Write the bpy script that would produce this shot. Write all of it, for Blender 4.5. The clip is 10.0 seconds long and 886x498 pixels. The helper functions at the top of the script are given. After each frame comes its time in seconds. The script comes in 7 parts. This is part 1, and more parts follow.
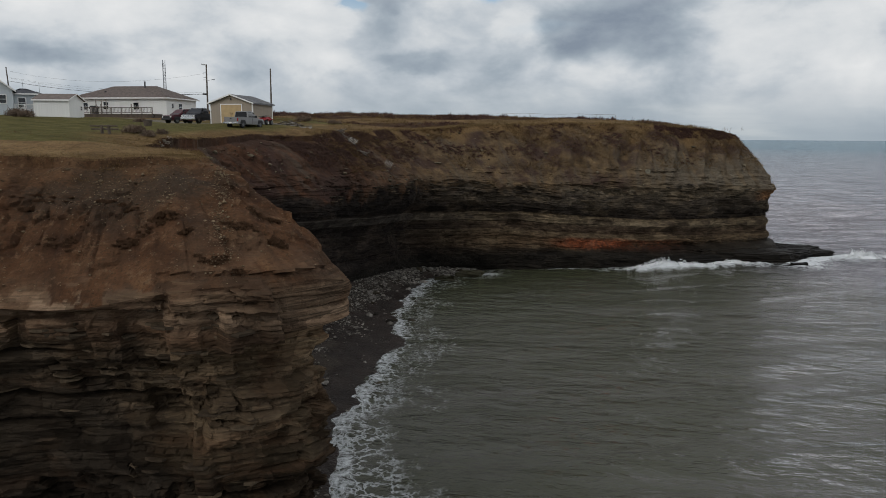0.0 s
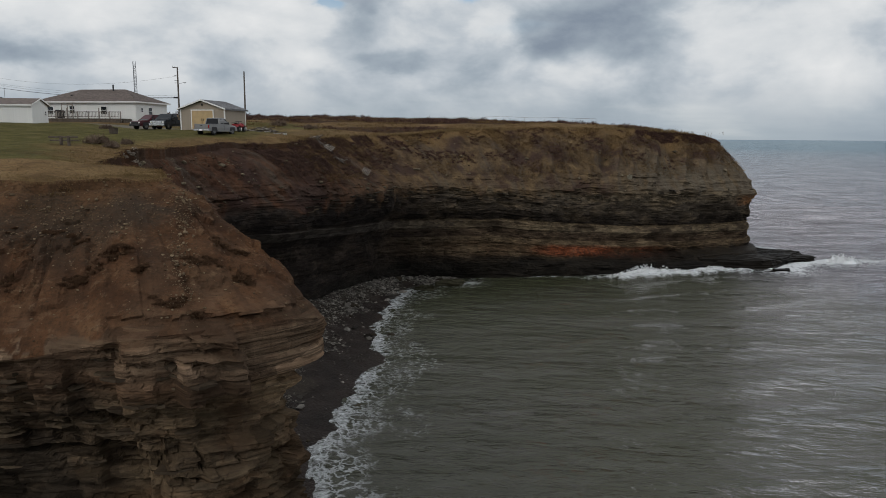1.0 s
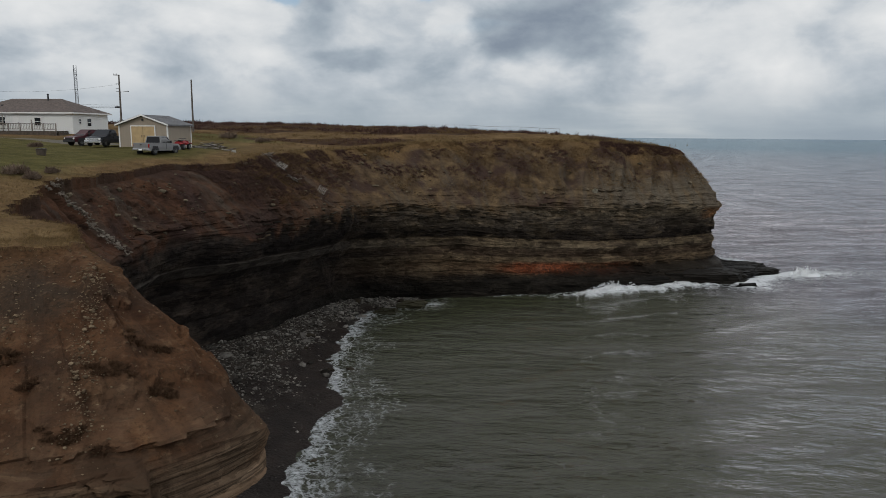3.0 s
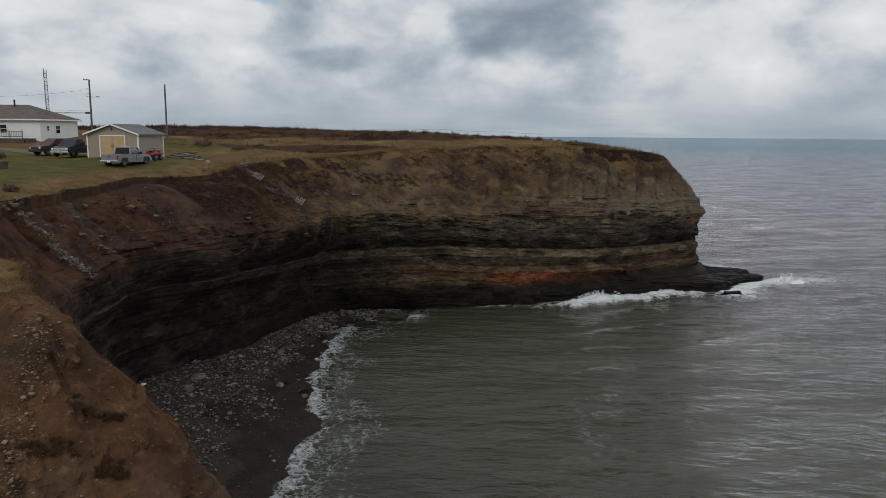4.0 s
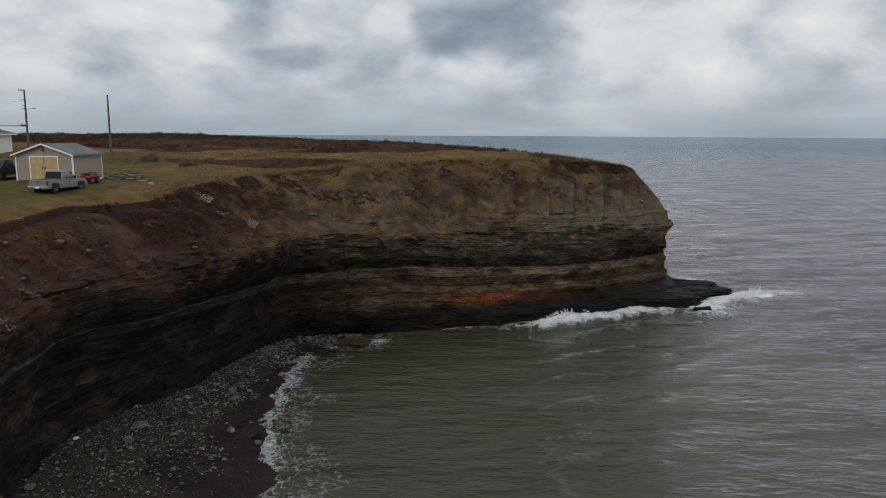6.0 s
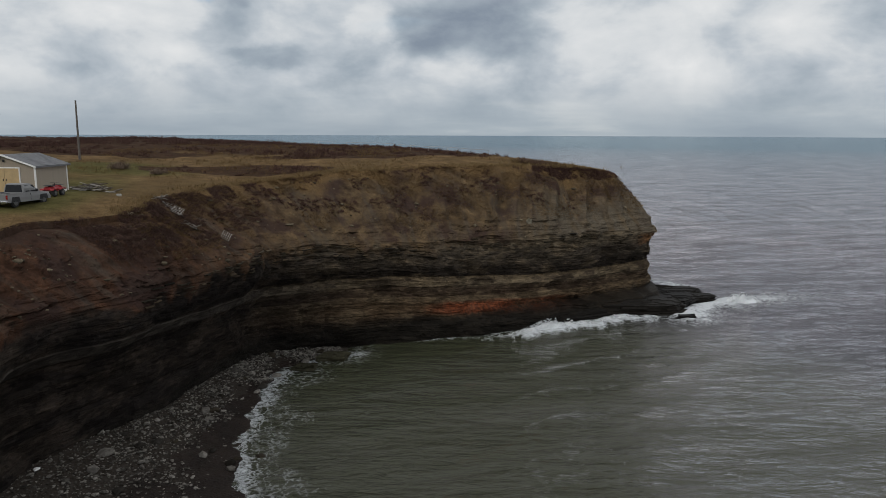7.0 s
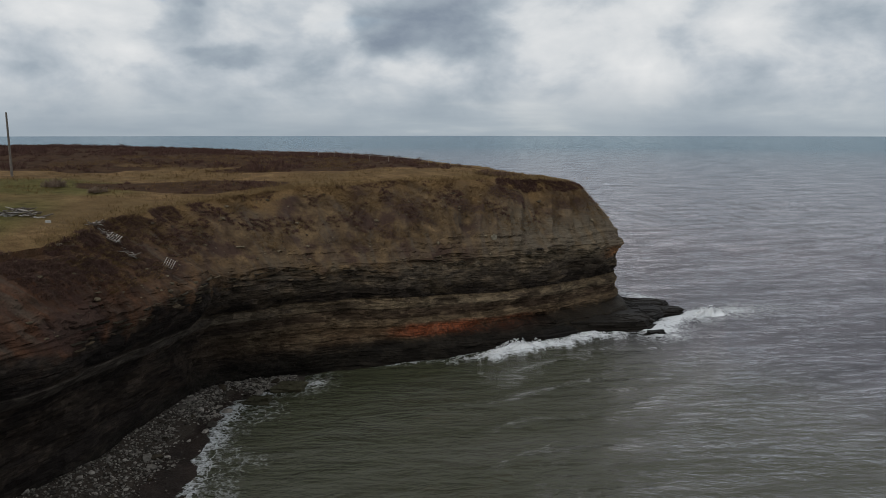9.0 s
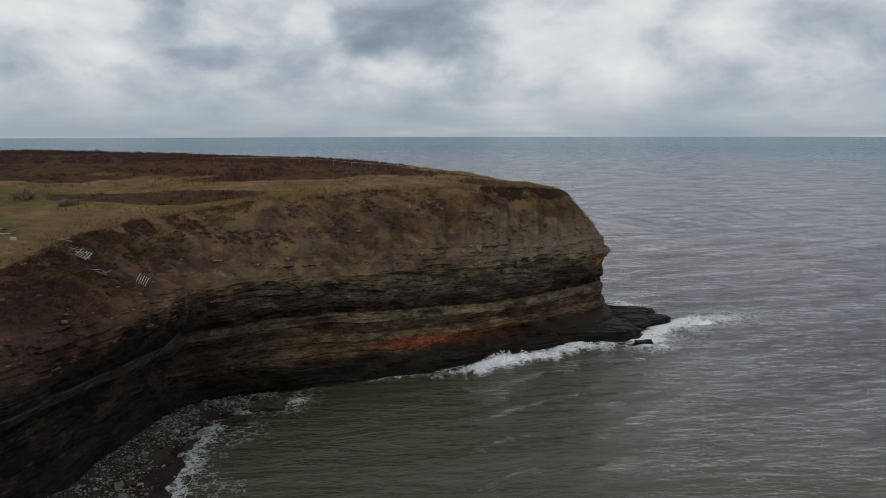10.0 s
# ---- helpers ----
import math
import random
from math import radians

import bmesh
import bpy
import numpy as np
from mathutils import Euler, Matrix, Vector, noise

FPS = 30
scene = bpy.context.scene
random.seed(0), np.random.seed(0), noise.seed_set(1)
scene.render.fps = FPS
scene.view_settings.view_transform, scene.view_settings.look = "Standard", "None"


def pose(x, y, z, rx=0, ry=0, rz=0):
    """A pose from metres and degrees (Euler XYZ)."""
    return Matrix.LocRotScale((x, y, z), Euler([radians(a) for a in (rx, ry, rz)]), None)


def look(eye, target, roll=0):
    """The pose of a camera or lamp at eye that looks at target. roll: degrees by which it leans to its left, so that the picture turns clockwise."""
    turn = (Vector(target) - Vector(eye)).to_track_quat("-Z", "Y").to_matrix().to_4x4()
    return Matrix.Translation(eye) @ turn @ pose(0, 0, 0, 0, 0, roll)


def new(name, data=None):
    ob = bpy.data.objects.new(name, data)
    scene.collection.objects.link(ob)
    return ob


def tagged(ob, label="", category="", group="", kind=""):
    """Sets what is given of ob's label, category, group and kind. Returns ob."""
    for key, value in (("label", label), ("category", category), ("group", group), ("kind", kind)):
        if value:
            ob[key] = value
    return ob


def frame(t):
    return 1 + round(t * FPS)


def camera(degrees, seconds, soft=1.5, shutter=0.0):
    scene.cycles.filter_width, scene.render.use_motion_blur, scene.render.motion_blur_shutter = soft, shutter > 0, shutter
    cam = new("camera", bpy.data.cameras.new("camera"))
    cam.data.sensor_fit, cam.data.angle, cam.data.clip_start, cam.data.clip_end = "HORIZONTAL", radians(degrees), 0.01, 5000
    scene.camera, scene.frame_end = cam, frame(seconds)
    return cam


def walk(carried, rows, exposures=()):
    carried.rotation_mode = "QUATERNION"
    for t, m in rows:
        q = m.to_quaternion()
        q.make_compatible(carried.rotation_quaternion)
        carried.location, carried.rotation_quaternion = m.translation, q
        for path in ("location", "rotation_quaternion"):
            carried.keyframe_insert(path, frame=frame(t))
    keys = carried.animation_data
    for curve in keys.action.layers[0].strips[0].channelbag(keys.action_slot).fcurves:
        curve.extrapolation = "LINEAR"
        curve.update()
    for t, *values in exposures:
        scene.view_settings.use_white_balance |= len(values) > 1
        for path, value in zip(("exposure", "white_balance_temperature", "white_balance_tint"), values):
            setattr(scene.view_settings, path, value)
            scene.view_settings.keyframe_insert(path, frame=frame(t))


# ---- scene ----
cam = camera(63.8, 10.0, soft=0.65)
PATH = [
    (0, (0.339, 0.278, 18.076), (-0.018, 20.023, 14.912), 0.39),
    (0.5, (0.227, 1.438, 18.451), (0.175, 21.185, 15.284), 0.38),
    (1, (0.131, 2.577, 18.875), (0.383, 22.322, 15.702), 0.39),
    (1.5, (0.053, 3.699, 19.336), (0.603, 23.437, 16.155), 0.39),
    (2, (-0.003, 4.809, 19.823), (0.837, 24.535, 16.632), 0.40),
    (2.5, (-0.038, 5.909, 20.324), (1.085, 25.620, 17.124), 0.41),
    (4, (0.002, 9.177, 21.838), (1.930, 28.821, 18.615), 0.39),
    (4.5, (0.064, 10.261, 22.325), (2.252, 29.877, 19.096), 0.38),
    (5, (0.150, 11.343, 22.797), (2.596, 30.928, 19.563), 0.36),
    (5.5, (0.259, 12.425, 23.251), (2.964, 31.975, 20.014), 0.33),
    (7, (0.711, 15.659, 24.510), (4.204, 35.082, 21.263), 0.20),
    (7.5, (0.896, 16.728, 24.902), (4.655, 36.101, 21.653), 0.16),
    (8, (1.094, 17.790, 25.288), (5.119, 37.109, 22.038), 0.10),
    (8.5, (1.303, 18.842, 25.674), (5.588, 38.105, 22.425), 0.05),
    (9, (1.517, 19.879, 26.067), (6.055, 39.085, 22.822), -0.00),
    (9.5, (1.733, 20.899, 26.477), (6.508, 40.049, 23.241), -0.06),
    (10, (1.948, 21.897, 26.913), (6.935, 40.996, 23.695), -0.11),
]
walk(cam, [(t, look(eye, target, roll)) for t, eye, target, roll in PATH])

# the banks of cloud: azimuth from ahead, elevation, half width, half height (degrees), how much lighter or darker
CLOUDS = (
    (12.8, 8.4, 6.2, 3.4, -0.27), (9.6, 6.6, 2.6, 1.2, -0.12), (-4.0, 5.2, 3.6, 1.0, -0.17), (-30.0, 5.6, 6.0, 0.9, -0.17), (-18.0, 4.6, 4.0, 0.7, -0.10),
    (-12.0, 8.6, 4.5, 1.6, 0.17), (-26.0, 8.4, 5.0, 1.5, 0.17), (4.2, 8.0, 2.4, 2.0, 0.20), (-5.0, 10.4, 3.0, 1.0, -0.14), (26.0, 7.0, 10.0, 5.0, 0.08), (32.0, 6.2, 5.5, 3.6, 0.13), (-20.0, 11.2, 5.0, 0.8, -0.16),
)
BLUE_GAPS = ((1.5, 11.4, 1.8, 0.7), (-18.0, 11.0, 3.2, 0.6), (-8.5, 9.6, 1.2, 0.4))

# ---------------------------------------------------------------- light
SUN_DIR = Vector((-0.55, -0.62, 0.56)).normalized()      # towards the veiled sun


def N(tree, kind, op="", **values):
    """A node with its operation and inputs (by name with _ for space, or i0, i1 ...) set."""
    node = tree.nodes.new(kind)
    if op:
        node.operation = op
    for key, value in values.items():
        sock = node.inputs[int(key[1:])] if key[0] == "i" and key[1:].isdigit() else node.inputs[key.replace("_", " ")]
        if isinstance(value, bpy.types.NodeSocket):
            tree.links.new(value, sock)
        else:
            sock.default_value = value
    return node


def ramp(tree, fac, stops, mode="LINEAR"):
    node = tree.nodes.new("ShaderNodeValToRGB")
    tree.links.new(fac, node.inputs[0])
    el = node.color_ramp.elements
    node.color_ramp.interpolation = mode
    while len(el) < len(stops):
        el.new(0.5)
    for e, (p, c) in zip(el, stops):
        e.position = p
        e.color = (c, c, c, 1) if isinstance(c, (int, float)) else (*c, 1)
    return node.outputs[0]


def math_node(tree, op, a, b=0.0, c=0.0, clamp=False):
    node = N(tree, "ShaderNodeMath", op, i0=a, i1=b, i2=c)
    node.use_clamp = clamp
    return node.outputs[0]


def mix(tree, fac, a, b, blend="MIX"):
    node = tree.nodes.new("ShaderNodeMix")
    node.data_type, node.blend_type = "RGBA", blend
    for sock, value in ((node.inputs[0], fac), (node.inputs[6], a), (node.inputs[7], b)):
        if isinstance(value, bpy.types.NodeSocket):
            tree.links.new(value, sock)
        else:
            sock.default_value = value if sock.type == "VALUE" else (*value, 1)
    return node.outputs[2]


def noise_tex(tree, vec, scale, detail=4.0, rough=0.55, warp=0.0, out=0):
    return N(tree, "ShaderNodeTexNoise", Vector=vec, Scale=scale, Detail=detail, Roughness=rough, Distortion=warp).outputs[out]


def mapped(tree, vec, scale=(1, 1, 1), loc=(0, 0, 0)):
    return N(tree, "ShaderNodeMapping", Vector=vec, Scale=scale, Location=loc).outputs[0]


world = bpy.data.worlds.new("sky")
scene.world = world
world.use_nodes = True
wt = world.node_tree
wt.nodes.clear()
sky = wt.nodes.new("ShaderNodeTexSky")
sky.sky_type, sky.sun_disc, sky.altitude = "NISHITA", False, 20.0
sky.sun_elevation, sky.sun_rotation = math.asin(SUN_DIR.z), math.atan2(SUN_DIR.x, SUN_DIR.y)
way = N(wt, "ShaderNodeTexCoord").outputs["Generated"]
sep = N(wt, "ShaderNodeSeparateXYZ", Vector=way)
up = math_node(wt, "MAXIMUM", sep.outputs["Z"], 0.0)
# clouds lie in a flat layer: they crowd together towards the horizon
flat = math_node(wt, "ADD", up, 0.10)
cx = math_node(wt, "DIVIDE", sep.outputs["X"], flat)
cy = math_node(wt, "DIVIDE", sep.outputs["Y"], flat)
layer = N(wt, "ShaderNodeCombineXYZ", X=cx, Y=cy, Z=0.0).outputs[0]
# the front of the cloud banks, seen from the side
bank = mapped(wt, way, (1.0, 1.0, 1.75))


def cloud_spot(azimuth, elevation, wide, high):
    """1 in the middle of one cloud of the sky, 0 outside of it; its outline is frayed."""
    a, e = radians(azimuth), radians(elevation)
    mid = Vector((math.sin(a) * math.cos(e), math.cos(a) * math.cos(e), math.sin(e)))
    side = Vector((math.cos(a), -math.sin(a), 0))
    top = side.cross(mid)
    off = N(wt, "ShaderNodeVectorMath", op="SUBTRACT", i0=frayed, i1=mid).outputs[0]
    u = N(wt, "ShaderNodeVectorMath", op="DOT_PRODUCT", i0=off, i1=side).outputs["Value"]
    v = N(wt, "ShaderNodeVectorMath", op="DOT_PRODUCT", i0=off, i1=top).outputs["Value"]
    u = math_node(wt, "DIVIDE", u, radians(wide))
    v = math_node(wt, "DIVIDE", v, radians(high))
    r2 = math_node(wt, "ADD", math_node(wt, "MULTIPLY", u, u), math_node(wt, "MULTIPLY", v, v))
    return math_node(wt, "POWER", 2.718, math_node(wt, "MULTIPLY", math_node(wt, "MULTIPLY", r2, r2), -1.0))


wob = N(wt, "ShaderNodeTexNoise", Vector=bank, Scale=7.0, Detail=5.0, Roughness=0.55)
wob = N(wt, "ShaderNodeVectorMath", op="SUBTRACT", i0=wob.outputs["Color"], i1=(0.5, 0.5, 0.5)).outputs[0]
wob = N(wt, "ShaderNodeVectorMath", op="MULTIPLY", i0=wob, i1=(0.14, 0.14, 0.07)).outputs[0]
frayed = N(wt, "ShaderNodeVectorMath", op="ADD", i0=way, i1=wob).outputs[0]

billow = noise_tex(wt, bank, 8.0, 9.0, 0.54, 0.15)
wisps = noise_tex(wt, mapped(wt, way, (1, 1, 2.2)), 3.0, 6.0, 0.55)
shade = math_node(wt, "ADD", math_node(wt, "MULTIPLY_ADD", billow, 0.9, -0.09), math_node(wt, "MULTIPLY", wisps, 0.30))
# amount of cloud light: dull banks and bright heads
for az, el, w, h, much in CLOUDS:
    shade = math_node(wt, "ADD", shade, math_node(wt, "MULTIPLY", cloud_spot(az, el, w, h), much))
cloud = ramp(wt, shade, ((0.18, (0.24, 0.29, 0.36)), (0.36, (0.37, 0.43, 0.49)), (0.49, (0.52, 0.57, 0.62)), (0.60, (0.68, 0.71, 0.735)), (0.80, (0.83, 0.84, 0.845))))
# a pale, hazy strip low over the sea
low = N(wt, "ShaderNodeMapRange", Value=up, From_Min=0.0, From_Max=0.075, To_Min=1.0, To_Max=0.0).outputs[0]
haze = noise_tex(wt, mapped(wt, way, (2.0, 2.0, 14.0)), 2.2, 5.0, 0.5)
hazed = ramp(wt, haze, ((0.3, (0.32, 0.38, 0.44)), (0.55, (0.40, 0.46, 0.51)), (0.72, (0.56, 0.60, 0.62))))
cloud = mix(wt, low, cloud, hazed)
# overhead the cover is thick and even
over = N(wt, "ShaderNodeMapRange", Value=up, From_Min=0.16, From_Max=0.45, To_Min=0.0, To_Max=1.0).outputs[0]
cloud = mix(wt, over, cloud, (0.78, 0.81, 0.85))
gaps = noise_tex(wt, layer, 0.35, 4.0, 0.5)
open_sky = ramp(wt, gaps, ((0.60, 0.0), (0.70, 1.0)))
for az, el, w, h in BLUE_GAPS:
    open_sky = math_node(wt, "MAXIMUM", open_sky, math_node(wt, "MULTIPLY", cloud_spot(az, el, w, h), 1.3, 0.0, True))
blue = N(wt, "ShaderNodeVectorMath", "SCALE", i0=sky.outputs[0], Scale=0.11).outputs[0]
high_only = N(wt, "ShaderNodeMapRange", Value=up, From_Min=0.12, From_Max=0.18).outputs[0]
cloud = mix(wt, math_node(wt, "MULTIPLY", open_sky, high_only), cloud, blue)
wback = N(wt, "ShaderNodeBackground", Color=cloud, Strength=0.95)
N(wt, "ShaderNodeOutputWorld", Surface=wback.outputs[0])

sun = new("sun", bpy.data.lights.new("sun", "SUN"))
sun.data.energy, sun.data.angle, sun.data.color = 0.7, radians(14), (1.0, 0.95, 0.88)
sun.matrix_world = look((0, 0, 60), Vector((0, 0, 60)) - SUN_DIR)

# ---------------------------------------------------------------- tools
def hash01(*ints):
    """Repeatable numbers 0..1 for arrays of whole numbers."""
    h = np.zeros(np.broadcast(*ints).shape, np.uint64) + np.uint64(0x9E3779B97F4A7C15)
    for k, a in enumerate(ints):
        h = (h ^ (np.asarray(a).astype(np.int64).astype(np.uint64) * np.uint64(0xBF58476D1CE4E5B9 + 2 * k))) * np.uint64(0x94D049BB133111EB)
        h ^= h >> np.uint64(29)
    return (h >> np.uint64(40)).astype(float) / float(1 << 24)


def vnoise(x, y, z=0.0, seed=0):
    """Smooth noise, -1..1."""
    x, y, z = np.broadcast_arrays(np.asarray(x, float), np.asarray(y, float), np.asarray(z, float))
    xi, yi, zi = np.floor(x), np.floor(y), np.floor(z)
    fx, fy, fz = x - xi, y - yi, z - zi
    fx, fy, fz = (f * f * (3 - 2 * f) for f in (fx, fy, fz))
    out = 0
    for a in (0, 1):
        for b in (0, 1):
            for c in (0, 1):
                w = (fx if a else 1 - fx) * (fy if b else 1 - fy) * (fz if c else 1 - fz)
                out = out + w * hash01(xi + a, yi + b, zi + c, np.array(seed))
    return 2 * out - 1


def fbm(x, y, z=0.0, octaves=4, seed=0, gain=0.5):
    out, amp, f = 0, 1.0, 1.0
    for k in range(octaves):
        out = out + amp * vnoise(np.asarray(x) * f, np.asarray(y) * f, np.asarray(z) * f, seed + 17 * k)
        amp, f = amp * gain, f * 2.03
    return out


def smooth(a, b, x):
    t = np.clip((np.asarray(x, float) - a) / (b - a), 0, 1)
    return t * t * (3 - 2 * t)


def grid_faces(rows, cols, base=0):
    r, c = np.meshgrid(np.arange(rows - 1), np.arange(cols - 1), indexing="ij")
    a = (base + r * cols + c).ravel()
    return np.stack([a, a + 1, a + cols + 1, a + cols], 1)


def mesh_from(name, verts, faces, mat=None, shaded=True, attrs=()):
    """A mesh from arrays; attrs: (name, values per vertex)."""
    me = bpy.data.meshes.new(name)
    verts, faces = np.asarray(verts, np.float32), np.asarray(faces, np.int32)
    k = faces.shape[1]
    me.vertices.add(len(verts))
    me.vertices.foreach_set("co", verts.ravel())
    me.loops.add(faces.size)
    me.loops.foreach_set("vertex_index", faces.ravel())
    me.polygons.add(len(faces))
    me.polygons.foreach_set("loop_start", np.arange(0, faces.size, k, dtype=np.int32))
    me.polygons.foreach_set("loop_total", np.full(len(faces), k, np.int32))
    me.polygons.foreach_set("use_smooth", np.full(len(faces), shaded))
    me.update(calc_edges=True)
    for key, values in attrs:
        at = me.attributes.new(key, "FLOAT", "POINT")
        at.data.foreach_set("value", np.asarray(values, np.float32).ravel())
    if mat:
        me.materials.append(mat)
    me.validate()
    return me


def bm_mesh(name, bm, mat=None, shaded=False):
    me = bpy.data.meshes.new(name)
    bmesh.ops.recalc_face_normals(bm, faces=bm.faces)
    bm.to_mesh(me)
    bm.free()
    for p in me.polygons:
        p.use_smooth = shaded
    if mat:
        me.materials.append(mat)
    return me


def part(name, bm, mat, parent, label="", shaded=False):
    """One mesh object under a thing or a part."""
    ob = new(name, bm_mesh(name, bm, mat, shaded))
    ob.parent = parent
    return tagged(ob, label)


def thing(name, m, label, category, group="", kind=""):
    """An Empty at the base of a thing."""
    ob = new(name)
    ob.empty_display_size = 0.2
    ob.matrix_world = m
    return tagged(ob, label, category, group, kind)


def box(bm, lo, hi, bevel=0.0, m=None):
    """A box between two corners, with its edges taken off."""
    made = bmesh.ops.create_cube(bm, size=1.0)["verts"]
    lo, hi = Vector(lo), Vector(hi)
    for v in made:
        v.co = Vector(((v.co.x + 0.5) * (hi.x - lo.x) + lo.x, (v.co.y + 0.5) * (hi.y - lo.y) + lo.y, (v.co.z + 0.5) * (hi.z - lo.z) + lo.z))
    if bevel:
        edges = list({e for v in made for e in v.link_edges})
        made = bmesh.ops.bevel(bm, geom=edges, offset=bevel, segments=1, affect="EDGES")["verts"]
    if m is not None:
        bmesh.ops.transform(bm, matrix=m, verts=made)
    return made


def boxed(lo, hi, bevel=0.0):
    bm = bmesh.new()
    box(bm, lo, hi, bevel)
    return bm


def tube(bm, a, b, r0, r1=None, sides=8):
    """A round bar from a to b."""
    a, b = Vector(a), Vector(b)
    turn = (b - a).to_track_quat("Z", "Y").to_matrix().to_4x4()
    made = bmesh.ops.create_cone(bm, cap_ends=True, segments=sides, radius1=r0, radius2=r0 if r1 is None else r1, depth=(b - a).length)["verts"]
    bmesh.ops.transform(bm, matrix=Matrix.Translation((a + b) / 2) @ turn, verts=made)
    return made


def tubed(a, b, r0, r1=None, sides=8):
    bm = bmesh.new()
    tube(bm, a, b, r0, r1, sides)
    return bm


def prism(outline, y0, y1, axis="y"):
    """An outline (x, z) drawn out along y, or an outline (y, z) along x."""
    bm = bmesh.new()
    put = (lambda p, d: (p[0], d, p[1])) if axis == "y" else (lambda p, d: (d, p[0], p[1]))
    a, b = [bm.verts.new(put(p, y0)) for p in outline], [bm.verts.new(put(p, y1)) for p in outline]
    n = len(outline)
    bm.faces.new(a), bm.faces.new(b[::-1])
    for k in range(n):
        bm.faces.new((a[k], b[k], b[(k + 1) % n], a[(k + 1) % n]))
    return bm

# ---------------------------------------------------------------- materials
def material(name):
    mat = bpy.data.materials.new(name)
    mat.use_nodes = True
    tree = mat.node_tree
    return mat, tree, tree.nodes["Principled BSDF"]


def attr(tree, name):
    node = tree.nodes.new("ShaderNodeAttribute")
    node.attribute_name = name
    return node.outputs["Fac"]


def place(tree):
    return N(tree, "ShaderNodeNewGeometry").outputs["Position"]


def relief(tree, bsdf, height, strength, distance):
    node = N(tree, "ShaderNodeBump", Strength=strength, Distance=distance, Height=height)
    tree.links.new(node.outputs[0], bsdf.inputs["Normal"])


def plain(name, colour, rough=0.6, metal=0.0, grain=0.12, scale=6.0, spec=0.4):
    """Paint, metal, plastic: a colour with faint blotches and dirt."""
    mat, tree, b = material(name)
    at = N(tree, "ShaderNodeTexCoord").outputs["Object"]
    n = noise_tex(tree, at, scale, 5.0, 0.6)
    dark = tuple(c * (1 - grain) for c in colour)
    light = tuple(min(1, c * (1 + grain)) for c in colour)
    tree.links.new(ramp(tree, n, ((0.35, dark), (0.65, light))), b.inputs["Base Color"])
    b.inputs["Roughness"].default_value, b.inputs["Metallic"].default_value = rough, metal
    b.inputs["Specular IOR Level"].default_value = spec
    return mat


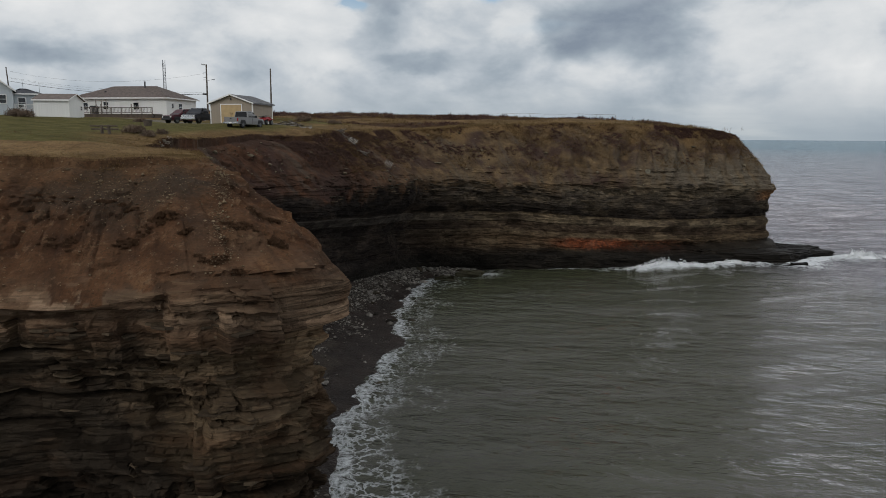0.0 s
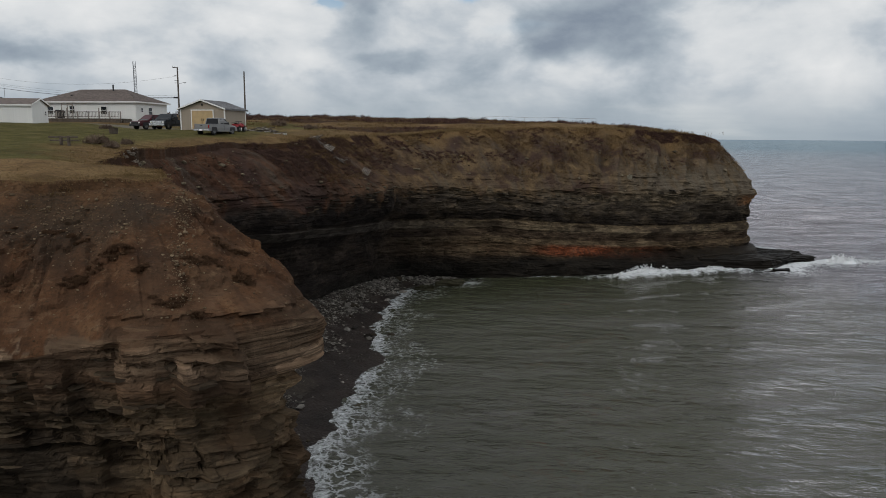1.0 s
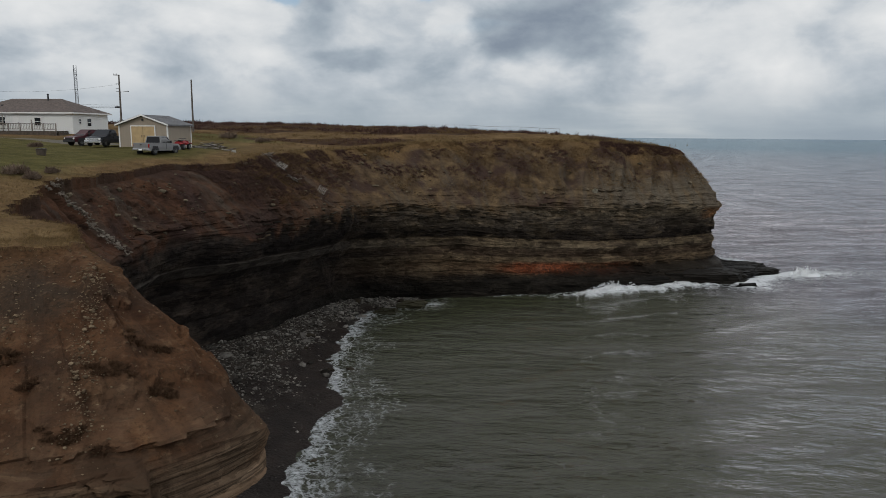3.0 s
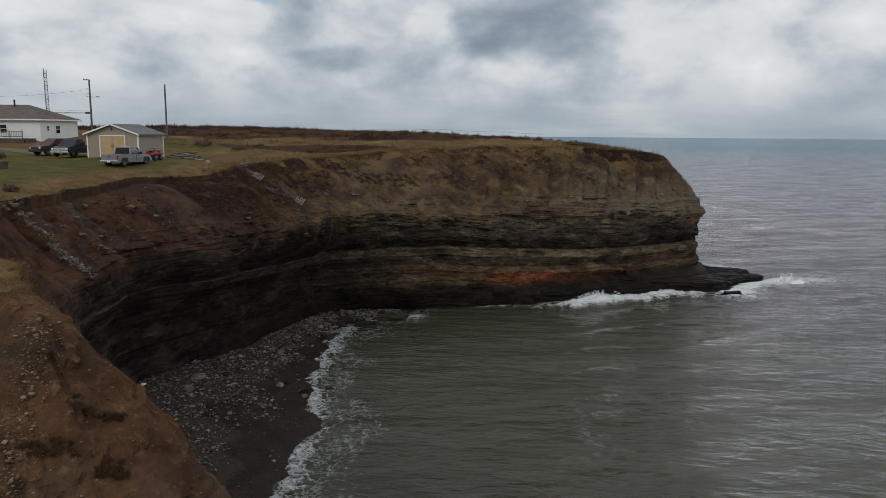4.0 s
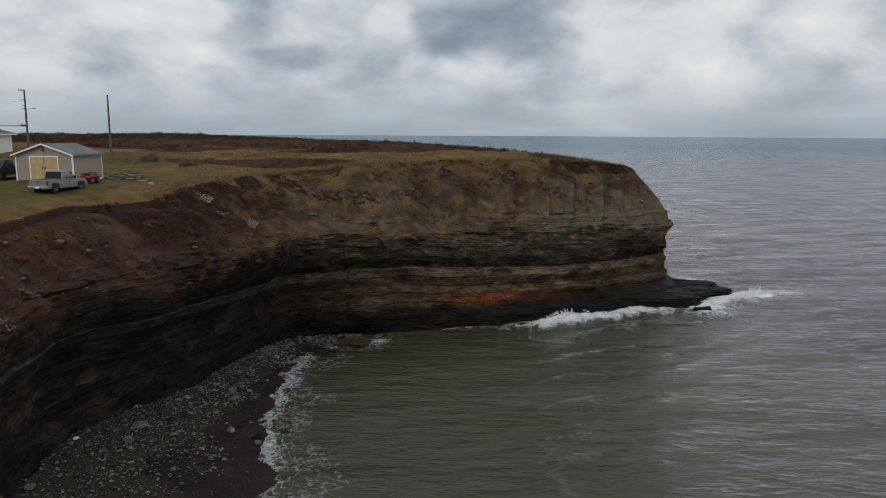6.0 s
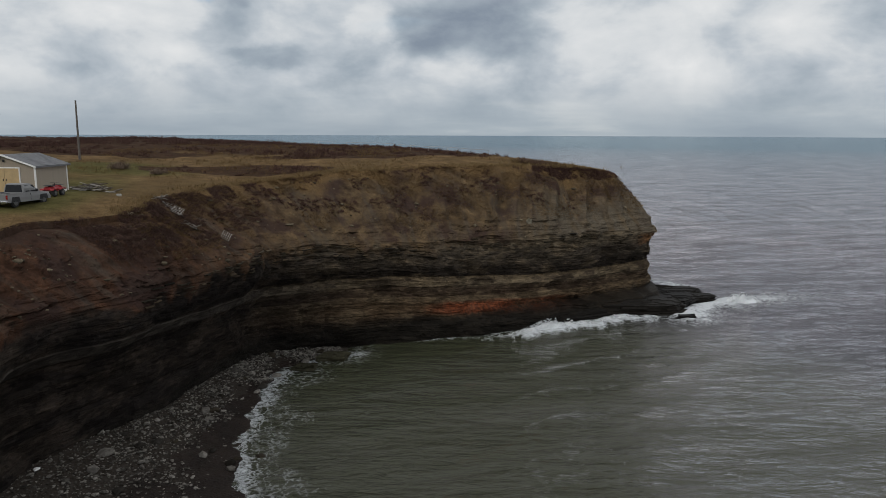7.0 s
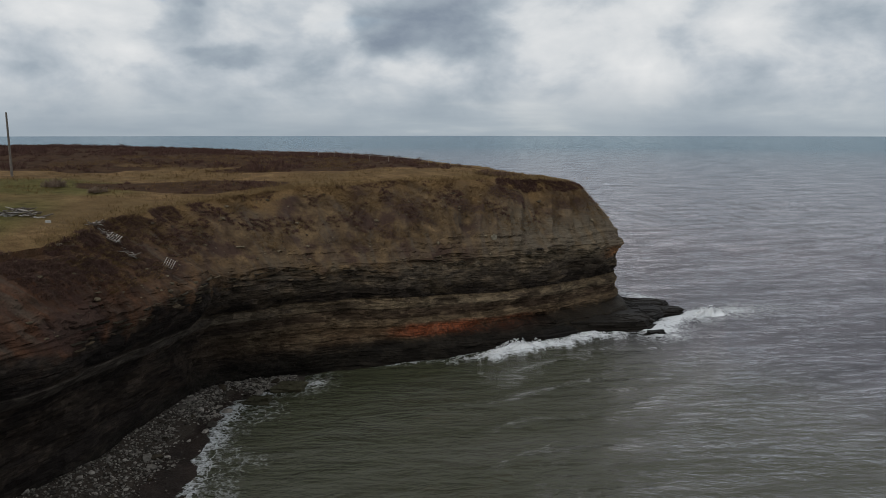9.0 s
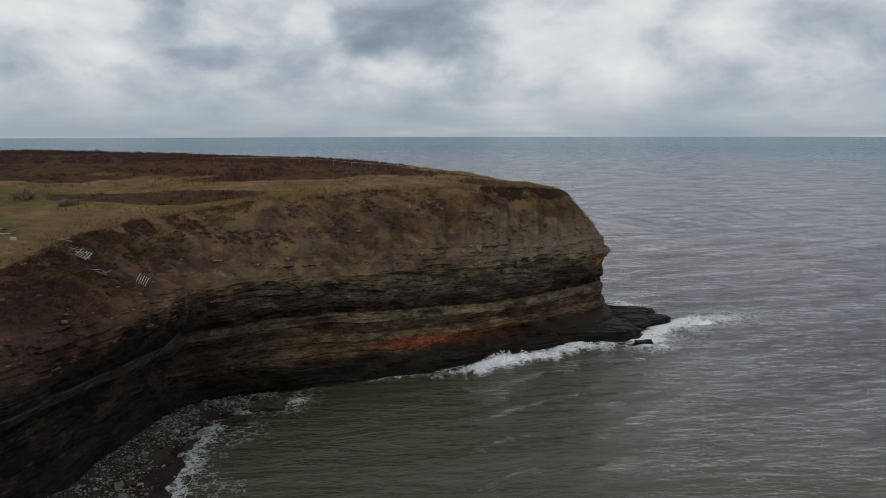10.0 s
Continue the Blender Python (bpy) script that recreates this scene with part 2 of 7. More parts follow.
def cliff_material():
    """Bedded rock below, soil and dry growth on the slope above. strat: height over the pale bed; soil: 1 on the slope; ochre: 1 on the tan headland."""
    mat, tree, b = material("bedded_cliff")
    at = place(tree)
    strat, soil, ochre, along = (attr(tree, k) for k in ("strat", "soil", "ochre", "along"))
    # beds drawn out along the wall
    bed_at = N(tree, "ShaderNodeCombineXYZ", X=math_node(tree, "MULTIPLY", along, 0.10), Y=0.0, Z=math_node(tree, "MULTIPLY", strat, 1.0)).outputs[0]
    fine_at = N(tree, "ShaderNodeCombineXYZ", X=math_node(tree, "MULTIPLY", along, 1.0), Y=3.0, Z=math_node(tree, "MULTIPLY", strat, 8.5)).outputs[0]
    bed = noise_tex(tree, bed_at, 1.3, 6.0, 0.6)
    fine = noise_tex(tree, fine_at, 1.0, 5.0, 0.65)
    patch = noise_tex(tree, at, 0.22, 5.0, 0.6)
    spots = noise_tex(tree, at, 2.6, 6.0, 0.65)
    wobbly = math_node(tree, "ADD", strat, math_node(tree, "MULTIPLY_ADD", bed, 0.9, -0.45))
    key = N(tree, "ShaderNodeMapRange", Value=wobbly, From_Min=-8.0, From_Max=8.0).outputs[0]

    def p(h):
        return (h + 8) / 16

    coal = (0.0165, 0.0132, 0.0107)
    beds = ramp(tree, key, ((p(-8), coal), (p(-5.0), (0.0230, 0.0170, 0.0120)), (p(-4.75), (0.0250, 0.0180, 0.0125)), (p(-4.5), (0.0620, 0.0420, 0.0260)), (p(-3.4), (0.0800, 0.0520, 0.0300)), (p(-2.7), (0.0980, 0.0690, 0.0420)),
                            (p(-2.25), (0.0860, 0.0620, 0.0380)), (p(-2.1), (0.0400, 0.0270, 0.0180)), (p(-1.15), (0.0560, 0.0400, 0.0270)), (p(-0.98), (0.0950, 0.0740, 0.0480)), (p(-0.25), (0.1450, 0.1110, 0.0700)), (p(0.08), (0.0950, 0.0710, 0.0430)),
                            (p(0.22), coal), (p(1.4), (0.0330, 0.0268, 0.0212)), (p(2.2), (0.0640, 0.0515, 0.0380)), (p(3.0), (0.0480, 0.0390, 0.0300)), (p(3.8), (0.0850, 0.0690, 0.0490)), (p(5.0), (0.1250, 0.0970, 0.0630)), (p(7.5), (0.1450, 0.1060, 0.0620))))
    comes = noise_tex(tree, N(tree, "ShaderNodeCombineXYZ", X=math_node(tree, "MULTIPLY", along, 0.22), Y=9.0, Z=math_node(tree, "MULTIPLY", strat, 0.5)).outputs[0], 1.0, 5.0, 0.62)
    in_pale = ramp(tree, key, ((p(-1.1), 0.0), (p(-0.8), 1.0), (p(-0.1), 1.0), (p(0.15), 0.0)))
    beds = mix(tree, math_node(tree, "MULTIPLY", in_pale, ramp(tree, comes, ((0.46, 0.85), (0.56, 0.0)))), beds, (0.046, 0.034, 0.024))
    # broken faces: lighter fresh rock, gathered in patches along the beds
    slab_at = N(tree, "ShaderNodeCombineXYZ", X=math_node(tree, "MULTIPLY", along, 0.16), Y=7.0, Z=math_node(tree, "MULTIPLY", strat, 0.55)).outputs[0]
    slabs = noise_tex(tree, slab_at, 1.5, 6.0, 0.62, 0.3)
    fresh = ramp(tree, key, ((p(-5.0), 0.12), (p(-4.4), 0.5), (p(-1.0), 0.55), (p(0.0), 0.8), (p(0.3), 0.25), (p(2.5), 0.3), (p(3.6), 0.6)))
    beds = mix(tree, math_node(tree, "MULTIPLY", ramp(tree, slabs, ((0.50, 0.0), (0.63, 1.0))), fresh), beds, (0.175, 0.130, 0.080))
    # along the bay head the beds go near black, the pale bed grey
    bay = attr(tree, "bay_mask")
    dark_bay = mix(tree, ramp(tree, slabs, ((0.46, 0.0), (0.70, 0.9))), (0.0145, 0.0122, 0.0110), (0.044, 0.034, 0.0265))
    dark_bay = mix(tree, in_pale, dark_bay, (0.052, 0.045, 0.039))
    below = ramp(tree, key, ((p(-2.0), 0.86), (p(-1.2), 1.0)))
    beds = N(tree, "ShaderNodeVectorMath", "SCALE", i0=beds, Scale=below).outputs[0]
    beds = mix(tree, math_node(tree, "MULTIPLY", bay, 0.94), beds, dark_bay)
    beds = mix(tree, ramp(tree, fine, ((0.32, 0.6), (0.46, 0.0))), beds, (0.015, 0.012, 0.0095))
    beds = mix(tree, math_node(tree, "MULTIPLY", ramp(tree, fine, ((0.57, 0.0), (0.76, 0.40))), math_node(tree, "MULTIPLY_ADD", bay, -0.8, 1.0)), beds, (0.2400, 0.1792, 0.1040))
    # burnt red bed
    red_at = math_node(tree, "ABSOLUTE", math_node(tree, "ADD", wobbly, 3.65))
    red = math_node(tree, "MULTIPLY", ramp(tree, red_at, ((0.45, 1.0), (0.95, 0.0))), attr(tree, "burnt"))
    red = math_node(tree, "MULTIPLY", red, ramp(tree, slabs, ((0.36, 0.25), (0.52, 0.95))))
    beds = mix(tree, red, beds, mix(tree, ramp(tree, spots, ((0.4, 0.0), (0.6, 1.0))), (0.10, 0.036, 0.02), (0.19, 0.056, 0.024)))
    rust = math_node(tree, "MULTIPLY", attr(tree, "rust"), ramp(tree, spots, ((0.34, 0.35), (0.5, 1.0))))
    beds = mix(tree, rust, beds, (0.21, 0.105, 0.048))
    # weed and wet at the foot
    zed = N(tree, "ShaderNodeSeparateXYZ", Vector=at).outputs["Z"]
    wet = N(tree, "ShaderNodeMapRange", Value=math_node(tree, "ADD", zed, math_node(tree, "MULTIPLY_ADD", spots, 1.6, -0.8)), From_Min=2.0, From_Max=3.0, To_Min=1.0, To_Max=0.0).outputs[0]
    beds = mix(tree, math_node(tree, "MULTIPLY", wet, 0.9), beds, (0.011, 0.0095, 0.0075))
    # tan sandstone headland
    # lowest stops near black: shade of the undercut foot painted into the beds
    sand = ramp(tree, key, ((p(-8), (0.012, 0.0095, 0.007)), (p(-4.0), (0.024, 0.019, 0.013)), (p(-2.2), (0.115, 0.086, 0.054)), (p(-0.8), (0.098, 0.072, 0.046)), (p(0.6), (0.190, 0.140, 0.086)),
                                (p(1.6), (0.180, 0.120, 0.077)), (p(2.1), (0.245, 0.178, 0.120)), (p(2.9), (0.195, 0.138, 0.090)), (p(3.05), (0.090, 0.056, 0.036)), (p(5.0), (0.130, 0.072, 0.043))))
    sand = mix(tree, ramp(tree, fine, ((0.33, 0.75), (0.46, 0.0))), sand, (0.024, 0.018, 0.014))
    sand = mix(tree, ramp(tree, fine, ((0.56, 0.0), (0.74, 0.45))), sand, (0.27, 0.20, 0.120))
    sand = mix(tree, ramp(tree, slabs, ((0.52, 0.0), (0.7, 0.5))), sand, (0.145, 0.075, 0.040))
    sand = mix(tree, ramp(tree, patch, ((0.40, 0.7), (0.54, 0.0))), sand, (0.040, 0.029, 0.021))
    washed = noise_tex(tree, N(tree, "ShaderNodeCombineXYZ", X=math_node(tree, "MULTIPLY", along, 0.8), Y=6.0, Z=math_node(tree, "MULTIPLY", strat, 0.30)).outputs[0], 1.0, 6.0, 0.62, 0.5)
    sand = mix(tree, ramp(tree, washed, ((0.52, 0.0), (0.66, 0.6))), sand, (0.078, 0.046, 0.026))
    sand = N(tree, "ShaderNodeVectorMath", "MULTIPLY", i0=sand, i1=(1.03, 1.0, 0.98)).outputs[0]
    # fine laminae on the smooth face
    laminae = noise_tex(tree, N(tree, "ShaderNodeCombineXYZ", X=math_node(tree, "MULTIPLY", along, 0.35), Y=4.0, Z=math_node(tree, "MULTIPLY", strat, 15.0)).outputs[0], 1.0, 4.0, 0.6)
    laminae = math_node(tree, "MULTIPLY", math_node(tree, "MULTIPLY_ADD", attr(tree, "laminated"), 0.45, 0.55), ramp(tree, laminae, ((0.40, 0.85), (0.52, 0.0))))
    sand = mix(tree, laminae, sand, (0.058, 0.042, 0.028))
    # shade of the hollow low on the left, painted over the rock
    sand = mix(tree, math_node(tree, "MULTIPLY", attr(tree, "shade_and_stones"), ramp(tree, slabs, ((0.46, 0.85), (0.62, 0.35)))), sand, (0.026, 0.021, 0.016))
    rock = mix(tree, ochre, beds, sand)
    # joint blocks, each of its own tone
    frac = N(tree, "ShaderNodeCombineXYZ", X=math_node(tree, "MULTIPLY", along, 0.55), Y=2.0, Z=math_node(tree, "MULTIPLY", strat, 1.3)).outputs[0]
    frac = N(tree, "ShaderNodeVectorMath", "ADD", i0=frac, i1=N(tree, "ShaderNodeVectorMath", "SCALE", i0=noise_tex(tree, at, 1.1, 4.0, 0.6, 0.0, 1), Scale=0.3).outputs[0]).outputs[0]
    blocks = N(tree, "ShaderNodeTexVoronoi", Vector=frac, Scale=1.0)
    blocks.distance = "CHEBYCHEV"
    tone = N(tree, "ShaderNodeSeparateXYZ", Vector=blocks.outputs["Color"]).outputs["X"]
    small = N(tree, "ShaderNodeVectorMath", "MULTIPLY", i0=frac, i1=(3.1, 1.0, 3.6)).outputs[0]
    small = N(tree, "ShaderNodeTexVoronoi", Vector=small, Scale=1.0)
    small.distance = "CHEBYCHEV"
    chip = N(tree, "ShaderNodeSeparateXYZ", Vector=small.outputs["Color"]).outputs["X"]
    tone = math_node(tree, "MULTIPLY", math_node(tree, "MULTIPLY_ADD", tone, 0.7, 0.68), math_node(tree, "MULTIPLY_ADD", chip, 0.6, 0.70))
    rock = N(tree, "ShaderNodeVectorMath", "SCALE", i0=rock, Scale=tone).outputs[0]
    # the slope: soil, scree, dead grass, brush
    mid = noise_tex(tree, at, 0.55, 6.0, 0.62, 0.4)
    streak = noise_tex(tree, N(tree, "ShaderNodeCombineXYZ", X=math_node(tree, "MULTIPLY", along, 0.9), Y=0.0, Z=math_node(tree, "MULTIPLY", zed, 0.22)).outputs[0], 1.0, 5.0, 0.6, 0.3)
    grit = noise_tex(tree, at, 9.0, 4.0, 0.7)
    soil_far = ramp(tree, mid, ((0.30, (0.040, 0.026, 0.017)), (0.44, (0.086, 0.058, 0.034)), (0.55, (0.122, 0.083, 0.046)), (0.68, (0.185, 0.126, 0.068))))
    ruddy = ramp(tree, mid, ((0.30, (0.021, 0.0125, 0.0095)), (0.46, (0.060, 0.031, 0.020)), (0.60, (0.096, 0.047, 0.028)), (0.75, (0.128, 0.072, 0.044))))
    soil_far = mix(tree, attr(tree, "ruddy"), soil_far, ruddy)
    soil_far = mix(tree, ramp(tree, streak, ((0.48, 0.0), (0.66, 0.7))), soil_far, (0.0878, 0.0711, 0.0562))
    soil_far = mix(tree, ramp(tree, patch, ((0.50, 0.0), (0.60, 0.85))), soil_far, (0.050, 0.031, 0.026))
    soil_far = mix(tree, attr(tree, "turf"), soil_far, mix(tree, ramp(tree, grit, ((0.35, 0.0), (0.65, 1.0))), (0.094, 0.058, 0.027), (0.195, 0.125, 0.058)))
    soil_near = ramp(tree, mid, ((0.32, (0.041, 0.0210, 0.0130)), (0.46, (0.081, 0.0405, 0.0215)), (0.55, (0.107, 0.0545, 0.0285)), (0.68, (0.154, 0.085, 0.045))))
    soil_near = mix(tree, ramp(tree, streak, ((0.36, 0.65), (0.50, 0.0))), soil_near, (0.044, 0.025, 0.016))
    soil_near = mix(tree, ramp(tree, patch, ((0.5, 0.0), (0.66, 0.7))), soil_near, (0.0503, 0.0347, 0.0242))
    soil_near = mix(tree, ramp(tree, spots, ((0.56, 0.0), (0.70, 0.6))), soil_near, (0.1857, 0.1173, 0.0688))
    soil_near = mix(tree, attr(tree, "turf"), soil_near, mix(tree, ramp(tree, grit, ((0.35, 0.0), (0.65, 1.0))), (0.0819, 0.0500, 0.0242), (0.1474, 0.0969, 0.0482)))
    soil_near = mix(tree, math_node(tree, "MULTIPLY", attr(tree, "shade_and_stones"), ramp(tree, grit, ((0.35, 1.0), (0.62, 0.35)))), soil_near, (0.043, 0.032, 0.023))
    shaly = math_node(tree, "MULTIPLY", attr(tree, "shaly"), ramp(tree, streak, ((0.34, 0.35), (0.55, 1.0))))
    soil_far = mix(tree, shaly, soil_far, mix(tree, ramp(tree, fine, ((0.35, 0.0), (0.65, 1.0))), (0.080, 0.068, 0.051), (0.175, 0.148, 0.108)))
    slope = mix(tree, ochre, soil_far, soil_near)
    slope = mix(tree, ramp(tree, grit, ((0.34, 0.55), (0.5, 0.0))), slope, (0.03, 0.022, 0.014))
    col = mix(tree, soil, rock, slope)
    tree.links.new(col, b.inputs["Base Color"])
    rough = math_node(tree, "MULTIPLY_ADD", wet, -0.3, 0.92)
    tree.links.new(rough, b.inputs["Roughness"])
    tree.links.new(math_node(tree, "MULTIPLY_ADD", wet, 0.03, 0.03), b.inputs["Specular IOR Level"])
    h = math_node(tree, "ADD", math_node(tree, "MULTIPLY", fine, 0.8), math_node(tree, "MULTIPLY", spots, 0.7))
    h = math_node(tree, "ADD", h, math_node(tree, "MULTIPLY", grit, 0.35))
    relief(tree, b, h, 0.9, 0.16)
    return mat


def turf_material():
    """Rough coastal turf: mown green lawn, straw-coloured grass and dark brush patches. lawn, brush: 0..1."""
    mat, tree, b = material("coastal_turf")
    at = place(tree)
    big = noise_tex(tree, at, 0.09, 5.0, 0.6, 0.5)
    mid = noise_tex(tree, at, 0.6, 6.0, 0.62)
    fine = noise_tex(tree, mapped(tree, at, (1, 1, 0.4)), 7.0, 5.0, 0.7)
    straw = ramp(tree, mid, ((0.3, (0.085, 0.052, 0.026)), (0.5, (0.166, 0.105, 0.051)), (0.7, (0.238, 0.157, 0.078))))
    straw = mix(tree, ramp(tree, big, ((0.4, 0.0), (0.6, 0.6))), straw, (0.098, 0.066, 0.030))
    green = ramp(tree, mid, ((0.3, (0.055, 0.051, 0.018)), (0.55, (0.100, 0.089, 0.032)), (0.75, (0.150, 0.126, 0.050))))
    heath = ramp(tree, mid, ((0.3, (0.028, 0.016, 0.011)), (0.55, (0.058, 0.033, 0.02)), (0.75, (0.088, 0.056, 0.03))))
    wob = math_node(tree, "MULTIPLY_ADD", mid, 0.5, -0.25)
    col = mix(tree, math_node(tree, "ADD", attr(tree, "lawn"), wob, 0.0, True), straw, green)
    col = mix(tree, ramp(tree, math_node(tree, "ADD", attr(tree, "brush"), wob), ((0.4, 0.0), (0.62, 1.0))), col, heath)
    col = mix(tree, ramp(tree, math_node(tree, "ADD", attr(tree, "bare"), wob), ((0.45, 0.0), (0.6, 0.9))), col, (0.16, 0.145, 0.125))
    col = mix(tree, ramp(tree, fine, ((0.33, 0.6), (0.5, 0.0))), col, (0.022, 0.017, 0.008))
    tree.links.new(col, b.inputs["Base Color"])
    b.inputs["Roughness"].default_value = 0.95
    b.inputs["Specular IOR Level"].default_value = 0.03
    relief(tree, b, math_node(tree, "ADD", fine, mid), 0.8, 0.12)
    return mat


def sea_material():
    """Grey-green water under cloud, with lacy foam where the mesh says that it breaks."""
    mat, tree, b = material("sea_water")
    at = place(tree)
    foam = attr(tree, "foam")
    at_w = mapped(tree, at, (1, 1, 1))
    at_w.node.inputs["Rotation"].default_value = (0, 0, radians(10))
    swell = noise_tex(tree, mapped(tree, at_w, (0.035, 0.16, 1.0)), 1.0, 3.0, 0.5, 0.3)
    chop = noise_tex(tree, mapped(tree, at_w, (0.26, 0.68, 1.0)), 1.0, 6.0, 0.60, 0.25)
    ripple = noise_tex(tree, mapped(tree, at, (1.0, 2.6, 1.0)), 1.0, 4.0, 0.58)
    silt = noise_tex(tree, at, 0.03, 4.0, 0.6)
    deep = ramp(tree, silt, ((0.35, (0.022, 0.0240, 0.028)), (0.65, (0.030, 0.0305, 0.034))))
    water = mix(tree, attr(tree, "shallow"), deep, (0.041, 0.044, 0.025))
    lace = N(tree, "ShaderNodeTexVoronoi", Vector=N(tree, "ShaderNodeVectorMath", "ADD", i0=at, i1=N(tree, "ShaderNodeVectorMath", "SCALE", i0=noise_tex(tree, at, 0.8, 3.0, 0.6, 0.0, 1), Scale=3.5).outputs[0]).outputs[0], Scale=0.9)
    lace.feature = "DISTANCE_TO_EDGE"
    holes = ramp(tree, lace.outputs["Distance"], ((0.01, 1.0), (0.15, 0.0)))
    froth = noise_tex(tree, at, 1.6, 7.0, 0.68, 0.6)
    solid = math_node(tree, "ADD", foam, math_node(tree, "MULTIPLY_ADD", froth, 0.9, -0.47))
    dense = ramp(tree, solid, ((0.62, 0.0), (0.84, 1.0)))
    thin = math_node(tree, "MULTIPLY", holes, ramp(tree, solid, ((0.20, 0.0), (0.58, 0.7))))
    white = math_node(tree, "MAXIMUM", dense, thin)
    h = math_node(tree, "ADD", math_node(tree, "MULTIPLY", swell, 2.2), math_node(tree, "MULTIPLY", chop, 1.7))
    h = math_node(tree, "ADD", h, math_node(tree, "MULTIPLY", ripple, 0.30))
    h = math_node(tree, "ADD", h, math_node(tree, "MULTIPLY", white, 0.25))
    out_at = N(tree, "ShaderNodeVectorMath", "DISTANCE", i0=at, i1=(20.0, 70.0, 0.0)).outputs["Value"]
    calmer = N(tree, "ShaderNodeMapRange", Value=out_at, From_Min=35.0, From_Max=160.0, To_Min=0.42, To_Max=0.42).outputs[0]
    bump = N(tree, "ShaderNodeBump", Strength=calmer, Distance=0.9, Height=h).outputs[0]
    # far out, the sky's reflection is painted bluer and dimmer through these tints
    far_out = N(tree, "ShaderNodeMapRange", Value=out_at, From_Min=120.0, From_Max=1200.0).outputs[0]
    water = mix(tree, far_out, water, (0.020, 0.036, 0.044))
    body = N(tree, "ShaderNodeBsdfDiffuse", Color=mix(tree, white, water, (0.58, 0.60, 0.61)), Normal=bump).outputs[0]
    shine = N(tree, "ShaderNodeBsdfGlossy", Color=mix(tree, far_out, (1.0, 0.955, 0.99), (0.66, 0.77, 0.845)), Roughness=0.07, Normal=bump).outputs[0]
    # a rough sea never mirrors fully, however flat the view
    gloss = math_node(tree, "MINIMUM", N(tree, "ShaderNodeFresnel", IOR=1.34, Normal=bump).outputs[0], 0.52)
    gusts = noise_tex(tree, mapped(tree, at, (0.045, 0.16, 1.0)), 1.0, 8.0, 0.75, 0.2)
    gloss = math_node(tree, "MULTIPLY", gloss, math_node(tree, "MULTIPLY_ADD", gusts, 2.1, 0.12))
    # reflected sky dimmed by hand near the bay, strengthened farther out
    shine_by_range = N(tree, "ShaderNodeMapRange", Value=out_at, From_Min=25.0, From_Max=120.0, To_Min=0.94, To_Max=1.14).outputs[0]
    gloss = math_node(tree, "MULTIPLY", gloss, shine_by_range)
    gloss = math_node(tree, "MULTIPLY", gloss, math_node(tree, "SUBTRACT", 1.0, white))
    tree.nodes.remove(b)
    shader = N(tree, "ShaderNodeMixShader", i0=gloss, i1=body, i2=shine)
    tree.links.new(shader.outputs[0], tree.nodes["Material Output"].inputs["Surface"])
    return mat


def beach_material():
    mat, tree, b = material("wet_shingle")
    at = place(tree)
    n1, n2 = noise_tex(tree, at, 0.5, 5.0, 0.6), noise_tex(tree, at, 6.0, 5.0, 0.7)
    cells = N(tree, "ShaderNodeTexVoronoi", Vector=at, Scale=4.5)
    col = ramp(tree, n1, ((0.3, (0.012, 0.0086, 0.0068)), (0.7, (0.029, 0.0205, 0.0163))))
    grey = mix(tree, ramp(tree, n2, ((0.3, 0.0), (0.7, 1.0))), (0.019, 0.015, 0.012), (0.058, 0.047, 0.037))
    col = mix(tree, ramp(tree, math_node(tree, "ADD", attr(tree, "dry"), math_node(tree, "MULTIPLY_ADD", n1, 0.8, -0.4)), ((0.4, 0.0), (0.7, 1.0))), col, grey)
    tree.links.new(col, b.inputs["Base Color"])
    tree.links.new(math_node(tree, "MULTIPLY_ADD", attr(tree, "dry"), 0.35, 0.55), b.inputs["Roughness"])
    b.inputs["Specular IOR Level"].default_value = 0.12
    relief(tree, b, math_node(tree, "ADD", cells.outputs["Distance"], n2), 0.8, 0.10)
    return mat


def stone_material(name, dark, light, rough=0.85):
    """Loose stones, each of its own tone."""
    mat, tree, b = material(name)
    at = N(tree, "ShaderNodeTexCoord").outputs["Object"]
    own = N(tree, "ShaderNodeNewGeometry").outputs["Random Per Island"]
    each = N(tree, "ShaderNodeObjectInfo").outputs["Random"]
    pick = math_node(tree, "FRACT", math_node(tree, "ADD", own, each))
    n = noise_tex(tree, at, 3.0, 5.0, 0.65)
    col = mix(tree, pick, dark, light)
    col = mix(tree, ramp(tree, n, ((0.35, 0.6), (0.6, 0.0))), col, tuple(c * 0.35 for c in dark))
    tree.links.new(col, b.inputs["Base Color"])
    b.inputs["Roughness"].default_value = rough
    b.inputs["Specular IOR Level"].default_value = 0.4 if rough < 0.5 else 0.08
    relief(tree, b, n, 0.6, 0.06)
    return mat


def growth_material(name, dark, light):
    """Dead grass or bare twigs, each blade of its own tone."""
    mat, tree, b = material(name)
    own = N(tree, "ShaderNodeNewGeometry").outputs["Random Per Island"]
    n = noise_tex(tree, place(tree), 0.35, 4.0, 0.6)
    f = math_node(tree, "ADD", math_node(tree, "MULTIPLY", own, 0.6), math_node(tree, "MULTIPLY_ADD", n, 0.8, -0.2), 0.0, True)
    tree.links.new(mix(tree, f, dark, light), b.inputs["Base Color"])
    b.inputs["Roughness"].default_value = 0.95
    b.inputs["Specular IOR Level"].default_value = 0.02
    return mat


CLIFF, TURF, SEA, BEACH = cliff_material(), turf_material(), sea_material(), beach_material()
COBBLE = stone_material("beach_stone", (0.026, 0.022, 0.018), (0.29, 0.265, 0.23), 0.8)
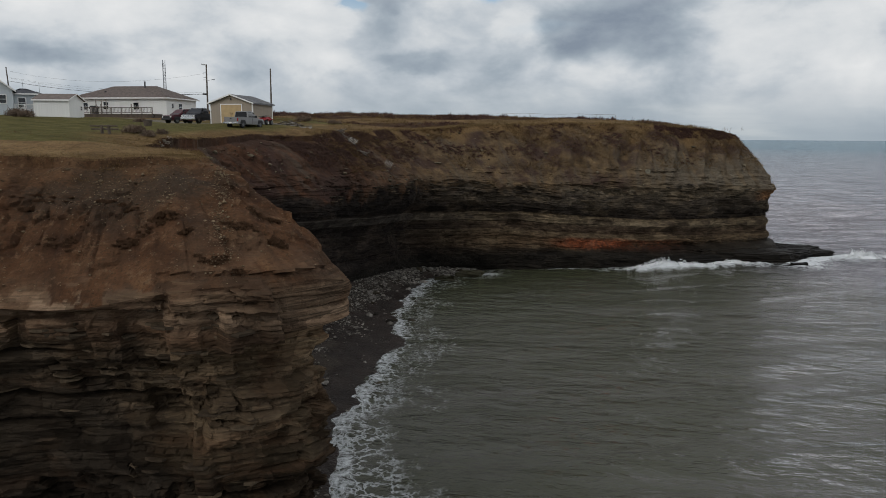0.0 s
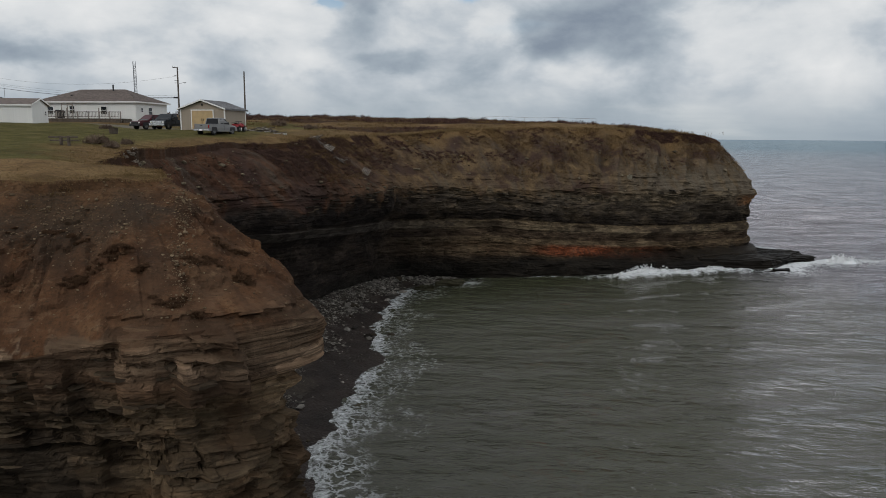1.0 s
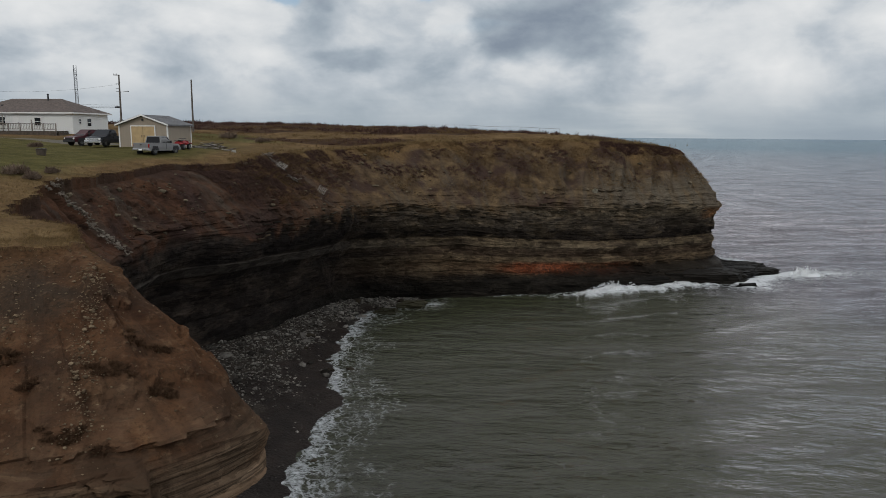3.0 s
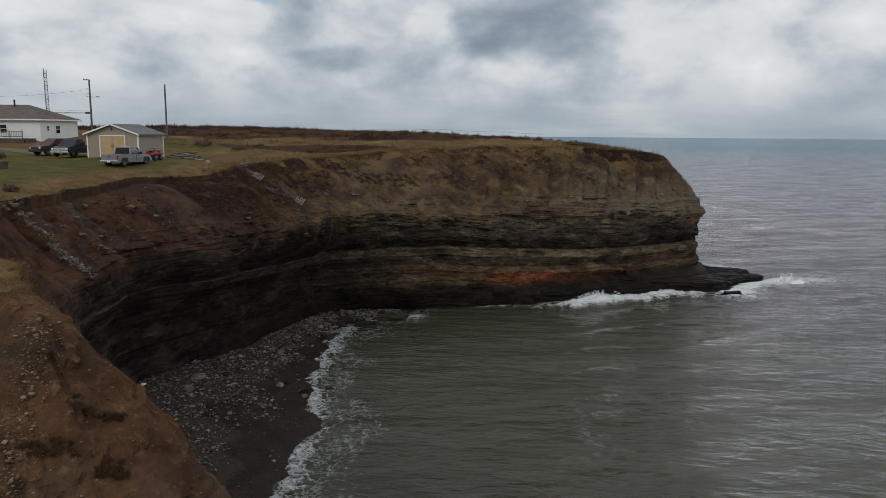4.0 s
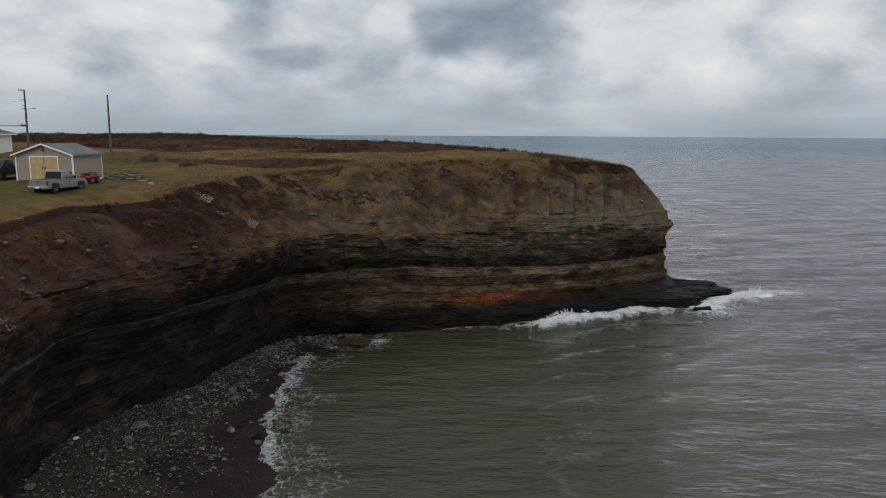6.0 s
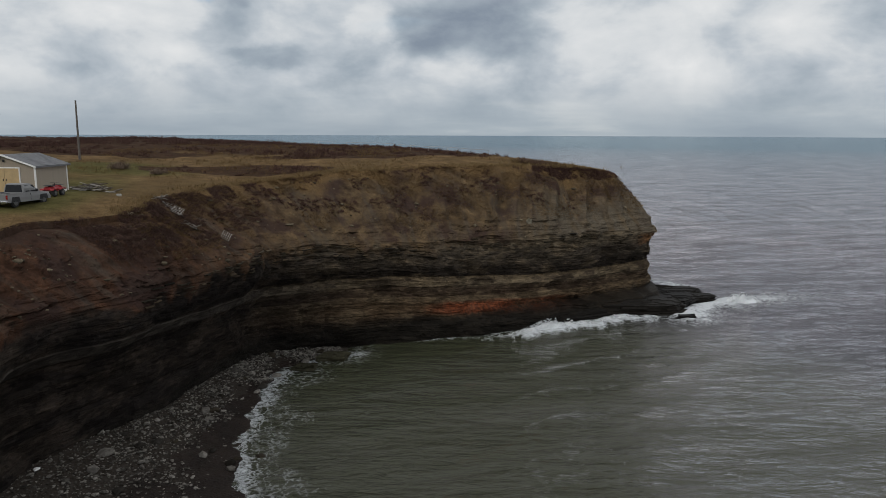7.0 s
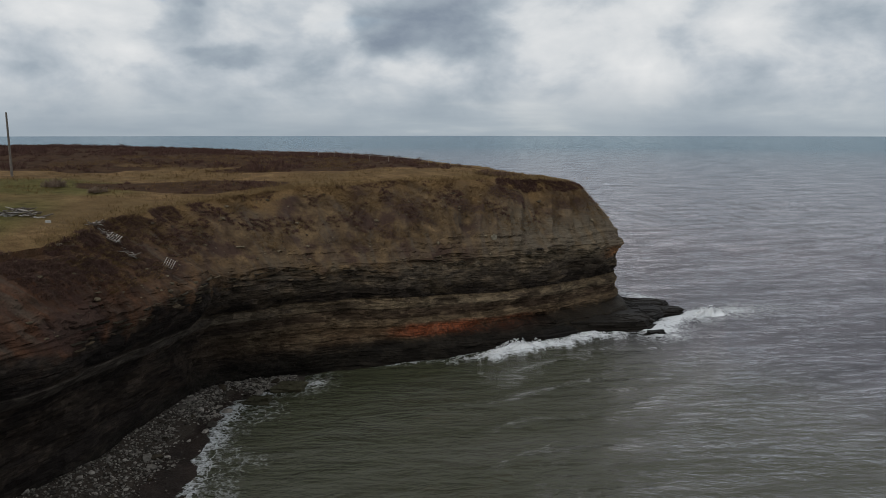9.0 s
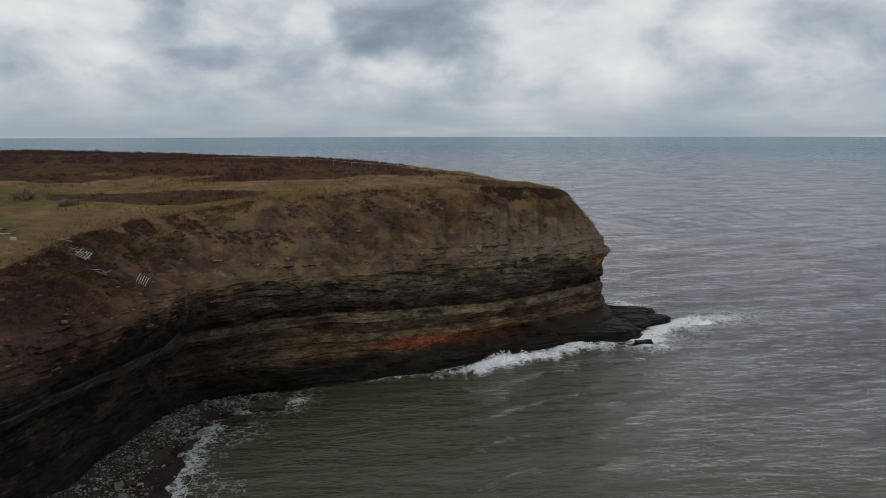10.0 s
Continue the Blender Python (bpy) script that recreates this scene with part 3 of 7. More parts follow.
DARK_ROCK = stone_material("wet_dark_rock", (0.009, 0.008, 0.007), (0.018, 0.0155, 0.0125), 0.6)

WEEDY = stone_material("weedy_rock", (0.024, 0.023, 0.014), (0.060, 0.055, 0.034), 0.7)

# ---------------------------------------------------------------- the coast
# Stations along the coast, each: turf edge, foot of the slope, foot of the rock (x, y, z); height of the pale bed;
# bulge of the slope; scarp under the turf; wave-cut platform 0..1; ochre sandstone 0..1
SOUTH_SHORE = (
    ((-95, -14, 17.0), (-92, -20, 12.6), (-91, -21, -0.6), 9.5, 0.4, 0.3, 0, 1),
    ((-46, 17, 17.0), (-44, 9.5, 12.8), (-43, 9, -0.6), 9.6, 0.4, 0.3, 0, 1),
    ((-24.5, 28, 17.1), (-23.0, 19.6, 12.8), (-22.6, 19.6, -0.6), 9.8, 0.5, 0.3, 0, 1),
    ((-17.0, 29.2, 17.1), (-15.6, 21.8, 12.6), (-15.2, 22.2, -0.6), 10.0, 0.5, 0.3, 0, 1),
    ((-13.5, 30.0, 17.1), (-10.6, 21.8, 12.7), (-10.2, 22.2, -0.6), 10.2, 0.5, 0.3, 0, 1),
    ((-11.9, 31.0, 17.1), (-7.4, 21.8, 13.25), (-6.9, 22.6, -0.6), 10.2, 0.7, 0.2, 0, 1),
)
NEAR_HEADLAND = (
    ((-11.2, 31.8, 17.1), (-4.9, 23.6, 13.2), (-5.0, 24.2, -0.6), 10.1, 0.75, 0.2, 0, 1),
    ((-11.2, 32.6, 17.1), (-3.6, 25.9, 12.75), (-4.3, 26.3, -0.6), 10.0, 0.55, 0.2, 0, 1),
    ((-12.2, 34.2, 17.1), (-6.2, 29.0, 12.0), (-6.8, 29.6, 0.2), 10.0, 0.2, 0.5, 0, 0.9),
    ((-15.6, 38.5, 17.2), (-10.0, 36.0, 12.0), (-10.2, 36.2, 1.2), 10.2, 0.3, 0.5, 0, 0.6),
    ((-18.8, 42.5, 17.3), (-14.2, 42.0, 12.0), (-14.2, 42.4, 2.0), 10.2, 0.1, 0.55, 0, 0.3),
    ((-20.0, 47.5, 17.3), (-16.6, 48.0, 12.4), (-16.8, 48.4, 2.5), 10.2, 0.0, 0.6, 0, 0.1),
)
BAY_HEAD = (
    ((-21.4, 54.0, 17.6), (-17.8, 54.8, 12.8), (-18.2, 55.0, 2.7), 10.2, 0.0, 0.6, 0, 0),
    ((-21.4, 60.5, 17.7), (-17.6, 61.0, 13.0), (-18.4, 61.0, 2.7), 10.1, 0.2, 0.6, 0, 0),
    ((-20.4, 66.0, 17.8), (-15.2, 66.2, 12.9), (-16.6, 65.6, 2.5), 9.9, 0.6, 0.6, 0, 0),
    ((-18.6, 71.0, 17.9), (-12.4, 70.6, 12.6), (-14.2, 70.0, 2.3), 9.7, 0.9, 0.55, 0, 0),
    ((-14.6, 75.4, 18.0), (-10.4, 75.0, 12.6), (-12.0, 75.0, 2.0), 9.3, 0.9, 0.5, 0, 0),
    ((-13.4, 80.2, 18.2), (-8.2, 79.6, 12.8), (-9.8, 80.6, 1.7), 8.8, 0.5, 0.2, 0, 0),
)
BAY_WALL = (
    ((-13.4, 85.5, 18.3), (-6.0, 84.0, 12.7), (-7.9, 86.4, 1.3), 8.6, 0.3, 0.1, 0, 0),
    ((-10.6, 93.0, 18.4), (-4.2, 89.2, 12.5), (-5.6, 91.2, 0.9), 8.25, 0.3, 0.0, 0, 0),
    ((-4.2, 101.8, 18.9), (1.0, 93.6, 12.3), (0.4, 94.0, 0.3), 7.95, 0.3, 0.0, 0.2, 0),
    ((6.0, 107.0, 19.6), (9.5, 96.6, 12.0), (9.8, 96.4, -0.6), 7.6, 0.4, 0.0, 0.5, 0),
    ((17.2, 110.2, 19.8), (18.4, 99.8, 11.6), (19.2, 98.0, -0.6), 6.75, 0.4, 0.0, 0.8, 0),
    ((28.4, 113.0, 19.75), (28.4, 103.3, 11.2), (29.6, 100.6, -0.6), 6.0, 0.4, 0.0, 1, 0),
)
FAR_WALL = (
    ((37.6, 115.6, 19.25), (39.6, 108.3, 10.8), (40.4, 103.9, -0.6), 5.6, 0.8, 0.0, 1, 0),
    ((43.1, 117.5, 18.7), (46.8, 111.6, 10.7), (46.8, 106.0, -0.6), 5.5, 1.3, 0.0, 1, 0),
    ((45.4, 121.0, 18.5), (50.2, 114.6, 10.7), (51.4, 111.0, -0.6), 5.5, 1.6, 0.0, 1, 0),
    ((46.2, 127.0, 18.6), (50.4, 122.0, 10.7), (52.4, 122.0, -0.6), 5.5, 1.4, 0.0, 0.6, 0),
    ((46.0, 142.0, 18.2), (50.0, 142.0, 11.0), (52.0, 142.0, -0.6), 5.0, 0.6, 0.0, 0, 0),
    ((46.0, 172.0, 18.4), (50.0, 174.0, 11.0), (52.0, 175.0, -0.6), 5.0, 0.6, 0.0, 0, 0),
)
HEADLAND_BACK = (
    ((38.0, 205.0, 18.6), (42.0, 207.0, 11.0), (44.0, 208.0, -0.6), 5.0, 0.6, 0.0, 0, 0),
    ((24.0, 240.0, 18.6), (28.0, 242.0, 11.0), (30.0, 243.0, -0.6), 5.0, 0.6, 0.0, 0, 0),
    ((8.0, 290.0, 18.6), (12.0, 292.0, 11.0), (14.0, 293.0, -0.6), 5.0, 0.6, 0.0, 0, 0),
    ((-50.0, 350.0, 18.6), (-48.0, 355.0, 11.0), (-47.0, 357.0, -0.6), 5.0, 0.6, 0.0, 0, 0),
    ((-190.0, 450.0, 18.6), (-188.0, 455.0, 11.0), (-187.0, 457.0, -0.6), 5.0, 0.6, 0.0, 0, 0),
)
COAST = SOUTH_SHORE + NEAR_HEADLAND + BAY_HEAD + BAY_WALL + FAR_WALL + HEADLAND_BACK


def spline(u, knots, values):
    """A smooth curve through values (n, k) at the knots."""
    values = np.asarray(values, float)
    slopes = np.empty_like(values)
    d = np.diff(values, axis=0) / np.diff(knots)[:, None]
    h = np.diff(knots)[:, None]
    slopes[1:-1] = (d[:-1] * h[1:] + d[1:] * h[:-1]) / (h[1:] + h[:-1])
    slopes[0], slopes[-1] = d[0], d[-1]
    k = np.clip(np.searchsorted(knots, u, side="right") - 1, 0, len(knots) - 2)
    w = (knots[k + 1] - knots[k])[:, None]
    t = ((u - knots[k])[:, None]) / w
    a, b = values[k], values[k + 1]
    return (2 * t**3 - 3 * t**2 + 1) * a + (t**3 - 2 * t**2 + t) * w * slopes[k] + (-2 * t**3 + 3 * t**2) * b + (t**3 - t**2) * w * slopes[k + 1]


brink_k, rim_k, foot_k = (np.array([row[n] for row in COAST], float) for n in range(3))
more_k = np.array([row[3:] for row in COAST], float)
KNOTS = np.r_[0, np.cumsum(np.linalg.norm(np.diff(0.6 * rim_k[:, :2] + 0.4 * brink_k[:, :2], axis=0), axis=1))]
# columns along the coast: close together on the near headland, wide apart far away
ALONG = [0.0]
while ALONG[-1] < KNOTS[-1]:
    s = ALONG[-1]
    close = KNOTS[3] + 1.0 < s < KNOTS[8] + 1.5
    near = KNOTS[2] < s < KNOTS[9]
    seen = KNOTS[9] <= s < KNOTS[28]
    ALONG.append(s + (0.06 if close else 0.12 if near else 0.18 if seen else 2.0))
ALONG = np.clip(np.array(ALONG), 0, KNOTS[-1])
brink, rim, foot = (spline(ALONG, KNOTS, k) for k in (brink_k, rim_k, foot_k))
more = np.stack([np.interp(ALONG, KNOTS, more_k[:, n]) for n in range(5)], 1)
pale, bulge, scarp, shelf, ochre = more.T
tangent = np.gradient(rim[:, :2] * 0.5 + brink[:, :2] * 0.5, axis=0)
for _ in range(30):
    tangent[1:-1] = (tangent[:-2] + tangent[1:-1] * 2 + tangent[2:]) / 4
tangent /= np.linalg.norm(tangent, axis=1)[:, None]
OUT = np.stack([tangent[:, 1], -tangent[:, 0]], 1)           # out to sea
# uneven turf edge
ragged = 0.55 * fbm(ALONG / 4.0, 0.0, seed=3) + 0.2 * fbm(ALONG / 0.9, 5.0, octaves=3, seed=4)
brink[:, :2] += OUT * ragged[:, None]
brink[:, 2] += 0.15 * fbm(ALONG / 5.0, 9.0, seed=6)
rim[:, 2] += 0.35 * fbm(ALONG / 5.0, 2.0, seed=8) * (1 - 0.75 * ochre)

# beds of rock, coarse to fine: thickness, usual length of the blocks, how far they stand out
COURSES_FAR = ((1.25, 5.2, 0.26, 201), (0.50, 2.4, 0.16, 202), (0.21, 1.2, 0.085, 203))
COURSES_NEAR = ((1.30, 2.7, 0.85, 211), (0.44, 1.15, 0.46, 212), (0.17, 0.62, 0.14, 213))


def bedding(s, h, courses, seed, wave=0.13, even=0.8):
    """How far the broken edge of the beds stands out at s along the coast and h over the pale bed."""
    wavy = h + wave * fbm(s / 4.5, h / 2.5, seed=seed, octaves=2) + 0.03 * fbm(s * 1.1, h * 1.1, seed=seed + 1, octaves=2)
    jag = fbm(s * 1.3, h * 2.6, seed=seed + 2, octaves=3)
    # some stretches are broken into blocks, others are washed smooth
    broken = 0.25 + 0.75 * smooth(-0.30, 0.40, fbm(s / 3.4, h / 1.7, seed=seed + 3, octaves=3))
    out_ = 0.0
    for thick, long_, much, sd in courses:
        level = wavy / thick + 0.37
        c = np.floor(level)
        f = level - c
        length = long_ * (0.55 + 0.9 * hash01(c, np.array(sd)))
        at = (s + 0.16 * long_ * jag) / length + 9.0 * hash01(c, np.array(sd + 50))
        cell = np.floor(at)
        g = at - cell
        bed_ = hash01(c, np.array(sd + 100)) - 0.5
        block = hash01(cell, c, np.array(sd + 150)) - 0.5
        worn = (0.4 if thick > 1 else 1.0) * (-0.30 * smooth(0.80, 1.0, f) - 0.42 * smooth(0.14, 0.0, f) - 0.22 * smooth(0.08, 0.0, np.minimum(g, 1 - g)))
        out_ = out_ + much * (even * bed_ + broken * (1.15 * block + worn))
    return out_ + 0.10 * fbm(s / 1.1, h / 0.8, seed=seed + 4, octaves=5, gain=0.55)


# rows of the rock wall
ROWS_SLOPE, ROWS_ROCK = 80, 236
v = np.linspace(0, 1, ROWS_SLOPE)[:, None]
S = np.broadcast_to(ALONG, (ROWS_SLOPE, len(ALONG)))
# slope: a small scarp under the turf, then an uneven bank
drop = np.clip(v / 0.07, 0, 1) * scarp
hor = np.where(v < 0.07, v * (1 - 0.75 * np.clip(scarp * 2, 0, 1)), v)
slope = brink[None] + (rim - brink)[None] * hor[..., None]
height = brink[None, :, 2] - drop + (rim[None, :, 2] - brink[None, :, 2] + scarp) * v + bulge * 4 * v * (1 - v)
slope[..., 2] = height
win = np.sin(np.pi * np.clip(v, 0, 1)) ** 0.6
lump = 0.30 * fbm(S / 2.6, v * 2.2, seed=41) + 0.10 * fbm(S / 0.7, v * 7, seed=42) + 0.05 * fbm(S / 0.22, v * 22, seed=44, octaves=3)
hum = np.clip((fbm(S / 0.9, v * 6.5, seed=46, octaves=4) - 0.28) * 2.2, 0, 0.45) * 0.8 - np.clip(fbm(S / 1.6, v * 4.0, seed=47, octaves=3) - 0.4, 0, 1) * 0.5
lump = lump + hum * (0.25 + 0.4 * np.clip(ochre + smooth(KNOTS[11], KNOTS[12], ALONG) * smooth(KNOTS[18], KNOTS[16], ALONG), 0, 1))
gully = -0.35 * np.clip(fbm(S / 1.9, v * 0.5, seed=43, octaves=3), 0, 1)
rills = -0.16 * np.clip(1 - 3.5 * np.abs(fbm(S / 0.9, v * 0.8, seed=48, octaves=3)), 0, 1) * smooth(0.25, 0.7, v) * (0.35 + 0.65 * ochre)
ribs = 1.7 * (0.5 - np.abs(fbm((S + 5.0 * v) / 4.2, v * 0.35, seed=49, octaves=3))) * smooth(0.15, 0.5, v) * (smooth(KNOTS[20], KNOTS[23], ALONG) * smooth(KNOTS[28], KNOTS[26], ALONG))[None]
gully = gully + rills + ribs
slope[..., :2] += OUT[None] * ((lump + gully) * win * 0.6)[..., None]
slope[..., 2] += (lump + gully) * win * 0.5
# beds crop out low on the bank
crop = bedding(S, slope[..., 2] - pale[None], COURSES_FAR, 500) * smooth(0.66, 0.92, v) * smooth(1.0, 0.97, v) * (1 - ochre)
crop = crop + 0.3 * bedding(S, slope[..., 2] - pale[None], COURSES_NEAR, 600) * smooth(0.86, 0.96, v) * smooth(1.0, 0.97, v) * ochre
slope[..., :2] += OUT[None] * (1.5 * crop)[..., None]
# rock wall
S2 = np.broadcast_to(ALONG, (ROWS_ROCK, len(ALONG)))
q = np.broadcast_to(np.linspace(0, 1, ROWS_ROCK)[:, None], S2.shape)
zed = rim[None, :, 2] * (1 - q) + foot[None, :, 2] * q
strat = zed - pale[None]
# the foot of the far wall stands out as a massive bench
step = shelf * np.interp(q, (0, 0.60, 0.66, 0.765, 0.80, 0.90, 1), (0, 0.0, 0.06, 0.09, 0.56, 0.80, 1)) + (1 - shelf) * q
wall = rim[None] * (1 - step[..., None]) + foot[None] * step[..., None]
wall[..., 2] = zed
under_far = np.interp(q, (0, 0.05, 0.14, 0.4, 0.47, 0.52, 0.62, 0.7, 1), (0, 0.1, -0.15, -0.45, -0.5, -0.2, -0.3, -0.35, 0))
under_bay = np.interp(q, (0, 0.08, 0.2, 0.28, 0.38, 0.6, 1), (0, 0.2, 0.4, 0.2, -0.7, -1.0, 0))
under_near = np.interp(q, (0, 0.05, 0.17, 0.19, 0.3, 0.5, 0.62, 0.8, 1), (0, -0.1, -0.15, -0.4, -0.5, -0.8, -1.25, -2.0, -2.2))
lean = ochre * under_near + (1 - ochre) * (shelf * under_far + (1 - shelf) * under_bay)
bay_mask = smooth(KNOTS[8], KNOTS[10], ALONG) * smooth(KNOTS[20], KNOTS[17], ALONG)
flat_face = (smooth(-6.0, -5.4, rim[:, 0]) * (ALONG < KNOTS[8]))[None] * smooth(10.7, 11.1, zed)
# massive beds low on the far wall, thin broken ones high up
ledgy = 0.75 + 0.55 * smooth(0.32, 0.16, q)
solid_bed = smooth(-1.05, -0.95, strat) * smooth(0.0, -0.1, strat)
beds_far = bedding(S2, strat, COURSES_FAR, 500) * (1 - 0.55 * bay_mask) * ledgy * (1 - 0.5 * solid_bed) * 1.5 + 0.15 * solid_bed
beds_far = beds_far + 0.22 * smooth(-2.15, -2.25, strat) * smooth(-4.9, -4.6, strat) + 0.45 * smooth(-4.6, -4.8, strat) * shelf
beds_near = bedding(S2, strat, COURSES_NEAR, 600, 0.18, 0.45) * (1 - 0.82 * flat_face)
out = lean + ochre * beds_near + (1 - ochre) * beds_far - 0.25 * ochre + 0.5 * fbm(S2 / 6.0, strat / 5.0, seed=51, octaves=3) * smooth(0, 0.1, q)
# buttresses of pale sandstone on the near headland
for x, top, low, half, much in ((-7.2, 13.5, 12.5, 1.35, 0.7), (-6.4, 12.4, 11.15, 0.75, 0.85), (-8.2, 12.85, 11.4, 0.5, 0.1), (-4.2, 13.1, 11.3, 1.9, 0.35), (-4.4, 11.2, 9.3, 2.2, -0.6), (-12.5, 12.3, 9.0, 3.6, -0.7), (-13.0, 9.0, 3.0, 4.4, -0.9), (-9.4, 8.0, 5.0, 1.6, 0.25), (-11.0, 11.9, 10.6, 0.6, 0.4), (-12.9, 12.0, 11.0, 0.8, 0.35), (-9.0, 9.4, 7.6, 1.2, -0.5), (-5.6, 10.0, 8.2, 1.0, 0.4)):
    col = smooth(half + 0.12, half - 0.12, np.abs(rim[None, :, 0] - x)) * (ALONG[None] < KNOTS[8])
    out = out + much * col * smooth(low - 0.1, low + 0.1, zed) * smooth(top + 0.25, top + 0.05, zed)
# the overhanging nose of the headland
nose = np.exp(-((ALONG - KNOTS[26] + 1.0) / 2.4) ** 2)
out = out + 0.9 * nose * np.interp(q, (0, 0.03, 0.07, 0.12), (0.5, 1.0, 0.9, 0.0))
win2 = smooth(0, 0.02, q)
wall[..., :2] += OUT[None] * (out * (0.25 + 0.75 * win2))[..., None]
wall[..., 2] += (0.10 * fbm(ALONG / 5.0, 0.0, seed=61, octaves=3))[None] * smooth(0, 0.05, q) * smooth(1, 0.9, q)
# the slope ends on the displaced edge of the rock
last = (wall[0] - slope[-1])[None]
slope += last * (v**6)[..., None]

cliff_v = np.concatenate([slope, wall[1:]]).reshape(-1, 3)
rows = ROWS_SLOPE + ROWS_ROCK - 1
soil = np.concatenate([np.ones((ROWS_SLOPE, len(ALONG))), np.zeros((ROWS_ROCK - 1, len(ALONG)))])
# scree runs down over the upper beds
in_bay = smooth(KNOTS[10], KNOTS[12], ALONG) * smooth(KNOTS[21], KNOTS[18], ALONG)
soil[ROWS_SLOPE:] = smooth(0.12 + 0.02 * in_bay, 0.0, q[1:] + (0.06 + 0.02 * in_bay) * fbm(S2[1:] / 1.2, strat[1:], seed=71)) * (1 - 0.6 * ochre)
soil[ROWS_SLOPE - 18:ROWS_SLOPE] = 1 - 0.35 * smooth(0.74, 1.0, v[-18:]) * (fbm(S[-18:] / 1.5, v[-18:] * 3, seed=72) > 0.1)
soil[ROWS_SLOPE - 16:ROWS_SLOPE] *= 1 - 0.8 * ochre * smooth(0.84, 0.95, v[-16:] + 0.06 * fbm(S[-16:] / 0.6, v[-16:] * 12, seed=76)) * (fbm(S[-16:] / 0.7, v[-16:] * 14, seed=77) > -0.1)
vv = np.concatenate([np.broadcast_to(v, (ROWS_SLOPE, len(ALONG))), np.ones((ROWS_ROCK - 1, len(ALONG)))])
turf_edge = smooth(0.35, 0.0, vv + 0.22 * fbm(np.broadcast_to(ALONG, vv.shape) / 3.0, vv * 3, seed=73)) * (1 - 0.92 * np.clip(1.8 * scarp, 0, 1)) * (1 - 0.55 * ochre)
full = lambda a: np.broadcast_to(a, (rows, len(ALONG)))
burnt = smooth(11, 17, rim[:, 0]) * smooth(38, 28, rim[:, 0]) * (ALONG > KNOTS[18])
ruddy = np.interp(ALONG, KNOTS[[8, 10, 16, 18, 20]], (0, 1, 1, 0.6, 0))
shaly = full(smooth(20, 36, rim[:, 0]) * (ALONG > KNOTS[18]) * (ALONG < KNOTS[28])) * 0.85 * smooth(0.42, 0.85, vv + 0.12 * fbm(np.broadcast_to(ALONG, vv.shape) / 2.5, vv * 2, seed=75))
rust = full(np.exp(-((ALONG - KNOTS[26] + 1.6) / 2.2) ** 2)) * np.concatenate([np.zeros((ROWS_SLOPE, len(ALONG))), np.interp(q[1:], (0.05, 0.09, 0.19, 0.23), (0, 1, 1, 0))])
# overhang shade painted low on near headland, stony patch on its slope
stony = smooth(1.25, 0.55, np.hypot((slope[..., 0] + 12.6) / 3.8, (slope[..., 1] - 27.4) / 2.1) + 0.35 * fbm(slope[..., 0] / 1.4, slope[..., 1] / 1.0, seed=78))
recess_shade = smooth(-9.2, -11.2, rim[None, :, 0] + 1.4 * fbm(S2 / 2.0, strat / 1.2, seed=79)) * smooth(12.1, 11.0, zed)
shade_and_stones = np.concatenate([stony, recess_shade[1:]]) * (ALONG < KNOTS[8])[None]
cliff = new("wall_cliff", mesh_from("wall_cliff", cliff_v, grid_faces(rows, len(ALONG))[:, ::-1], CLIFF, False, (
    ("strat", cliff_v[:, 2].reshape(rows, -1) - pale[None]), ("soil", soil), ("ochre", full(ochre)), ("along", full(ALONG)), ("turf", turf_edge), ("burnt", full(burnt)), ("ruddy", full(ruddy)), ("shaly", shaly), ("rust", rust), ("shade_and_stones", shade_and_stones), ("laminated", np.concatenate([np.zeros((ROWS_SLOPE, len(ALONG))), flat_face[1:]])), ("bay_mask", full(smooth(KNOTS[8], KNOTS[10], ALONG) * smooth(KNOTS[21], KNOTS[18], ALONG))))))
tagged(cliff, "layered brown and black sea cliff under a grassy slope", "cliff", kind="structure")

# ---------------------------------------------------------------- the land on top
BRINK = brink.copy()


def brink_distance(x, y):
    """Distance to the turf edge, and its height there."""
    pts, step_ = BRINK[:, :], 3
    pts = pts[::step_]
    d, z = np.full(len(x), 1e9), np.zeros(len(x))
    for a in range(0, len(x), 4000):
        dd = np.hypot(x[a:a + 4000, None] - pts[None, :, 0], y[a:a + 4000, None] - pts[None, :, 1])
        w = 1 / (dd + 0.05) ** 4
        d[a:a + 4000] = dd.min(1)
        z[a:a + 4000] = (w * pts[None, :, 2]).sum(1) / w.sum(1)
    return d, z


def land_height(x, y, levelled=True):
    x, y = np.atleast_1d(np.asarray(x, float)), np.atleast_1d(np.asarray(y, float))
    d, z = brink_distance(x, y)
    rise = 4.6 * (1 - np.exp(-d / 50.0)) + 0.4 * smooth(0, 11, d) * np.exp(-d / 60.0) * smooth(-2, 22, x)
    fall = 2.2 * smooth(200, 330, y)
    lift = 0.0
    if levelled:
        for (lx, ly, _, reach), much in zip(LEVELS, SHIFTS):
            lift = lift + much * np.exp(-((x - lx) ** 2 + (y - ly) ** 2) / (2 * reach**2))
        lift = lift * smooth(0.0, 2.5, d)
    return z + rise - fall + lift + 0.12 * fbm(x / 6, y / 6, seed=81) * smooth(0, 3, d) + 0.5 * fbm(x / 30, y / 30, seed=82) * smooth(4, 25, d)


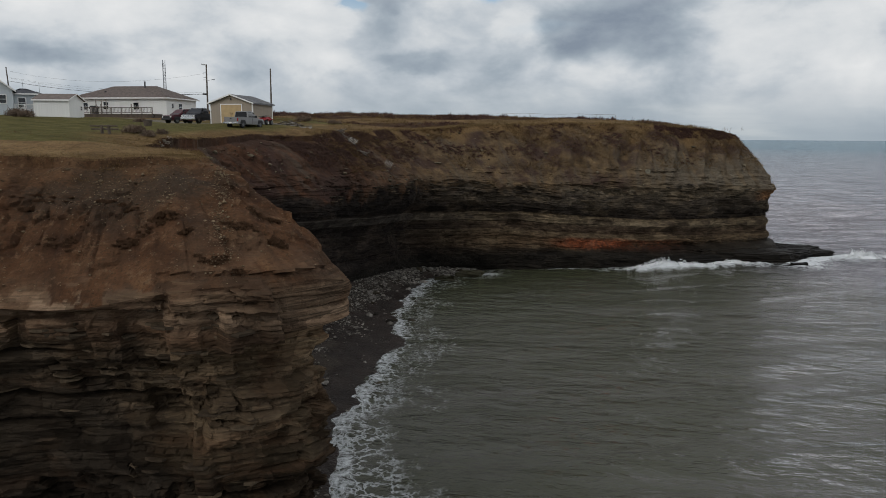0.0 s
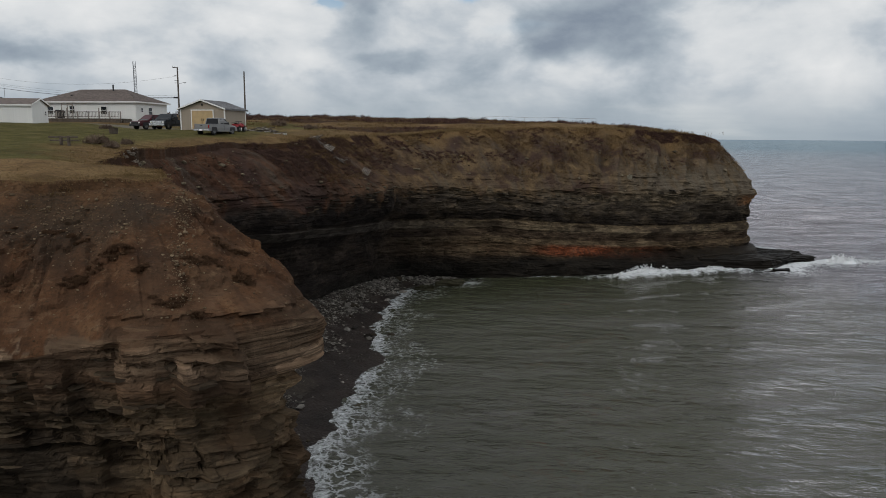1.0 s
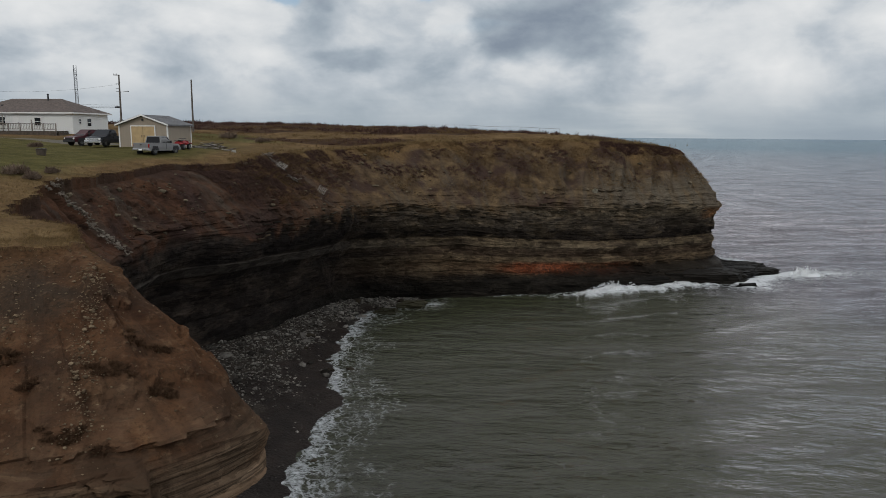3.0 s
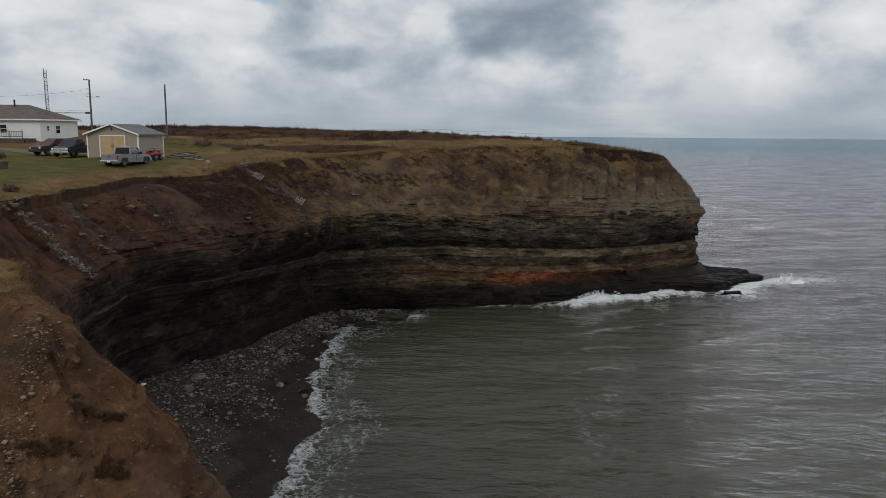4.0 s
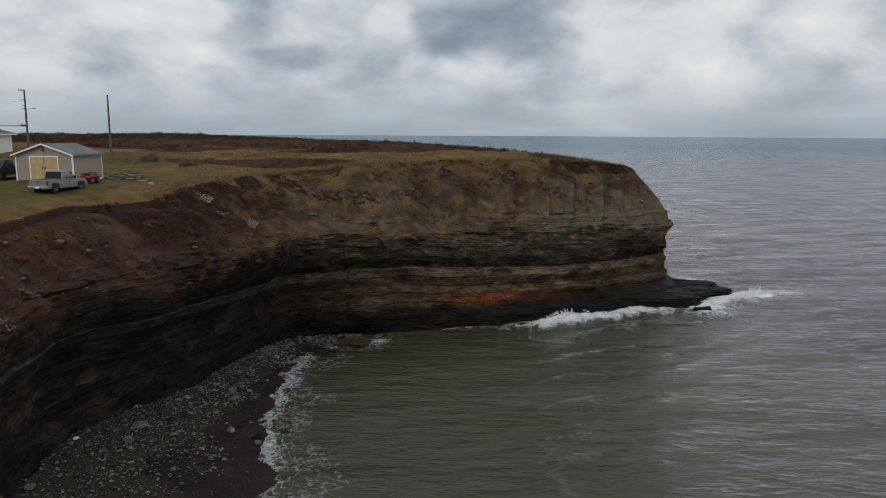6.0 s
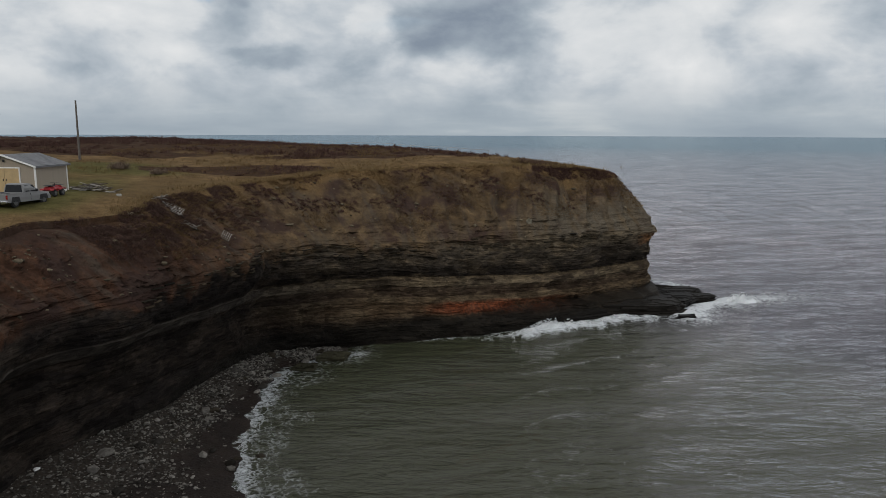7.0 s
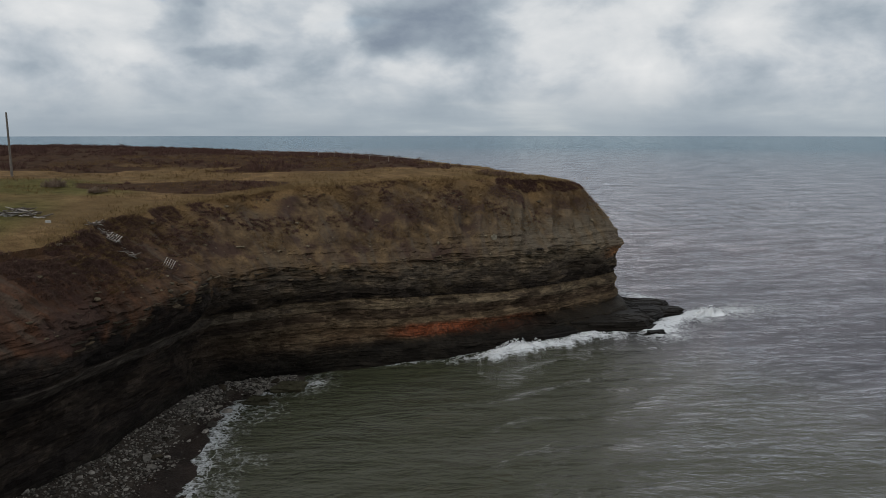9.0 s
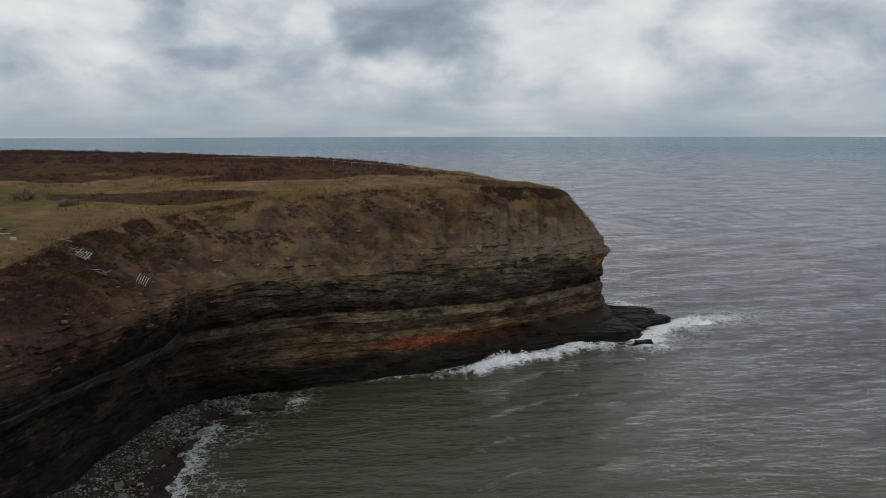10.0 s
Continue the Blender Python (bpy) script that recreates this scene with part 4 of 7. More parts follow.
# levels of the yard, where buildings and cars stand: x, y, z, reach
LEVELS = ((-27.9, 82.95, 19.2, 7), (-22.8, 84.0, 19.15, 6), (-22.0, 76.5, 18.8, 6), (-42.2, 105.7, 20.4, 9), (-57, 107, 20.6, 9), (-48.2, 90.0, 19.85, 8), (-38.0, 91.0, 19.6, 7), (-55.0, 88.0, 20.1, 8),
          (-24.5, 50.8, 18.0, 7), (-29.9, 70.4, 18.75, 7), (-29.6, 117.0, 20.7, 9))


def level_shifts():
    a = np.array(LEVELS)
    raw = a[:, 2] - land_height(a[:, 0], a[:, 1], False)
    k = np.exp(-((a[:, None, 0] - a[None, :, 0]) ** 2 + (a[:, None, 1] - a[None, :, 1]) ** 2) / (2 * a[None, :, 3] ** 2))
    return np.linalg.solve(k, raw)


SHIFTS = level_shifts()


def ground_at(x, y):
    return float(land_height(x, y)[0])


from mathutils.geometry import delaunay_2d_cdt

rng = np.random.default_rng(11)
edge = [(float(x), float(y)) for x, y in BRINK[:, :2]]
corner = [(-700.0, 450.0), (-700.0, -14.0)]
inner = []
for x0, x1, y0, y1, gap in ((-60, 52, 12, 130, 1.0), (-140, 52, 130, 300, 3.0), (-140, -60, -20, 130, 3.0), (-700, -140, -20, 450, 14.0), (-140, 20, 300, 440, 10.0)):
    gx, gy = np.meshgrid(np.arange(x0, x1, gap), np.arange(y0, y1, gap))
    gx, gy = gx.ravel() + rng.uniform(-0.25, 0.25, gx.size) * gap, gy.ravel() + rng.uniform(-0.25, 0.25, gy.size) * gap
    ring = np.array(edge + corner)
    inside = np.zeros(len(gx), bool)
    for (xa, ya), (xb, yb) in zip(ring, np.roll(ring, -1, 0)):
        hit = ((ya > gy) != (yb > gy))
        inside[hit] ^= gx[hit] < (xb - xa) * (gy[hit] - ya) / (yb - ya) + xa
    ok = inside & (brink_distance(gx, gy)[0] > 0.5 * gap)
    inner += list(zip(gx[ok].tolist(), gy[ok].tolist()))
nb = len(edge) + len(corner)
co, _, tris, *_ = delaunay_2d_cdt([Vector(p) for p in edge + corner + inner], [(k, (k + 1) % nb) for k in range(nb)], [], 1, 1e-5)
top = np.array([tuple(p) for p in co])
top_z = land_height(top[:, 0], top[:, 1])
dist, _ = brink_distance(top[:, 0], top[:, 1])
key = {(round(x, 3), round(y, 3)): z for x, y, z in BRINK.tolist()}
for n, (x, y) in enumerate(top.tolist()):
    z = key.get((round(x, 3), round(y, 3)))
    if z is not None:
        top_z[n] = z
X, Y = top[:, 0], top[:, 1]
lawn = smooth(-15, -20, X + 0.06 * (Y - 70)) * smooth(110, 96, Y - 0.2 * X) * smooth(0.5, 5.0, dist + 1.2 * fbm(X / 5, Y / 5, seed=84)) * (Y > 36)
lawn = np.maximum(lawn, 0.95 * smooth(9, 5, np.hypot((X + 24) / 1.5, (Y - 108) / 1.0)))
brush_area = smooth(122, 140, Y + 14 * fbm(X / 25, Y / 25, seed=85)) * smooth(2.0, 10, dist) * smooth(36, 22, X - 0.05 * (Y - 130))
for bx, by, rx, ry in ((-9, 110, 11, 4.5), (4, 124, 13, 3.0), (-30, 128, 14, 5), (24, 134, 8, 4)):
    brush_area = np.maximum(brush_area, smooth(1.25, 0.75, np.hypot((X - bx) / rx, (Y - by) / ry) + 0.25 * fbm(X / 4, Y / 4, seed=86)))
bare = smooth(1.2, 0.8, np.hypot((X + 36) / 9, (Y - 92) / 2.2)) * 0.8
turf = new("ground", mesh_from("ground", np.column_stack([top, top_z]), np.array(tris), TURF, True, (("lawn", lawn), ("brush", brush_area), ("bare", bare))))
tagged(turf, "rough straw-coloured clifftop grass with green lawn and brush", "ground", kind="structure")

# ---------------------------------------------------------------- beach
SHORE = ((-3.5, 27.5), (-4.6, 31.0), (-6.4, 38.0), (-6.6, 43.0), (-6.0, 49.0), (-5.4, 54.0), (-4.4, 60.0), (-4.9, 66.0), (-5.6, 71.0), (-5.4, 77.0), (-4.6, 83.0), (-2.8, 88.0), (0.5, 91.5), (6.5, 93.5))
sh_k = np.array(SHORE)
ku = np.linspace(0, 1, len(sh_k))
u = np.linspace(0, 1, 240)
shore = spline(u, ku, sh_k)
shore += 0.5 * np.stack([fbm(u * 22, 0.0, seed=91), fbm(u * 22, 4.0, seed=92)], 1)
first, lastc = np.searchsorted(ALONG, KNOTS[7] + 0.8), np.searchsorted(ALONG, KNOTS[20] + 6)
back = np.stack([np.interp(u, np.linspace(0, 1, lastc - first), foot[first:lastc, n] - (OUT[first:lastc, n] * 1.2 if n < 2 else 0)) for n in range(3)], 1)
w = np.linspace(0, 1.9, 70)[:, None]
beach_xy = back[None, :, :2] + (shore - back[:, :2])[None] * w[..., None]
beach_z = np.where(w < 1, (back[None, :, 2] + 0.25) * np.clip(1 - w, 0, 1) ** 1.15, -1.6 * (w - 1))
beach_z = beach_z + 0.16 * fbm(beach_xy[..., 0] / 1.6, beach_xy[..., 1] / 1.6, seed=93) * smooth(1.25, 0.8, w)
dry = smooth(0.80, 0.5, w + 0.16 * fbm(beach_xy[..., 0] / 4, beach_xy[..., 1] / 4, seed=94))
beach = new("beach", mesh_from("beach", np.concatenate([beach_xy, beach_z[..., None]], 2).reshape(-1, 3), grid_faces(70, 240)[:, ::-1], BEACH, True, (("dry", dry),)))
tagged(beach, "dark wet shingle beach below the cliff", "beach", kind="structure")


def beach_height(x, y):
    k = np.argmin((beach_xy[..., 0] - x) ** 2 + (beach_xy[..., 1] - y) ** 2)
    return float(beach_z.ravel()[k])


# ---------------------------------------------------------------- sea
ring_r = np.r_[0.001, np.arange(0.6, 150, 0.6), 150 * 1.035 ** np.arange(1, 104)]
ring_r = np.r_[ring_r[ring_r < 4870], 4880.0]
ring_a = np.linspace(0, 2 * np.pi, 721)
MID = (24.0, 74.0)
rr, aa = np.meshgrid(ring_r, ring_a, indexing="ij")
sx, sy = MID[0] + rr * np.sin(aa), MID[1] + rr * np.cos(aa)


def sea_height(x, y, r):
    fade = smooth(420, 120, r)
    away = np.array([0.18, -1.0])
    p = x * away[0] + y * away[1] + 2.2 * fbm(x / 22, y / 22, seed=101, octaves=3)
    swell = 0.10 * np.sin(p * 2 * np.pi / 7.5) * (1 + 0.8 * fbm(x / 30, y / 30, seed=104, octaves=2)) + 0.06 * np.sin((p * 0.85 + x * 0.3) * 2 * np.pi / 4.7 + 3.0 * fbm(x / 14, y / 14, seed=105, octaves=2))
    return fade * (swell * (0.6 + 0.5 * fbm(x / 15, y / 9, seed=102, octaves=3)) + 0.045 * fbm(x / 3.0, y / 1.4, seed=103, octaves=3))


calm = smooth(40, 24, np.hypot((sx - 12) / 1.5, (sy - 80) / 1.0))
sz = sea_height(sx, sy, rr) * (1 - 0.5 * calm)
near_sea = rr < 170
foam, shallow = np.zeros(sx.shape), smooth(58, 36, np.hypot((sx - 8) / 1.05, (sy - 62) / 1.15))


def line_distance(x, y, pts):
    d = np.full(x.shape, 1e9)
    for (xa, ya), (xb, yb) in zip(pts[:-1], pts[1:]):
        ll = (xb - xa) ** 2 + (yb - ya) ** 2
        t = np.clip(((x - xa) * (xb - xa) + (y - ya) * (yb - ya)) / ll, 0, 1)
        d = np.minimum(d, np.hypot(x - xa - t * (xb - xa), y - ya - t * (yb - ya)))
    return d


ns = near_sea.nonzero()
nx, ny = sx[ns], sy[ns]
surf = line_distance(nx, ny, shore[::6])
foot_line = foot[np.searchsorted(ALONG, KNOTS[20]):np.searchsorted(ALONG, KNOTS[27]):8, :2]
base = line_distance(nx, ny, foot_line)
rolling = surf + 0.9 * fbm(nx / 3.5, ny / 3.5, seed=116)
f1 = 0.74 * smooth(1.9, 0.2, rolling)
f1 = np.maximum(f1, (0.34 + 0.22 * smooth(58, 38, ny)) * smooth(7.5, 1.5, surf + 2.2 * fbm(nx / 3, ny / 4, seed=111)))
f2 = smooth(2.6, 0.0, base + 0.8 * fbm(nx / 2, ny / 2, seed=112)) * smooth(8, 16, nx) * 0.9
tail = np.array([(50, 102.5), (56, 107.5), (64, 109.0), (84, 110.5)])
f3 = 0.92 * smooth(7.0, 0.2, line_distance(nx, ny, tail) + 1.4 * fbm(nx / 4, ny / 3, seed=113)) * smooth(92, 60, nx)
breaker = np.array([(20, 96.4), (27, 97.3), (34, 99.6), (44, 102.0)])
f4 = 0.86 * smooth(3.4, 0.1, line_distance(nx, ny, breaker) + 1.3 * fbm(nx / 2, ny / 2, seed=114)) * smooth(16, 24, nx)
f5 = 0.8 * smooth(4.0, 0.5, line_distance(nx, ny, np.array([(53, 116), (58, 121), (55, 127)])) + 1.2 * fbm(nx / 3, ny / 3, seed=115))
foam[ns] = np.maximum.reduce([f1, f2, f3, f4, f5])
sz[ns] += 0.35 * smooth(0.55, 1.0, f4) + 0.3 * smooth(0.6, 1.0, f3) + 0.1 * smooth(0.5, 0.9, f1)
sea_v = np.stack([sx, sy, sz], -1)[:, :-1]
n_r, n_a = sea_v.shape[:2]
r_, c_ = np.meshgrid(np.arange(n_r - 1), np.arange(n_a), indexing="ij")
a_ = (r_ * n_a + c_).ravel()
b_ = (r_ * n_a + (c_ + 1) % n_a).ravel()
sea_f = np.stack([b_, b_ + n_a, a_ + n_a, a_], 1)
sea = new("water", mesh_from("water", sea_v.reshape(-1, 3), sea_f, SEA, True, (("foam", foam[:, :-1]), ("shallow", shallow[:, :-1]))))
tagged(sea, "grey-green rippled sea with white foam at the rocks", "sea", kind="structure")

# ---------------------------------------------------------------- paints
WHITE_SIDING = plain("white_siding", (0.74, 0.74, 0.71), 0.55, grain=0.06)
PALE_SIDING = plain("pale_blue_siding", (0.50, 0.54, 0.56), 0.55, grain=0.06)
TAN_SIDING = plain("tan_siding", (0.30, 0.25, 0.19), 0.6, grain=0.07)
TRIM = plain("white_trim", (0.78, 0.77, 0.74), 0.5, grain=0.04)
SHINGLE = plain("brown_shingle", (0.135, 0.108, 0.095), 0.9, grain=0.2, scale=2.5)
GREY_SHINGLE = plain("grey_shingle", (0.16, 0.16, 0.165), 0.85, grain=0.2, scale=2.5)
DARK_SHINGLE = plain("dark_shingle", (0.04, 0.042, 0.05), 0.85, grain=0.2, scale=2.5)
PLYWOOD = plain("plywood", (0.46, 0.33, 0.17), 0.7, grain=0.1, scale=1.6)
TIMBER = plain("weathered_timber", (0.085, 0.066, 0.05), 0.85, grain=0.3, scale=4)
GREY_WOOD = plain("grey_driftwood", (0.27, 0.245, 0.215), 0.85, grain=0.35, scale=5)
POLE_WOOD = plain("pole_wood", (0.12, 0.105, 0.09), 0.85, grain=0.25, scale=3)
STEEL = plain("galvanised_steel", (0.32, 0.33, 0.34), 0.45, 0.8, 0.1)
DARK_METAL = plain("dark_metal", (0.03, 0.03, 0.032), 0.5, 0.3)
RUBBER = plain("tyre_rubber", (0.016, 0.016, 0.016), 0.8)
RIM = plain("wheel_rim", (0.16, 0.16, 0.16), 0.35, 0.8)
SILVER = plain("silver_paint", (0.21, 0.208, 0.205), 0.45, 0.25, 0.05, 2.0)
MAROON = plain("maroon_paint", (0.050, 0.006, 0.010), 0.45, 0.0, 0.1, 2.0, 0.25)
NAVY = plain("dark_paint", (0.014, 0.017, 0.022), 0.42, 0.0, 0.1, 2.0, 0.2)
RED = plain("red_plastic", (0.26, 0.014, 0.018), 0.4)
CHROME = plain("chrome", (0.62, 0.62, 0.62), 0.2, 0.9)
LAMP_RED = plain("tail_lamp", (0.30, 0.015, 0.012), 0.25)
LAMP_CLEAR = plain("head_lamp", (0.65, 0.65, 0.62), 0.15)
WIRE = plain("cable_sheath", (0.02, 0.02, 0.02), 0.7)
CONCRETE = plain("concrete", (0.30, 0.29, 0.26), 0.9, grain=0.15, scale=3)


def window_glass():
    mat, tree, b = material("window_glass")
    b.inputs["Base Color"].default_value = (0.012, 0.014, 0.016, 1)
    b.inputs["Roughness"].default_value, b.inputs["Specular IOR Level"].default_value = 0.05, 0.6
    return mat


GLASS = window_glass()
CAR_GLASS = plain("car_glass", (0.012, 0.013, 0.015), 0.22, 0.0, 0.05, 2.0, 0.22)


# ---------------------------------------------------------------- buildings
def clad_walls(name, house, x0, y0, x1, y1, z0, z1, mat, gap=0.2, label=""):
    """Four walls of lapped boards over a solid core; each board is a piece of the wall."""
    core = part(name, boxed((x0, y0, z0), (x1, y1, z1)), mat, house, label)
    n = max(1, round((z1 - z0) / gap))
    high = (z1 - z0) / n
    for lo, hi, at, out_, turned in ((x0, x1, y0, -1, False), (x0, x1, y1, 1, False), (y0, y1, x0, -1, True), (y0, y1, x1, 1, True)):
        bm = bmesh.new()
        ends = [(0, 0), (out_ * 0.024, 0), (out_ * 0.004, high)]
        a, b = [[bm.verts.new((d, at + o, z) if turned is False else (at + o, d, z)) for o, z in ends] for d in (lo, hi)]
        bm.faces.new(a), bm.faces.new(b[::-1])
        for k in range(3):
            bm.faces.new((a[k], b[k], b[(k + 1) % 3], a[(k + 1) % 3]))
        me = bm_mesh("siding_board", bm, mat)
        for k in range(n):
            ob = new("siding_board", me)
            ob.parent = core
            ob.matrix_basis = Matrix.Translation((0, 0, z0 + k * high))
    return core


def window(house, x, y, z, wide, tall, out, turned=False, bars=1):
    """A window on a wall that faces along y, or along x if turned."""
    m = pose(x, y, z, 0, 0, 90 if turned else 0)
    s = -1 if turned else 1

    def put(bm):
        bmesh.ops.transform(bm, matrix=m, verts=bm.verts)
        return bm

    o = out * s
    t = 0.07
    bm = bmesh.new()
    for a, b in (((-wide / 2 - t, 0), (wide / 2 + t, t)), ((-wide / 2 - t, tall - t), (wide / 2 + t, tall + t)), ((-wide / 2 - t, t), (-wide / 2 + 0.02, tall - t)), ((wide / 2 - 0.02, t), (wide / 2 + t, tall - t))):
        box(bm, (a[0], min(0, o * 0.07), a[1]), (b[0], max(0, o * 0.07), b[1]))
    for k in range(bars):
        zz = tall * (k + 1) / (bars + 1)
        box(bm, (-wide / 2, min(0, o * 0.055), zz - 0.025), (wide / 2, max(0, o * 0.055), zz + 0.025))
    win = part("window", put(bm), TRIM, house, "white framed window")
    part("pane", put(boxed((-wide / 2 + 0.02, min(0, o * 0.035), t), (wide / 2 - 0.02, max(0, o * 0.035), tall - t))), GLASS, win)


def gable_roof(x0, x1, y0, y1, eave, ridge, over=0.25, thick=0.14, along="y"):
    """A pitched roof with its ridge along y or x."""
    if along == "x":
        x0, x1, y0, y1 = y0, y1, x0, x1
    mid, half = (x0 + x1) / 2, (x1 - x0) / 2
    drop = (ridge - eave) / half * over
    pts = [(x0 - over, eave - drop), (mid, ridge), (x1 + over, eave - drop), (x1 + over, eave - drop + thick), (mid, ridge + thick), (x0 - over, eave - drop + thick)]
    return prism(pts, y0 - over, y1 + over, "y" if along == "y" else "x")


def shingle_rows(bm, a, b, c, d, step=0.24):
    """Courses of shingles up a roof plane a b (eave) to d c (ridge)."""
    a, b, c, d = (Vector(p) for p in (a, b, c, d))
    n = max(2, int((d - a).length / step))
    up_ = (b - a).cross(d - a).normalized()
    if up_.z < 0:
        up_ = -up_
    for k in range(n):
        p0, p1 = a.lerp(d, k / n), b.lerp(c, k / n)
        q0, q1 = a.lerp(d, (k + 1) / n), b.lerp(c, (k + 1) / n)
        vs = [bm.verts.new(p) for p in (p0 + up_ * 0.03, p1 + up_ * 0.03, q1 + up_ * 0.008, q0 + up_ * 0.008, p0, p1)]
        bm.faces.new(vs[:4])
        bm.faces.new((vs[0], vs[4], vs[5], vs[1]))


def site(x, y, turn):
    return pose(x, y, ground_at(x, y), 0, 0, turn)


def garage(m):
    W, L, E, R = 5.24, 4.84, 2.23, 3.12
    g = thing("garage", m, "tan sided garage with plywood double doors and grey roof", "garage")
    clad_walls("wall", g, 0, 0, W, L, -0.5, E, TAN_SIDING, 0.2)
    part("gable", prism([(0, E), (W, E), (W / 2, R)], 0.0, L), TAN_SIDING, g)
    roof = part("roof", gable_roof(0, W, 0, L, E, R + 0.02, 0.28, 0.12), GREY_SHINGLE, g, "grey shingle roof")
    bm = bmesh.new()
    d = (R - E) / (W / 2) * 0.28
    for s in (0, 1):
        ex = -0.28 if s == 0 else W + 0.28
        shingle_rows(bm, (ex, -0.28, E - d + 0.14), (ex, L + 0.28, E - d + 0.14), (W / 2, L + 0.28, R + 0.14), (W / 2, -0.28, R + 0.14))
    part("shingles", bm, GREY_SHINGLE, roof)
    for s in (0, 1):
        bm = bmesh.new()
        a = Vector((-0.28 if s == 0 else W + 0.28, -0.30, E - d))
        b = Vector((W / 2, -0.30, R + 0.02))
        vs = [bm.verts.new(p) for p in (a, b, b + Vector((0, 0, 0.15)), a + Vector((0, 0, 0.15)))]
        f = bm.faces.new(vs)
        ex = bmesh.ops.extrude_face_region(bm, geom=[f])["geom"]
        bmesh.ops.translate(bm, vec=(0, -0.04, 0), verts=[e for e in ex if isinstance(e, bmesh.types.BMVert)])
        part("fascia", bm, TRIM, g, "white fascia board")
    for x in (0, W):
        for y in (0, L):
            part("corner_trim", boxed((x - 0.06, y - 0.06, -0.4), (x + 0.06, y + 0.06, E - 0.02)), TRIM, g)
    for n, x in enumerate((1.35, 2.62)):
        door = part("door", boxed((x, -0.06, 0.05), (x + 1.24, -0.005, 2.08), 0.01), PLYWOOD, g, "bare plywood door leaf")
        part("handle", boxed((x + (1.1 if n == 0 else 0.08), -0.10, 1.0), (x + (1.15 if n == 0 else 0.13), -0.06, 1.2)), DARK_METAL, door)
    for a, b in (((1.25, 0.05), (1.35, 2.18)), ((3.86, 0.05), (3.96, 2.18)), ((1.35, 2.08), (3.86, 2.18))):
        part("door_trim", boxed((a[0], -0.07, a[1]), (b[0], -0.004, b[1])), TRIM, g)
    part("gable_lamp", boxed((W / 2 - 0.07, -0.14, 2.62), (W / 2 + 0.07, -0.02, 2.82), 0.02), DARK_METAL, g)
    return g


def hip_roof(x0, x1, y0, y1, eave, ridge, over=0.45):
    bm = bmesh.new()
    x0, x1, y0, y1 = x0 - over, x1 + over, y0 - over, y1 + over
    h = (y1 - y0) / 2
    low = [bm.verts.new(p) for p in ((x0, y0, eave), (x1, y0, eave), (x1, y1, eave), (x0, y1, eave))]
    top_ = [bm.verts.new(p) for p in ((x0 + h, y0 + h, ridge), (x1 - h, y0 + h, ridge))]
    for f in ((low[0], low[1], top_[1], top_[0]), (low[1], low[2], top_[1]), (low[2], low[3], top_[0], top_[1]), (low[3], low[0], top_[0]), (low[3], low[2], low[1], low[0])):
        bm.faces.new(f)
    return bm


